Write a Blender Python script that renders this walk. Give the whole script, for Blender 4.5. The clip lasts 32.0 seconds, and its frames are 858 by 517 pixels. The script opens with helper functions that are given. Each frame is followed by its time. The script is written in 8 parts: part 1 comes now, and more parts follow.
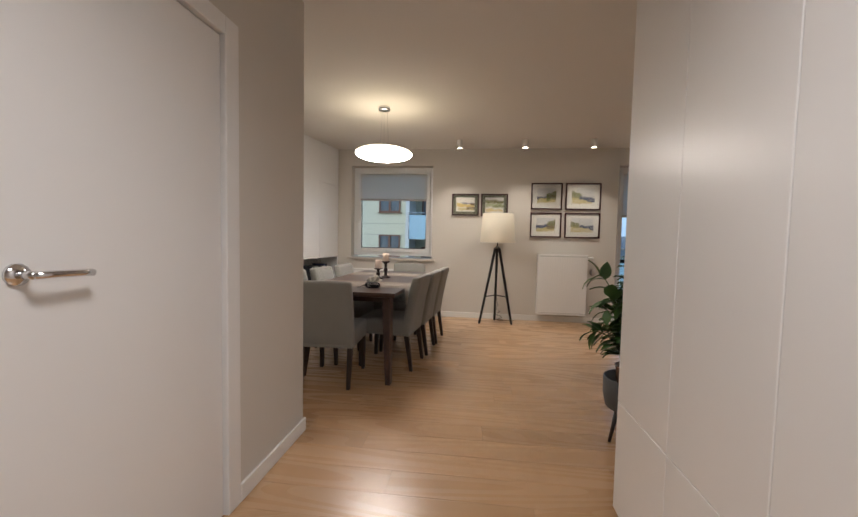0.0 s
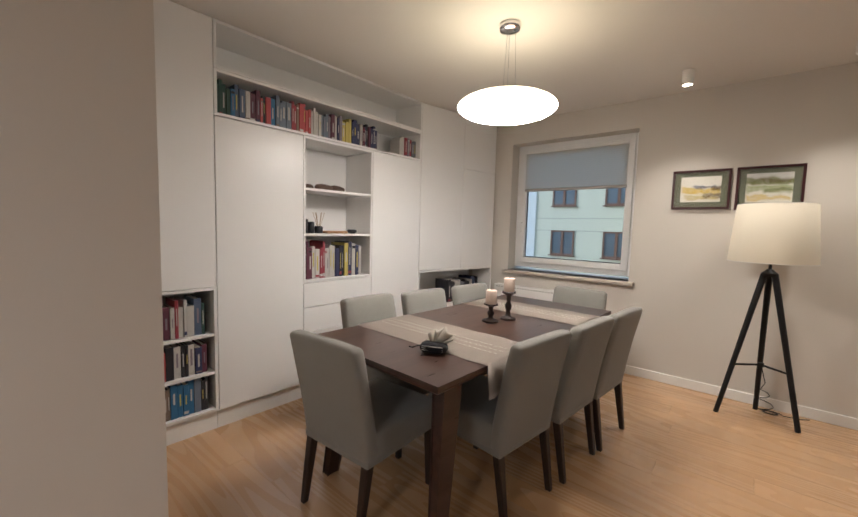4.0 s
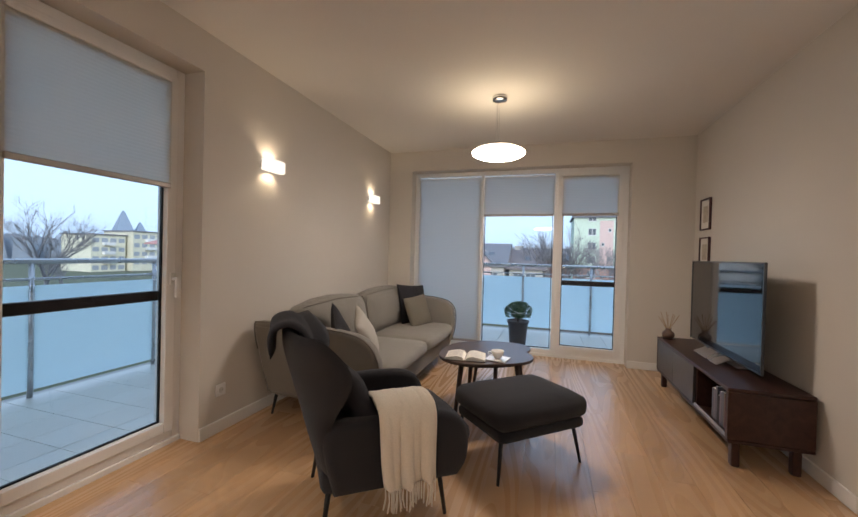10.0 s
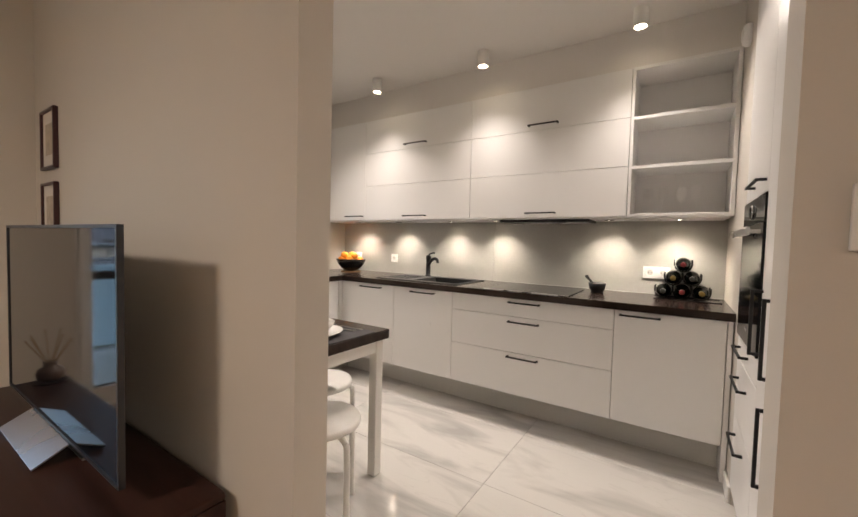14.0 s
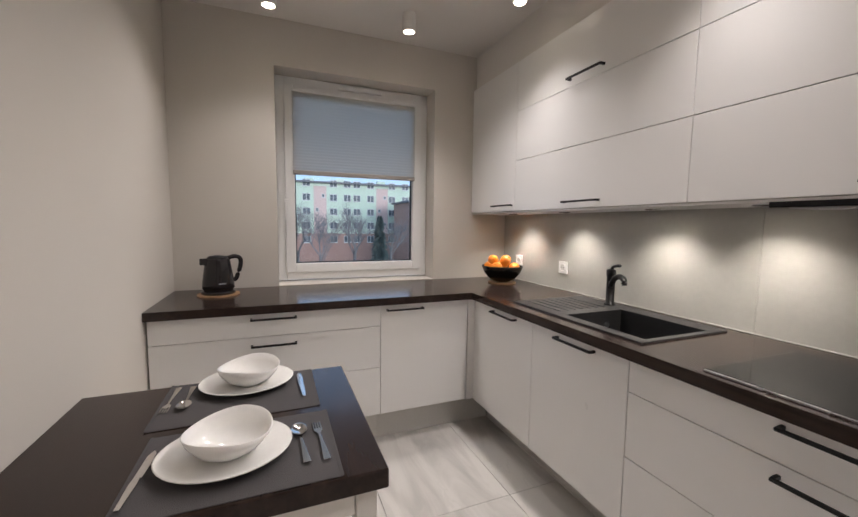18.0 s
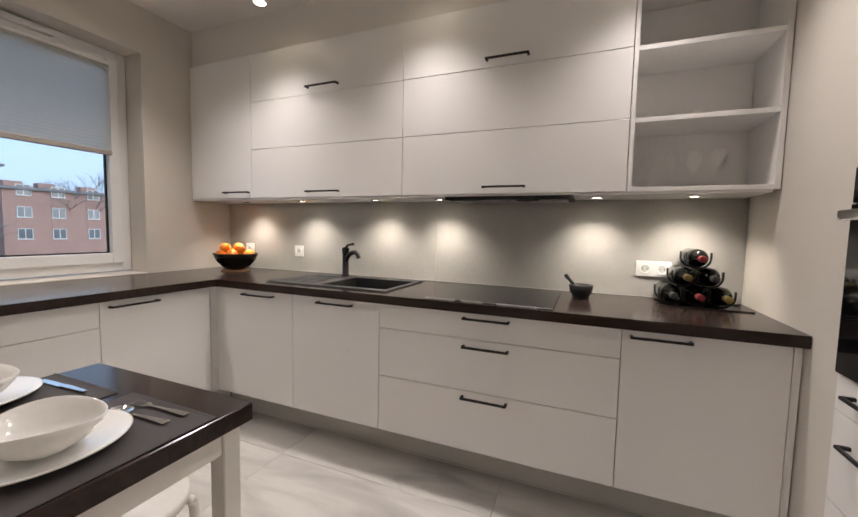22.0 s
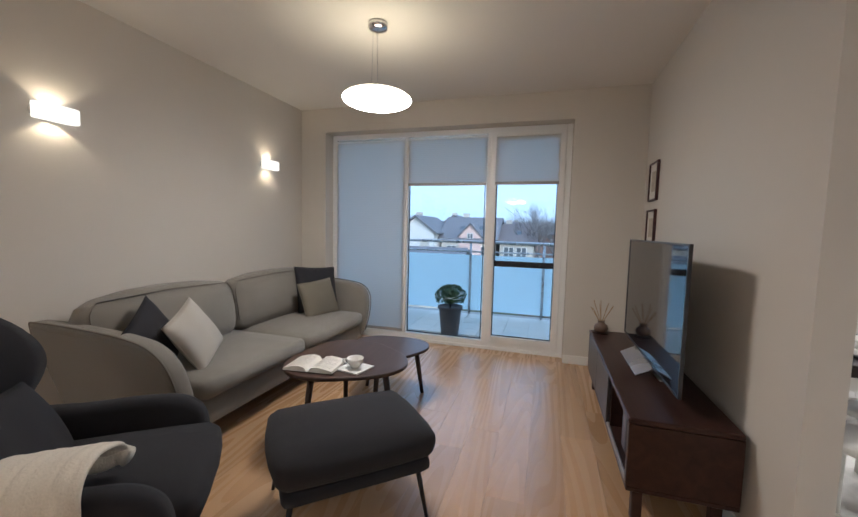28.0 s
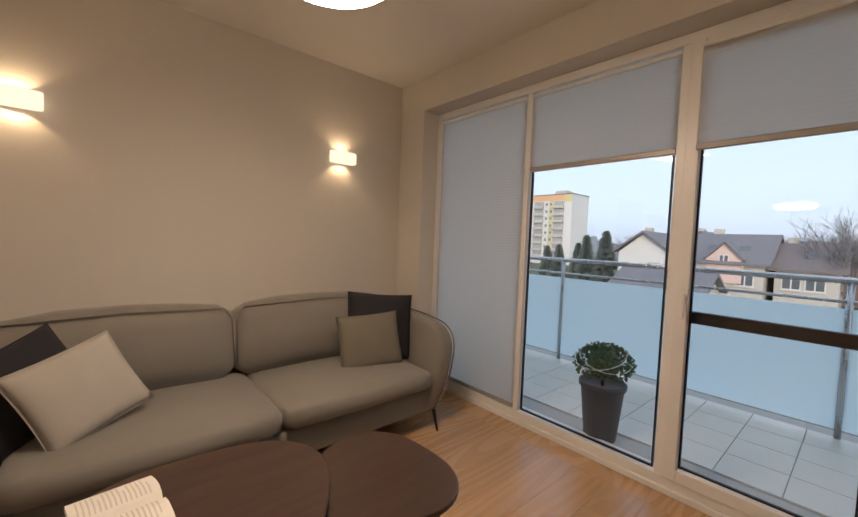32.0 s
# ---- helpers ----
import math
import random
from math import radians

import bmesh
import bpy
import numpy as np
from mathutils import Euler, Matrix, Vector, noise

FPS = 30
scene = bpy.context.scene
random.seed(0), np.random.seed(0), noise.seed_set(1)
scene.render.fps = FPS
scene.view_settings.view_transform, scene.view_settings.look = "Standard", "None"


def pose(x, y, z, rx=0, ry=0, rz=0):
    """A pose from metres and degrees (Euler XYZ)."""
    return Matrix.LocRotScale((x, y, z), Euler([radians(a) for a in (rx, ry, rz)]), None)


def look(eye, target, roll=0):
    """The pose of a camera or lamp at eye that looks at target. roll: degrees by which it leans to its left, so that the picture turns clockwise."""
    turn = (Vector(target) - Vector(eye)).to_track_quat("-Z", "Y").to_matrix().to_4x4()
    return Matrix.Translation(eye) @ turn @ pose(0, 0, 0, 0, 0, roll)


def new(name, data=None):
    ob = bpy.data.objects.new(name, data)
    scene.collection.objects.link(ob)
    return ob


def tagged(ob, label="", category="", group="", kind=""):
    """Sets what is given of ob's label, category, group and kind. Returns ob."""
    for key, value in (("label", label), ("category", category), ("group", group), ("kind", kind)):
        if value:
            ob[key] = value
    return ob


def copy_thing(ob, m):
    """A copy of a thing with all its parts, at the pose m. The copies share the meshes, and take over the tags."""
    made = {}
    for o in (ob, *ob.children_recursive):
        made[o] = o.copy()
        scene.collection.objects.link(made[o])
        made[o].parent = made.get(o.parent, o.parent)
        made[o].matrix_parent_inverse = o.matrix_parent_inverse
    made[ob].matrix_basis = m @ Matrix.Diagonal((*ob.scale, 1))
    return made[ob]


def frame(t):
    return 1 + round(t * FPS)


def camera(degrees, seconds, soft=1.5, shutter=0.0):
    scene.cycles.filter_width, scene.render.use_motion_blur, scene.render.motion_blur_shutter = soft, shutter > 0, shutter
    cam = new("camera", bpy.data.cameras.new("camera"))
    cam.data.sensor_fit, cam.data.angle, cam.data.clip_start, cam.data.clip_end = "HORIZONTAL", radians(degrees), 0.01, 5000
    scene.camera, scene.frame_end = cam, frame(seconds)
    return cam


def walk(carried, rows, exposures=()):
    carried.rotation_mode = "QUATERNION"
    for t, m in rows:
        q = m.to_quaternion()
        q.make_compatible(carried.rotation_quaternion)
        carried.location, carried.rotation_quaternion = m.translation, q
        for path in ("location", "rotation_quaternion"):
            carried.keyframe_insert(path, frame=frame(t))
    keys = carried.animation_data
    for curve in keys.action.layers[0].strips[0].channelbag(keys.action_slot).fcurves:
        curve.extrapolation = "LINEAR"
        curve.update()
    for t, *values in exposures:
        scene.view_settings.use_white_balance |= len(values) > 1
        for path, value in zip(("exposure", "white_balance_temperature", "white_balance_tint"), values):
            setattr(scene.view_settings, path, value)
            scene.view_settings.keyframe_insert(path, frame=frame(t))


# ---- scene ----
cam = camera(96.8, 32.0)
PATH = [
    (0, (1.297, 1.074, 1.224), (1.064, 3.057, 1.118), 1.2),
    (0.5, (1.333, 1.38, 1.21), (1.051, 3.356, 1.092), 1.2),
    (1, (1.34, 1.713, 1.218), (0.986, 3.677, 1.087), 1.2),
    (1.5, (1.346, 2.028, 1.261), (0.866, 3.965, 1.123), 1.2),
    (2, (1.373, 2.292, 1.279), (0.744, 4.185, 1.138), 1.5),
    (2.5, (1.305, 2.532, 1.309), (0.534, 4.373, 1.171), 1.2),
    (4.5, (1.573, 3.086, 1.369), (0.225, 4.555, 1.201), 1.7),
    (5, (1.552, 3.216, 1.349), (0.259, 4.733, 1.186), 1.7),
    (5.5, (1.526, 3.383, 1.3), (0.473, 5.077, 1.15), 1.4),
    (6, (1.468, 3.571, 1.276), (0.791, 5.448, 1.142), 1.4),
    (6.5, (1.487, 3.777, 1.283), (1.178, 5.749, 1.17), 1.3),
    (7, (1.525, 4.013, 1.296), (1.698, 6.004, 1.209), 1.1),
    (7.5, (1.672, 4.232, 1.313), (2.274, 6.138, 1.249), 1.2),
    (8, (1.829, 4.403, 1.293), (2.846, 6.125, 1.246), 1.3),
    (8.5, (1.997, 4.523, 1.318), (3.332, 6.01, 1.257), 1.6),
    (9, (2.122, 4.689, 1.296), (3.72, 5.891, 1.242), 1.7),
    (9.5, (2.297, 4.785, 1.265), (4.082, 5.687, 1.222), 1.4),
    (10, (2.491, 4.906, 1.234), (4.398, 5.506, 1.212), 1.5),
    (10.5, (2.695, 4.956, 1.254), (4.681, 5.195, 1.23), 1.3),
    (11, (2.89, 5.093, 1.314), (4.881, 4.911, 1.27), 1.0),
    (11.5, (3.151, 5.008, 1.274), (5.069, 4.444, 1.238), 1.2),
    (12, (3.397, 4.853, 1.197), (5.18, 3.946, 1.177), 1.2),
    (12.5, (3.631, 4.652, 1.2), (5.242, 3.467, 1.173), 1.3),
    (13, (3.851, 4.453, 1.193), (5.28, 3.054, 1.157), 1.2),
    (13.5, (4.044, 4.224, 1.191), (5.296, 2.666, 1.138), 1.5),
    (14, (4.146, 4.014, 1.211), (5.241, 2.343, 1.128), 1.5),
    (14.5, (4.203, 3.814, 1.227), (5.217, 2.093, 1.127), 0.7),
    (16.5, (4.381, 3.106, 1.274), (5.757, 1.664, 1.108), 1.0),
    (17, (4.441, 2.965, 1.286), (6.003, 1.727, 1.116), 1.2),
    (17.5, (4.531, 2.819, 1.317), (6.23, 1.78, 1.136), 1.1),
    (18, (4.582, 2.718, 1.316), (6.429, 1.972, 1.139), 0.7),
    (18.5, (4.643, 2.616, 1.328), (6.582, 2.155, 1.162), 0.6),
    (19, (4.709, 2.578, 1.303), (6.67, 2.201, 1.178), 0.8),
    (19.5, (4.72, 2.635, 1.313), (6.673, 2.225, 1.176), 0.9),
    (20, (4.707, 2.749, 1.306), (6.609, 2.147, 1.158), 1.0),
    (20.5, (4.692, 2.898, 1.292), (6.467, 1.993, 1.111), 1.3),
    (21, (4.647, 3.026, 1.268), (6.209, 1.789, 1.099), 1.3),
    (21.5, (4.603, 3.142, 1.242), (5.768, 1.523, 1.089), 1.1),
    (22, (4.592, 3.208, 1.216), (5.354, 1.365, 1.071), 1.2),
    (22.5, (4.574, 3.275, 1.187), (4.959, 1.316, 1.07), 1.3),
    (23, (4.565, 3.336, 1.192), (4.684, 1.343, 1.08), 1.3),
    (23.5, (4.533, 3.456, 1.184), (4.464, 1.46, 1.09), 1.2),
    (24, (4.48, 3.618, 1.182), (4.35, 1.624, 1.089), 1.1),
    (24.5, (4.388, 3.815, 1.208), (4.28, 1.822, 1.092), 1.1),
    (26.5, (3.554, 4.388, 1.25), (5.249, 3.331, 1.154), 1.2),
    (27, (3.451, 4.355, 1.219), (5.386, 3.858, 1.13), 2.1),
    (27.5, (3.415, 4.319, 1.247), (5.408, 4.423, 1.115), 1.3),
    (28, (3.423, 4.241, 1.278), (5.33, 4.821, 1.122), 1.4),
    (28.5, (3.526, 4.164, 1.299), (5.297, 5.076, 1.122), 1.2),
    (29, (3.636, 4.118, 1.283), (5.189, 5.362, 1.078), 1.7),
    (29.5, (3.778, 4.071, 1.32), (5.051, 5.598, 1.1), 1.9),
    (30, (4.006, 4.01, 1.331), (5.044, 5.705, 1.111), 1.9),
    (30.5, (4.303, 4.027, 1.345), (5.305, 5.744, 1.13), 2.0),
    (31, (4.601, 4.065, 1.324), (5.61, 5.78, 1.126), 2.1),
    (31.5, (4.876, 4.132, 1.308), (5.987, 5.787, 1.147), 2.3),
    (32, (5.246, 4.186, 1.271), (6.555, 5.695, 1.167), 2.2),
]
walk(cam, [(t, look(eye, target, roll)) for t, eye, target, roll in PATH], ((0, 0.88, 5900, 9), (2, 1.1, 5900, 9), (5, 1.05, 5800, 9), (6.5, 1.1, 6500, 14), (8, 1.12, 7000, 21), (9, 1.28, 6650, 20), (10, 1.35, 6300, 14), (12, 1.25, 6350, 15), (13.5, 1.42, 6700, 15), (14.5, 1.45, 6600, 13), (17, 1.02, 6100, 14), (20, 1.02, 6200, 15), (23, 1.15, 6300, 14), (24.5, 1.12, 5900, 12), (27, 1.2, 5800, 9), (28, 1.38, 5600, 9), (29, 1.4, 6050, 10), (30, 1.4, 6900, 15), (31, 1.36, 7150, 16), (32, 1.14, 7700, 20)))

# ---- world and light ----
world = bpy.data.worlds.new("overcast_dusk")
scene.world = world
world.use_nodes = True
_wn = world.node_tree.nodes
_sky = _wn.new("ShaderNodeTexSky")
_sky.sky_type = "NISHITA"
_sky.sun_disc = False
_sky.sun_elevation = radians(15)
_sky.sun_rotation = radians(236)
_sky.air_density, _sky.dust_density, _sky.ozone_density = 1.0, 4.0, 2.5
_bg = _wn["Background"]
_mixs = _wn.new("ShaderNodeMixRGB")
_mixs.inputs[0].default_value = 0.62
_mixs.inputs[2].default_value = (5.5, 7.0, 8.8, 1)
world.node_tree.links.new(_sky.outputs[0], _mixs.inputs[1])
world.node_tree.links.new(_mixs.outputs[0], _bg.inputs[0])
_bg.inputs[1].default_value = 0.095

_sun = new("sun", bpy.data.lights.new("sun", "SUN"))
_sun.data.energy, _sun.data.angle, _sun.data.color = 0.85, radians(40), (1.0, 0.96, 0.92)
_sun.matrix_world = look((0, 0, 30), (12, 8, 26))

WARM = (1.0, 0.78, 0.52)


def spot(name, at, to, watts, size, blend=0.5, radius=0.03, color=WARM):
    ob = new(name, bpy.data.lights.new(name, "SPOT"))
    ob.data.energy, ob.data.spot_size, ob.data.spot_blend = watts, radians(size), blend
    ob.data.shadow_soft_size, ob.data.color = radius, color
    ob.matrix_world = look(at, to)
    return ob


CEIL = 2.60
for _x in (1.06, 1.958, 2.862):
    spot("ceiling_spot_light", (_x, 6.49, 2.485), (_x, 6.64, 0), 22, 100, 0.9, color=(1.0, 0.86, 0.70))
KSPOTS = ((6.38, 1.49), (5.39, 1.47), (4.39, 1.47), (6.91, 1.928), (6.94, 2.725))
for _x, _y in KSPOTS:
    spot("ceiling_spot_light", (_x, _y, 2.485), (_x - (0 if _x < 6.5 else 0.7), _y + (1.05 if _x < 6.5 else 0.0), 0), 31 if _x < 6.5 else 17, 124 if _x < 6.5 else 130, 1.0, 0.05, color=(1.0, 0.91, 0.82))
LED_X = (6.92, 6.396, 5.822, 5.397, 4.558, 4.149)
for _x in LED_X:
    spot("under_cabinet_light", (_x, 1.12, 1.394), (_x, 1.085, 0.9), 12.5, 122, 1.0, 0.03, (1.0, 0.90, 0.74))
for _x in (4.93, 6.704):
    spot("sconce_light", (_x, 6.945, 1.892), (_x, 6.95, 3), 1.05, 114, 0.3, 0.012, (1.0, 0.78, 0.50))
    spot("sconce_light", (_x, 6.945, 1.869), (_x, 6.95, 0), 1.05, 114, 0.3, 0.012, (1.0, 0.78, 0.50))
# Added fill lamp without a fixture; it brightens the unlit hall.
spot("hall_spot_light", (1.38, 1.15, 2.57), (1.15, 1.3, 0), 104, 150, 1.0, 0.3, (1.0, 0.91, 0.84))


# ---- materials ----
def mat(name, color, rough=0.5, metal=0.0, var=0.08, scale=6.0, bump=0.0, bscale=80.0, fine=0.04, spec=0.5, rand=0.0, coat=0.0, sheen=0.0):
    m = bpy.data.materials.new(name)
    m.use_nodes = True
    n, l = m.node_tree.nodes, m.node_tree.links
    b = n["Principled BSDF"]
    b.inputs["Roughness"].default_value, b.inputs["Metallic"].default_value = rough, metal
    b.inputs["Specular IOR Level"].default_value = spec
    b.inputs["Coat Weight"].default_value = coat
    b.inputs["Sheen Weight"].default_value = sheen
    co = n.new("ShaderNodeTexCoord")
    big = n.new("ShaderNodeTexNoise")
    big.inputs["Scale"].default_value, big.inputs["Detail"].default_value = scale, 3
    small = n.new("ShaderNodeTexNoise")
    small.inputs["Scale"].default_value, small.inputs["Detail"].default_value = bscale, 2
    l.new(co.outputs["Object"], big.inputs["Vector"])
    l.new(co.outputs["Object"], small.inputs["Vector"])
    mixn = n.new("ShaderNodeMix")
    mixn.data_type = "RGBA"
    mixn.inputs[6].default_value = (*[c * (1 - var) for c in color], 1)
    mixn.inputs[7].default_value = (*[min(1, c * (1 + var)) for c in color], 1)
    l.new(big.outputs["Fac"], mixn.inputs[0])
    hsv = n.new("ShaderNodeHueSaturation")
    l.new(mixn.outputs[2], hsv.inputs["Color"])
    mr = n.new("ShaderNodeMapRange")
    mr.inputs[3].default_value, mr.inputs[4].default_value = 1 - fine, 1 + fine
    l.new(small.outputs["Fac"], mr.inputs[0])
    if rand:
        oi = n.new("ShaderNodeObjectInfo")
        m2 = n.new("ShaderNodeMapRange")
        m2.inputs[3].default_value, m2.inputs[4].default_value = 1 - rand, 1 + rand
        l.new(oi.outputs["Random"], m2.inputs[0])
        mu = n.new("ShaderNodeMath")
        mu.operation = "MULTIPLY"
        l.new(mr.outputs[0], mu.inputs[0])
        l.new(m2.outputs[0], mu.inputs[1])
        l.new(mu.outputs[0], hsv.inputs["Value"])
    else:
        l.new(mr.outputs[0], hsv.inputs["Value"])
    l.new(hsv.outputs[0], b.inputs["Base Color"])
    rr = n.new("ShaderNodeMapRange")
    rr.inputs[3].default_value, rr.inputs[4].default_value = max(0.02, rough - 0.06), min(1, rough + 0.06)
    l.new(big.outputs["Fac"], rr.inputs[0])
    l.new(rr.outputs[0], b.inputs["Roughness"])
    if bump:
        bp = n.new("ShaderNodeBump")
        bp.inputs["Strength"].default_value, bp.inputs["Distance"].default_value = bump, 0.004
        l.new(small.outputs["Fac"], bp.inputs["Height"])
        l.new(bp.outputs[0], b.inputs["Normal"])
    return m


def glow(name, color, strength):
    m = bpy.data.materials.new(name)
    m.use_nodes = True
    n = m.node_tree.nodes
    e = n.new("ShaderNodeEmission")
    e.inputs[0].default_value, e.inputs[1].default_value = (*color, 1), strength
    m.node_tree.links.new(e.outputs[0], n["Material Output"].inputs[0])
    return m


def wood(name, dark, light, rough, grain=(1.2, 16, 16), rand=0.16, bump=0.12, fine=0.14, detail=5):
    """Grain stretched along one axis; each piece gets its own tone and its own stretch of grain."""
    m = bpy.data.materials.new(name)
    m.use_nodes = True
    n, l = m.node_tree.nodes, m.node_tree.links
    b = n["Principled BSDF"]
    co, oi = n.new("ShaderNodeTexCoord"), n.new("ShaderNodeObjectInfo")
    add = n.new("ShaderNodeVectorMath")
    add.operation = "MULTIPLY_ADD"
    add.inputs[1].default_value = (1, 1, 1)
    sc = n.new("ShaderNodeVectorMath")
    sc.operation = "SCALE"
    sc.inputs[0].default_value = (37.0, 21.0, 13.0)
    l.new(oi.outputs["Random"], sc.inputs["Scale"])
    l.new(co.outputs["Object"], add.inputs[0])
    l.new(sc.outputs[0], add.inputs[2])
    mp = n.new("ShaderNodeMapping")
    mp.inputs["Scale"].default_value = grain
    l.new(add.outputs[0], mp.inputs[0])
    no = n.new("ShaderNodeTexNoise")
    no.inputs["Scale"].default_value, no.inputs["Detail"].default_value, no.inputs["Distortion"].default_value = 1.0, detail, 0.7
    l.new(mp.outputs[0], no.inputs["Vector"])
    no2 = n.new("ShaderNodeTexNoise")
    no2.inputs["Scale"].default_value, no2.inputs["Detail"].default_value = 5.0, 4
    l.new(mp.outputs[0], no2.inputs["Vector"])
    ra = n.new("ShaderNodeValToRGB")
    ra.color_ramp.elements[0].position, ra.color_ramp.elements[1].position = 0.32, 0.68
    ra.color_ramp.elements[0].color, ra.color_ramp.elements[1].color = (*dark, 1), (*light, 1)
    l.new(no.outputs["Fac"], ra.inputs[0])
    hsv = n.new("ShaderNodeHueSaturation")
    mr = n.new("ShaderNodeMapRange")
    mr.inputs[3].default_value, mr.inputs[4].default_value = 1 - rand, 1 + rand
    l.new(oi.outputs["Random"], mr.inputs[0])
    m3 = n.new("ShaderNodeMapRange")
    m3.inputs[3].default_value, m3.inputs[4].default_value = 1 - fine, 1 + fine
    l.new(no2.outputs["Fac"], m3.inputs[0])
    mu = n.new("ShaderNodeMath")
    mu.operation = "MULTIPLY"
    l.new(mr.outputs[0], mu.inputs[0])
    l.new(m3.outputs[0], mu.inputs[1])
    l.new(mu.outputs[0], hsv.inputs["Value"])
    l.new(ra.outputs[0], hsv.inputs["Color"])
    l.new(hsv.outputs[0], b.inputs["Base Color"])
    rr = n.new("ShaderNodeMapRange")
    rr.inputs[3].default_value, rr.inputs[4].default_value = rough - 0.02, rough + 0.03
    l.new(no2.outputs["Fac"], rr.inputs[0])
    l.new(rr.outputs[0], b.inputs["Roughness"])
    bp = n.new("ShaderNodeBump")
    bp.inputs["Strength"].default_value, bp.inputs["Distance"].default_value = bump, 0.002
    l.new(no2.outputs["Fac"], bp.inputs["Height"])
    l.new(bp.outputs[0], b.inputs["Normal"])
    return m


def glass(name, color=(1, 1, 1), rough=0.0, ior=1.52):
    m = bpy.data.materials.new(name)
    m.use_nodes = True
    n, l = m.node_tree.nodes, m.node_tree.links
    tr, gl, mx, fr = n.new("ShaderNodeBsdfTransparent"), n.new("ShaderNodeBsdfGlossy"), n.new("ShaderNodeMixShader"), n.new("ShaderNodeFresnel")
    tr.inputs[0].default_value = (*color, 1)
    gl.inputs["Roughness"].default_value = rough
    fr.inputs[0].default_value = ior
    l.new(fr.outputs[0], mx.inputs[0])
    l.new(tr.outputs[0], mx.inputs[1])
    l.new(gl.outputs[0], mx.inputs[2])
    l.new(mx.outputs[0], n["Material Output"].inputs[0])
    return m


def translucent(name, color, amount, rough=0.8):
    """Cloth or frosted glass that lets some light pass, diffused."""
    m = bpy.data.materials.new(name)
    m.use_nodes = True
    n, l = m.node_tree.nodes, m.node_tree.links
    b = n["Principled BSDF"]
    b.inputs["Base Color"].default_value, b.inputs["Roughness"].default_value = (*color, 1), rough
    t, mx = n.new("ShaderNodeBsdfTranslucent"), n.new("ShaderNodeMixShader")
    t.inputs[0].default_value = (*color, 1)
    mx.inputs[0].default_value = amount
    co, no, bp = n.new("ShaderNodeTexCoord"), n.new("ShaderNodeTexNoise"), n.new("ShaderNodeBump")
    no.inputs["Scale"].default_value = 240
    bp.inputs["Strength"].default_value, bp.inputs["Distance"].default_value = 0.15, 0.002
    l.new(co.outputs["Object"], no.inputs["Vector"])
    l.new(no.outputs["Fac"], bp.inputs["Height"])
    l.new(bp.outputs[0], b.inputs["Normal"])
    l.new(b.outputs[0], mx.inputs[1])
    l.new(t.outputs[0], mx.inputs[2])
    l.new(mx.outputs[0], n["Material Output"].inputs[0])
    return m


M_WALL = mat("wall_paint", (0.615, 0.58, 0.527), 0.9, var=0.02, scale=1.5, bump=0.05, bscale=220, fine=0.012, spec=0.25)
M_CEIL = mat("ceiling_paint", (0.74, 0.71, 0.67), 0.95, var=0.015, scale=1.2, bump=0.04, bscale=200, fine=0.01, spec=0.2)
M_TRIM = mat("white_trim", (0.78, 0.77, 0.74), 0.45, var=0.015, fine=0.01)
M_PVC = mat("white_window_frame", (0.80, 0.80, 0.79), 0.35, var=0.015, fine=0.01)
M_LACQ = mat("white_satin_front", (0.79, 0.78, 0.765), 0.32, var=0.012, scale=2, fine=0.006, bump=0.01, bscale=400)
M_LACQK = mat("white_kitchen_front", (0.80, 0.79, 0.775), 0.30, var=0.012, scale=2, fine=0.006, bump=0.01, bscale=400)
M_GAP = mat("joint_shadow_board", (0.20, 0.19, 0.18), 0.9)
M_PLANK = wood("oak_floor", (0.472, 0.288, 0.146), (0.508, 0.317, 0.166), 0.26, (0.32, 3.2, 3.2), 0.11, 0.012, 0.035, 3)
M_PLANK.node_tree.nodes["Principled BSDF"].inputs["Coat Weight"].default_value = 0.65
M_PLANK.node_tree.nodes["Principled BSDF"].inputs["Coat Roughness"].default_value = 0.30


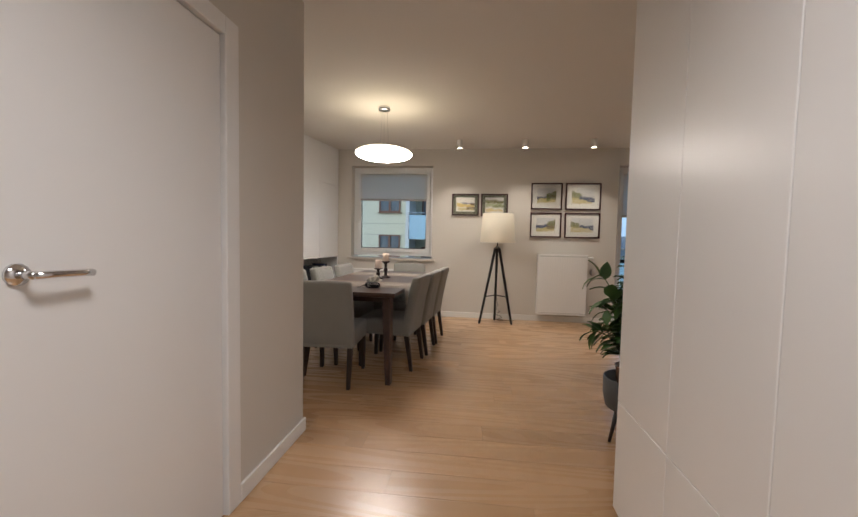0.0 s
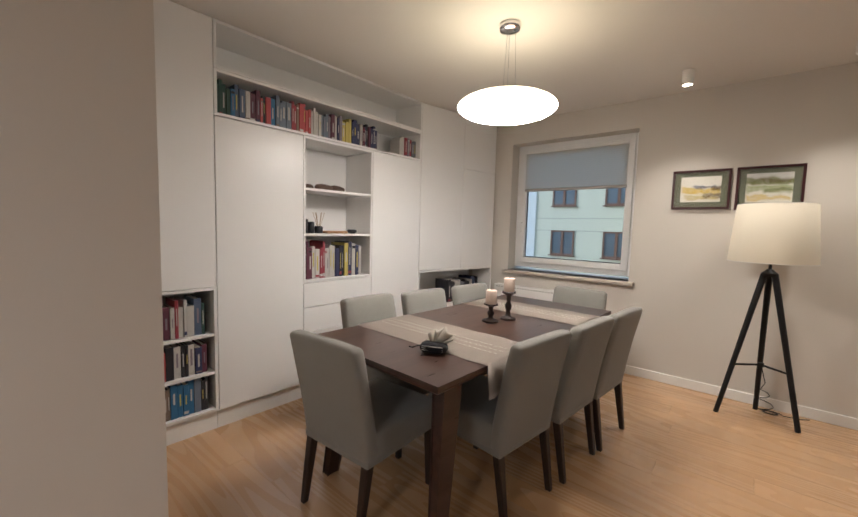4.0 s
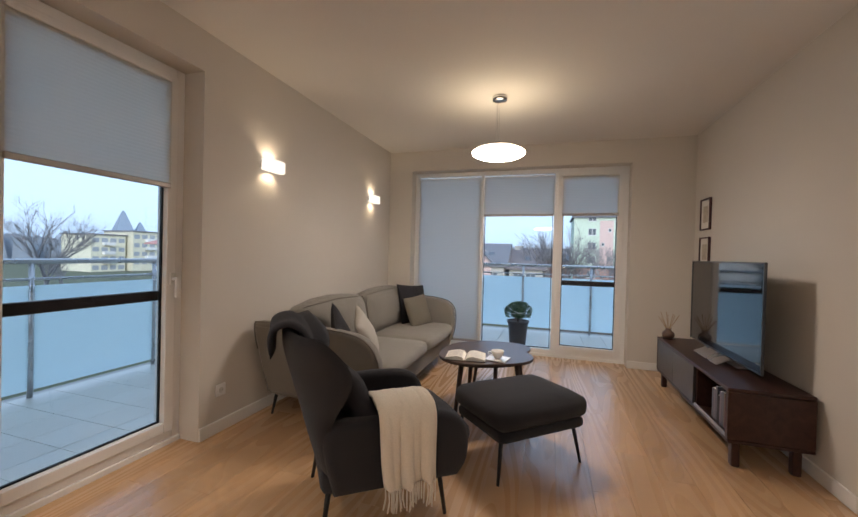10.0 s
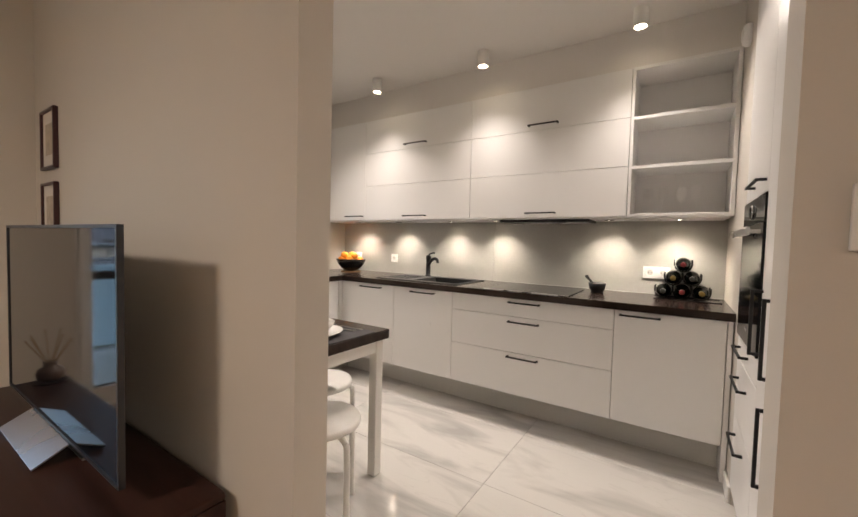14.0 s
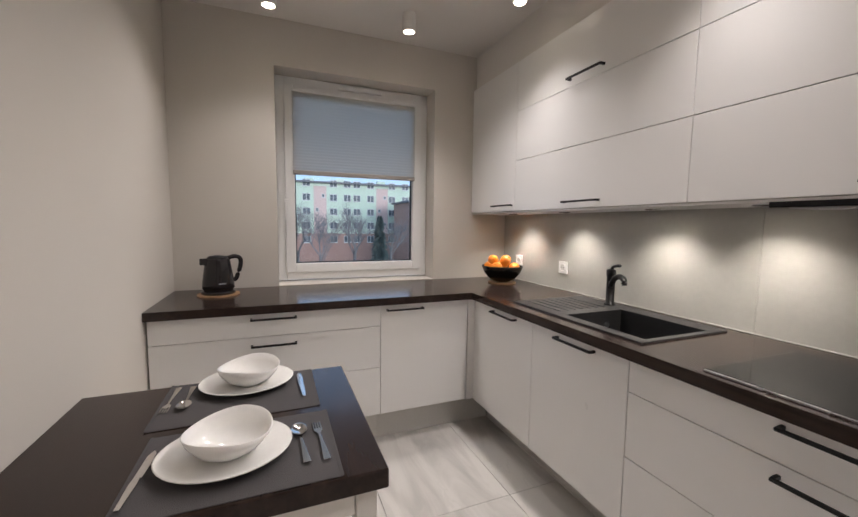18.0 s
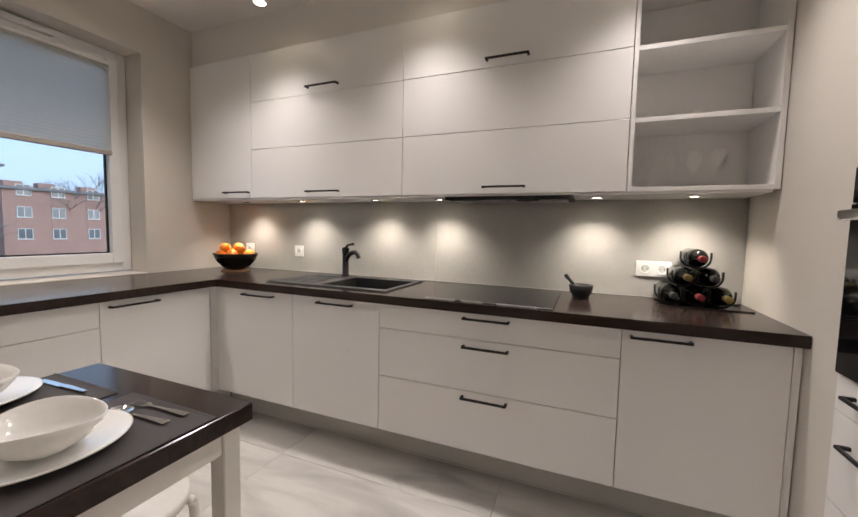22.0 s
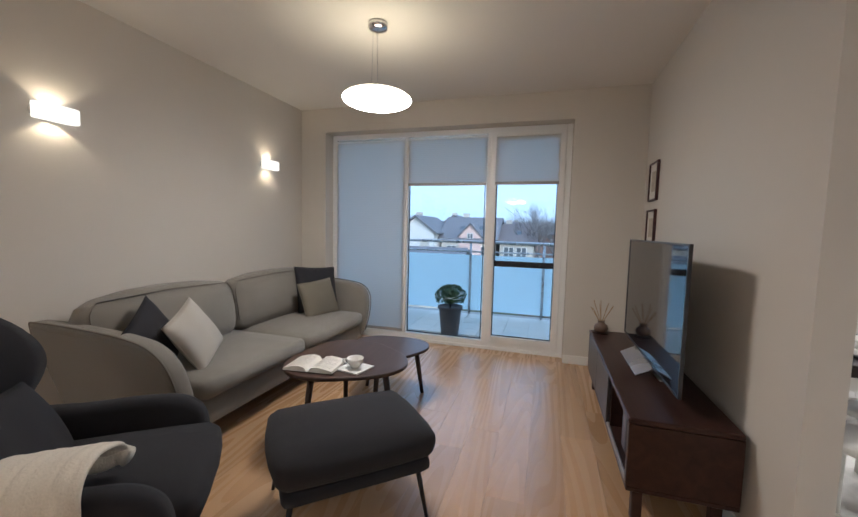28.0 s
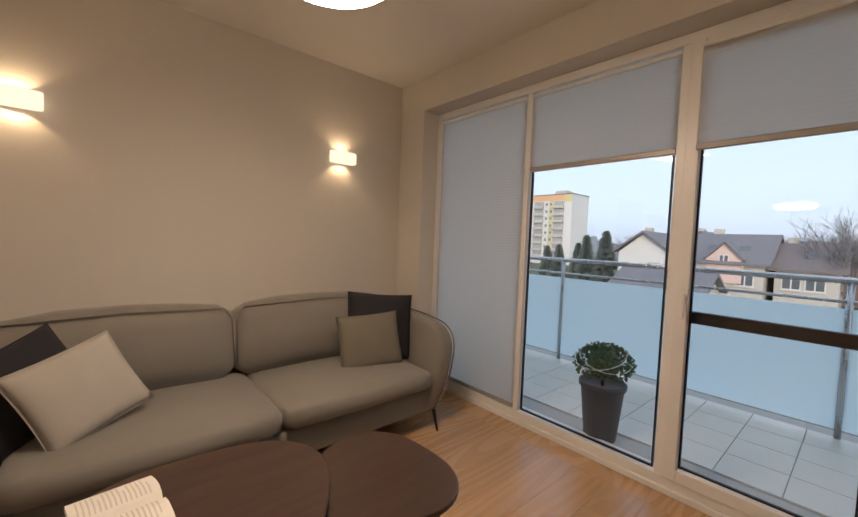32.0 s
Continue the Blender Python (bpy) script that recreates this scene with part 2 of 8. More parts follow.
def cathedral(m, strength):
    """Adds the arched figure of flat-sawn oak to a plank material, in tone and in sheen."""
    n, l = m.node_tree.nodes, m.node_tree.links
    b = n["Principled BSDF"]
    mp = next(q for q in n if q.bl_idname == "ShaderNodeMapping")
    field = n.new("ShaderNodeTexNoise")
    field.inputs["Scale"].default_value, field.inputs["Detail"].default_value, field.inputs["Distortion"].default_value = 1.1, 0.6, 0.3
    l.new(mp.outputs[0], field.inputs["Vector"])
    rings, wv = n.new("ShaderNodeMath"), n.new("ShaderNodeMath")
    rings.operation, wv.operation = "MULTIPLY", "PINGPONG"
    rings.inputs[1].default_value, wv.inputs[1].default_value = 26.0, 1.0
    l.new(field.outputs["Fac"], rings.inputs[0])
    l.new(rings.outputs[0], wv.inputs[0])
    tone = n.new("ShaderNodeMapRange")
    tone.inputs[3].default_value, tone.inputs[4].default_value = 1 + strength, 1 - strength
    l.new(wv.outputs[0], tone.inputs[0])
    old = b.inputs["Base Color"].links[0].from_socket
    mix = n.new("ShaderNodeVectorMath")
    mix.operation = "SCALE"
    l.new(old, mix.inputs[0])
    l.new(tone.outputs[0], mix.inputs["Scale"])
    l.new(mix.outputs[0], b.inputs["Base Color"])
    sheen = n.new("ShaderNodeMapRange")
    sheen.inputs[3].default_value, sheen.inputs[4].default_value = 0.24, 0.31
    l.new(wv.outputs[0], sheen.inputs[0])
    l.new(sheen.outputs[0], b.inputs["Roughness"])


cathedral(M_PLANK, 0.02)
M_GROUT = mat("floor_joint", (0.36, 0.21, 0.10), 0.8)


def smoky_stone(name, pale, smoke, rough):
    """Polished stone with soft grey clouds drawn out along the length of each tile and a few thin veins."""
    m = bpy.data.materials.new(name)
    m.use_nodes = True
    n, l = m.node_tree.nodes, m.node_tree.links
    b = n["Principled BSDF"]
    b.inputs["Roughness"].default_value = rough
    co, oi, sc, add, mp = n.new("ShaderNodeTexCoord"), n.new("ShaderNodeObjectInfo"), n.new("ShaderNodeVectorMath"), n.new("ShaderNodeVectorMath"), n.new("ShaderNodeMapping")
    sc.operation, add.operation = "SCALE", "ADD"
    sc.inputs[0].default_value = (31.0, 17.0, 5.0)
    mp.inputs["Scale"].default_value = (1.1, 4.2, 1.0)
    mp.inputs["Rotation"].default_value = (0, 0, radians(9))
    l.new(oi.outputs["Random"], sc.inputs["Scale"])
    l.new(co.outputs["Object"], add.inputs[0])
    l.new(sc.outputs[0], add.inputs[1])
    l.new(add.outputs[0], mp.inputs[0])
    cl = n.new("ShaderNodeTexNoise")
    cl.inputs["Scale"].default_value, cl.inputs["Detail"].default_value, cl.inputs["Distortion"].default_value = 1.3, 6, 0.9
    l.new(mp.outputs[0], cl.inputs["Vector"])
    r1 = n.new("ShaderNodeMapRange")
    r1.inputs[1].default_value, r1.inputs[2].default_value, r1.inputs[4].default_value = 0.46, 0.70, 0.9
    l.new(cl.outputs["Fac"], r1.inputs[0])
    ve = n.new("ShaderNodeTexNoise")
    ve.inputs["Scale"].default_value, ve.inputs["Detail"].default_value, ve.inputs["Distortion"].default_value = 0.8, 4, 1.6
    l.new(mp.outputs[0], ve.inputs["Vector"])
    ab, r2, mx = n.new("ShaderNodeMath"), n.new("ShaderNodeMapRange"), n.new("ShaderNodeMath")
    ab.operation, mx.operation = "COMPARE", "MAXIMUM"
    ab.inputs[1].default_value, ab.inputs[2].default_value = 0.52, 0.006
    l.new(ve.outputs["Fac"], ab.inputs[0])
    r2.inputs[4].default_value = 0.14
    l.new(ab.outputs[0], r2.inputs[0])
    l.new(r1.outputs[0], mx.inputs[0])
    l.new(r2.outputs[0], mx.inputs[1])
    mix = n.new("ShaderNodeMix")
    mix.data_type = "RGBA"
    mix.inputs[6].default_value, mix.inputs[7].default_value = (*pale, 1), (*smoke, 1)
    l.new(mx.outputs[0], mix.inputs[0])
    l.new(mix.outputs[2], b.inputs["Base Color"])
    return m


M_TILE = smoky_stone("polished_stone_tile", (0.62, 0.60, 0.565), (0.40, 0.385, 0.365), 0.09)
M_TGROUT = mat("tile_grout", (0.5, 0.48, 0.45), 0.8)
M_WALNUT = wood("dark_walnut", (0.050, 0.024, 0.015), (0.090, 0.045, 0.028), 0.38, (1.5, 22, 22), 0.05, 0.06)
M_TABLE = wood("dark_stained_wood", (0.036, 0.017, 0.012), (0.062, 0.032, 0.023), 0.28, (18, 1.5, 18), 0.05, 0.08)
M_LEG = mat("espresso_wood", (0.028, 0.016, 0.012), 0.4, var=0.25, scale=14, bump=0.05)
M_CHAIR = mat("grey_linen_weave", (0.235, 0.227, 0.205), 0.95, var=0.07, scale=9, bump=0.5, bscale=650, fine=0.16, sheen=0.2)
M_RUNNER = mat("beige_runner_cloth", (0.42, 0.36, 0.30), 0.95, var=0.08, scale=12, bump=0.5, bscale=500, fine=0.14, sheen=0.2)
M_BLACK = mat("matt_black_metal", (0.011, 0.011, 0.012), 0.45, var=0.2, fine=0.05, spec=0.3)
M_BLACKG = mat("gloss_black", (0.004, 0.004, 0.005), 0.05, var=0.1, spec=0.22)
M_CHROME = mat("chrome", (0.72, 0.72, 0.73), 0.10, 1.0, var=0.02)
M_STEEL = mat("brushed_steel", (0.52, 0.52, 0.53), 0.28, 1.0, var=0.04, bump=0.02, bscale=300)
M_SHADE = translucent("ivory_lampshade_cloth", (0.80, 0.74, 0.62), 0.35)
M_BLIND = translucent("grey_pleated_blind", (0.71, 0.685, 0.645), 0.66)
M_FROST = translucent("frosted_balcony_glass", (0.86, 0.96, 0.99), 0.88, 0.35)
M_PANE = glass("window_pane", (0.89, 0.94, 0.98), ior=1.35)
M_SOFA = mat("warm_grey_wool", (0.20, 0.185, 0.16), 0.95, var=0.07, scale=10, bump=0.5, bscale=700, fine=0.16, sheen=0.25)
M_CHARC = mat("charcoal_wool", (0.014, 0.014, 0.018), 0.95, var=0.12, scale=10, bump=0.5, bscale=700, fine=0.2, sheen=0.06)
M_COUNTER = wood("dark_wenge_worktop", (0.020, 0.013, 0.011), (0.034, 0.022, 0.018), 0.17, (2, 30, 30), 0.02, 0.03)
M_COUNTER.node_tree.nodes["Principled BSDF"].inputs["Specular IOR Level"].default_value = 0.30
M_SPLASH = mat("grey_concrete_panel", (0.39, 0.385, 0.36), 0.42, var=0.16, scale=3.5, bump=0.04, bscale=40, fine=0.05)
M_PAPER = mat("page_paper", (0.74, 0.72, 0.66), 0.85, var=0.03)
M_CERAM = mat("white_porcelain", (0.82, 0.81, 0.78), 0.10, var=0.01)
M_GLOW = glow("lit_opal_glass", (1.0, 0.86, 0.72), 22)
M_GLOWT = glow("lit_opal_top", (1.0, 0.80, 0.52), 3.0)
M_GLOWS = glow("lit_lamp_lens", (1.0, 0.86, 0.62), 16)
M_GLOWC = glow("lit_sconce_glass", (1.0, 0.86, 0.66), 0.62)


# ---- building helpers ----
def thing(name, at=(0, 0, 0), rz=0.0, label="", category="", group="", kind=""):
    ob = new(name)
    ob.empty_display_size = 0.1
    ob.matrix_world = pose(*at, 0, 0, rz)
    return tagged(ob, label, category, group, kind)


def finish(bm, name, material, smooth=False):
    me = bpy.data.meshes.new(name)
    bmesh.ops.recalc_face_normals(bm, faces=bm.faces[:])
    bm.to_mesh(me)
    bm.free()
    if smooth:
        me.polygons.foreach_set("use_smooth", [True] * len(me.polygons))
    for x in material if isinstance(material, (list, tuple)) else (material,):
        me.materials.append(x)
    return me


def part(name, bm, material, parent, label="", smooth=False, at=None):
    ob = new(name, finish(bm, name, material, smooth))
    ob.parent = parent
    if at is not None:
        ob.matrix_local = at
    return tagged(ob, label)


def solid(name, bm, material, label, category, group="", kind="", smooth=False, at=None):
    ob = new(name, finish(bm, name, material, smooth))
    if at is not None:
        ob.matrix_world = at
    return tagged(ob, label, category, group, kind)


def box(x0, x1, y0, y1, z0, z1, bevel=0.0, seg=2, bm=None, m=None):
    own = bmesh.new()
    r = bmesh.ops.create_cube(own, size=1.0)
    bmesh.ops.scale(own, vec=(x1 - x0, y1 - y0, z1 - z0), verts=r["verts"])
    bmesh.ops.translate(own, vec=((x0 + x1) / 2, (y0 + y1) / 2, (z0 + z1) / 2), verts=r["verts"])
    if bevel:
        bmesh.ops.bevel(own, geom=own.edges[:], offset=bevel, segments=seg, profile=0.6, affect="EDGES")
    if m is not None:
        own.transform(m)
    return join(bm, own)


def join(bm, own):
    if bm is None:
        return own
    me = bpy.data.meshes.new("tmp")
    own.to_mesh(me)
    own.free()
    bm.from_mesh(me)
    bpy.data.meshes.remove(me)
    return bm


def rod(a, b, r0, r1=None, seg=14, bm=None):
    """A round bar from a to b."""
    a, b = Vector(a), Vector(b)
    own = bmesh.new()
    bmesh.ops.create_cone(own, cap_ends=True, segments=seg, radius1=r0, radius2=r0 if r1 is None else r1, depth=(b - a).length)
    own.transform(Matrix.Translation((a + b) / 2) @ (b - a).to_track_quat("Z", "Y").to_matrix().to_4x4())
    return join(bm, own)


def lathe(profile, seg=32, bm=None, m=None, sx=1.0, sy=1.0):
    """Turns a list of (radius, height) round the z axis; a radius of 0 closes it."""
    own = bmesh.new()
    rings = []
    for r, z in profile:
        if r <= 1e-6:
            rings.append([own.verts.new((0, 0, z))])
        else:
            rings.append([own.verts.new((sx * r * math.cos(2 * math.pi * k / seg), sy * r * math.sin(2 * math.pi * k / seg), z)) for k in range(seg)])
    for p, q in zip(rings, rings[1:]):
        for k in range(seg):
            j = (k + 1) % seg
            f = [p[k % len(p)], p[j % len(p)], q[j % len(q)], q[k % len(q)]]
            f = list(dict.fromkeys(f))
            if len(f) > 2:
                own.faces.new(f)
    if m is not None:
        own.transform(m)
    return join(bm, own)


def tube(points, r, seg=10, bm=None, closed=False):
    """A bent round bar along points."""
    own = bmesh.new()
    pts = [Vector(p) for p in points]
    rings, n = [], len(pts)
    up = Vector((0, 0, 1))
    for i, p in enumerate(pts):
        a = pts[(i - 1) % n] if closed or i else p
        b = pts[(i + 1) % n] if closed or i < n - 1 else p
        d = (b - a).normalized()
        s = d.cross(up if abs(d.z) < 0.95 else Vector((1, 0, 0))).normalized()
        u = s.cross(d).normalized()
        rings.append([own.verts.new(p + r * (math.cos(t) * s + math.sin(t) * u)) for t in [2 * math.pi * k / seg for k in range(seg)]])
    pairs = list(zip(rings, rings[1:])) + ([(rings[-1], rings[0])] if closed else [])
    for p, q in pairs:
        for k in range(seg):
            own.faces.new((p[k], p[(k + 1) % seg], q[(k + 1) % seg], q[k]))
    if not closed:
        own.faces.new(rings[0])
        own.faces.new(rings[-1])
    return join(bm, own)


def prism(outline, z0, z1, bevel=0.0, bm=None, m=None):
    """An upright block over a flat outline."""
    own = bmesh.new()
    f = own.faces.new([own.verts.new((x, y, z0)) for x, y in outline])
    r = bmesh.ops.extrude_face_region(own, geom=[f])
    bmesh.ops.translate(own, vec=(0, 0, z1 - z0), verts=[v for v in r["geom"] if isinstance(v, bmesh.types.BMVert)])
    if bevel:
        bmesh.ops.recalc_face_normals(own, faces=own.faces[:])
        es = [e for e in own.edges if abs(e.verts[0].co.z - e.verts[1].co.z) < 1e-5]
        bmesh.ops.bevel(own, geom=es, offset=bevel, segments=2, profile=0.6, affect="EDGES")
    if m is not None:
        own.transform(m)
    return join(bm, own)


def pillow(w, h, t, n=14, puff=0.5, wob=0.0, seed=0, pinch=0.06, bm=None, m=None):
    """A stuffed cushion w by h, t thick, with drawn-in sides and pointed corners, lying in the xz plane."""
    own = bmesh.new()
    grids = []
    for side in (1, -1):
        g = []
        for i in range(n + 1):
            row = []
            for j in range(n + 1):
                u, v = 2 * i / n - 1, 2 * j / n - 1
                d = max(0, (1 - u * u)) ** puff * max(0, (1 - v * v)) ** puff
                x = u * (1 - pinch * (1 - v * v)) * w / 2
                z = v * (1 - pinch * (1 - u * u)) * h / 2
                y = side * t / 2 * d
                if wob:
                    y += side * wob * d * noise.noise((x * 7 + seed, z * 7, side * 3.0))
                row.append(own.verts.new((x, y, z)))
            g.append(row)
        grids.append(g)
        for i in range(n):
            for j in range(n):
                own.faces.new((g[i][j], g[i + 1][j], g[i + 1][j + 1], g[i][j + 1]))
    bmesh.ops.remove_doubles(own, verts=own.verts[:], dist=1e-5)
    if m is not None:
        own.transform(m)
    return join(bm, own)


def soft_box(x0, x1, y0, y1, z0, z1, r, crown=0.0, seg=3, cuts=5, bm=None, m=None, wob=0.0, seed=0):
    """An upholstered block: well rounded, its faces swelling a little."""
    own = bmesh.new()
    bmesh.ops.create_cube(own, size=1.0)
    bmesh.ops.subdivide_edges(own, edges=own.edges[:], cuts=cuts, use_grid_fill=True)
    cx, cy, cz = (x0 + x1) / 2, (y0 + y1) / 2, (z0 + z1) / 2
    hx, hy, hz = (x1 - x0) / 2, (y1 - y0) / 2, (z1 - z0) / 2
    for v in own.verts:
        p = Vector([math.sin(c * math.pi) for c in v.co])
        q = Vector((p.x * hx, p.y * hy, p.z * hz))
        inner = Vector((max(-hx + r, min(hx - r, q.x)), max(-hy + r, min(hy - r, q.y)), max(-hz + r, min(hz - r, q.z))))
        d = q - inner
        if d.length > 1e-6:
            q = inner + d.normalized() * r
        if crown:
            if abs(p.z) > 0.99:
                q.z += math.copysign(crown * (1 - p.x**2) * (1 - p.y**2), p.z)
            if abs(p.y) > 0.99:
                q.y += math.copysign(crown * (1 - p.x**2) * (1 - p.z**2), p.y)
            if abs(p.x) > 0.99:
                q.x += math.copysign(crown * (1 - p.y**2) * (1 - p.z**2), p.x)
        if wob:
            k = noise.noise((q.x * 6 + seed, q.y * 6, q.z * 6)) * wob
            q += p.normalized() * k
        v.co = q + Vector((cx, cy, cz))
    if m is not None:
        own.transform(m)
    return join(bm, own)


YZ = Matrix(((0, 0, 1, 0), (1, 0, 0, 0), (0, 1, 0, 0), (0, 0, 0, 1)))


def slab(outline, x0, x1, r, seg=4, flare=0.0, z_flare=0.2):
    """An upholstered panel: a side outline in y and z, given width along x, with rounded rims; flare leans it outwards with height."""
    bm = bmesh.new()
    f = bm.faces.new([bm.verts.new((y, z, x0)) for y, z in outline])
    e = bmesh.ops.extrude_face_region(bm, geom=[f])
    bmesh.ops.translate(bm, vec=(0, 0, x1 - x0), verts=[v for v in e["geom"] if isinstance(v, bmesh.types.BMVert)])
    bmesh.ops.recalc_face_normals(bm, faces=bm.faces[:])
    bmesh.ops.bevel(bm, geom=[q for q in bm.edges if abs(q.verts[0].co.z - q.verts[1].co.z) < 1e-5], offset=r, segments=seg, profile=0.5, affect="EDGES")
    bm.transform(YZ)
    if flare:
        for v in bm.verts:
            v.co.x += flare * max(0, v.co.z - z_flare)
    return bm


def curve_pts(pts, n=6):
    """A smooth open line through points."""
    P = [Vector((*p, 0.0)[:3]) for p in pts]
    P = [2 * P[0] - P[1]] + P + [2 * P[-1] - P[-2]]
    out = []
    for i in range(1, len(P) - 2):
        for k in range(n):
            t = k / n
            a, b, c, d = P[i - 1:i + 3]
            out.append(0.5 * (2 * b + (c - a) * t + (2 * a - 5 * b + 4 * c - d) * t * t + (3 * b - a - 3 * c + d) * t ** 3))
    return out + [P[-2]]


def flat(pts):
    return [(p.x, p.y) for p in pts]


def shell(fn, nu, nv, thick):
    """A padded curved sheet: fn(u, v) with u, v in -1..1 gives its front face; thick lies behind it, rounded off at the rims."""
    bm = bmesh.new()
    P = [[Vector(fn(2 * i / nu - 1, 2 * j / nv - 1)) for j in range(nv + 1)] for i in range(nu + 1)]
    F, B = [], []
    for i in range(nu + 1):
        f, b = [], []
        for j in range(nv + 1):
            du = P[min(i + 1, nu)][j] - P[max(i - 1, 0)][j]
            dv = P[i][min(j + 1, nv)] - P[i][max(j - 1, 0)]
            n = du.cross(dv).normalized()
            u, v = 2 * i / nu - 1, 2 * j / nv - 1
            e = (max(0, 1 - abs(u) ** 7) * max(0, 1 - abs(v) ** 7)) ** 0.5
            f.append(bm.verts.new(P[i][j] + n * thick * 0.5 * e))
            b.append(bm.verts.new(P[i][j] - n * thick * 0.5 * e))
        F.append(f)
        B.append(b)
    for G in (F, B):
        for i in range(nu):
            for j in range(nv):
                bm.faces.new((G[i][j], G[i + 1][j], G[i + 1][j + 1], G[i][j + 1]))
    bmesh.ops.remove_doubles(bm, verts=bm.verts[:], dist=1e-5)
    return bm

# ---- structure ----
def structure(name, bm, material, label, category):
    return solid(name, bm, material, label, category, kind="structure")


def wall_boxes(name, boxes, label, material=None):
    bm = bmesh.new()
    for b in boxes:
        box(*b, bm=bm)
    return structure(name, bm, material or M_WALL, label, "wall")


H = CEIL
# openings: dining window, balcony door, wide living window, kitchen window
W1 = (-0.665, 0.64, 0.90, 2.345)
BD = (3.385, 4.356, 0.0, 2.348)
W2 = (4.03, 6.683, 0.0, 2.335)
KW = (1.592, 2.702, 0.90, 2.314)
wall_boxes("wall_north", [(-1.9, W1[0], 7.0, 7.38, 0, H), (W1[0], W1[1], 7.0, 7.38, 0, W1[2]), (W1[0], W1[1], 7.0, 7.38, W1[3], H),
                          (W1[1], BD[0], 7.0, 7.38, 0, H), (BD[0], BD[1], 7.0, 7.38, BD[3], H), (BD[1], 7.3, 7.0, 7.38, 0, H)],
           "warm greige painted plaster wall with window and balcony door")
wall_boxes("wall_east", [(7.3, 7.68, W2[1], 7.38, 0, H), (7.3, 7.68, W2[0], W2[1], W2[3], H), (7.3, 7.68, 3.296, W2[0], 0, H)],
           "warm greige painted plaster wall round the wide window")
wall_boxes("wall_kitchen_east", [(7.288, 7.67, 0.7, KW[0], 0, H), (7.288, 7.67, KW[0], KW[1], 0, KW[2]), (7.288, 7.67, KW[0], KW[1], KW[3], H),
                                 (7.288, 7.67, KW[1], 3.295, 0, H)], "light greige kitchen wall with a window over the worktop")
wall_boxes("wall_kitchen_south", [(3.2, 7.288, 0.7, 0.94, 0, H)], "light greige kitchen wall behind the units")
wall_boxes("wall_partition", [(4.94, 7.299, 3.296, 3.405, 0, H)], "greige partition wall between living room and kitchen")
wall_boxes("wall_switch", [(2.42, 4.008, 3.127, 3.245, 0, H), (2.42, 2.54, 2.77, 3.127, 0, H)], "greige wall with a dimmer switch beside the kitchen opening")
wall_boxes("wall_kitchen_west", [(3.14, 3.20, 0.94, 3.127, 0, H), (3.20, 3.89, 0.94, 1.735, 0, H)], "greige kitchen wall beside the tall units")
wall_boxes("wall_dining_south", [(-1.9, 0.26, 3.15, 3.30, 0, H)], "greige wall at the end of the bookcase")
wall_boxes("wall_hall_west", [(0.13, 0.26, -0.9, 1.62, 0, H), (0.13, 0.26, 2.60, 3.15, 0, H), (0.13, 0.26, 1.62, 2.60, 2.06, H)], "greige hall wall with a white door")
wall_boxes("wall_hall_south", [(0.13, 2.4, -1.02, -0.9, 0, H)], "greige wall at the end of the hall")
wall_boxes("wall_hall_east", [(2.40, 2.52, -1.02, 2.77, 0, H)], "plain wall behind the hall wardrobe")
wall_boxes("wall_west", [(-1.90, -1.52, 3.30, 7.0, 0, H)], "plain wall behind the bookcase")
structure("ceiling", box(-1.9, 7.68, -1.02, 7.38, H, H + 0.2), M_CEIL, "smooth matt off-white painted ceiling", "ceiling")
structure("floor", box(-1.9, 7.3, -1.0, 7.0, -0.12, -0.012), M_GROUT, "warm oak plank floor with fine joints", "floor")
structure("kitchen_floor", box(3.2, 7.288, 0.94, 3.29, -0.011, -0.006), M_TGROUT, "polished pale stone tile floor", "floor")


def skirting(name, x0, x1, y0, y1):
    structure(name, box(x0, x1, y0, y1, 0, 0.085, 0.004, 1), M_TRIM, "white painted wooden baseboard", "baseboard")


skirting("baseboard", -0.87, BD[0], 6.985, 7.0)
skirting("baseboard", BD[1], 7.3, 6.985, 7.0)
skirting("baseboard", 7.285, 7.3, W2[1], 6.985)
skirting("baseboard", 7.285, 7.3, 3.42, W2[0])
skirting("baseboard", 4.925, 7.285, 3.405, 3.42)
skirting("baseboard", 4.925, 4.94, 3.281, 3.405)
skirting("baseboard", 2.405, 4.023, 3.245, 3.26)
skirting("baseboard", 4.008, 4.023, 3.125, 3.245)
skirting("baseboard", 0.26, 0.275, 2.645, 3.315)
skirting("baseboard", 0.26, 0.275, -0.9, 1.55)
skirting("baseboard", 3.89, 3.905, 1.56, 1.73)


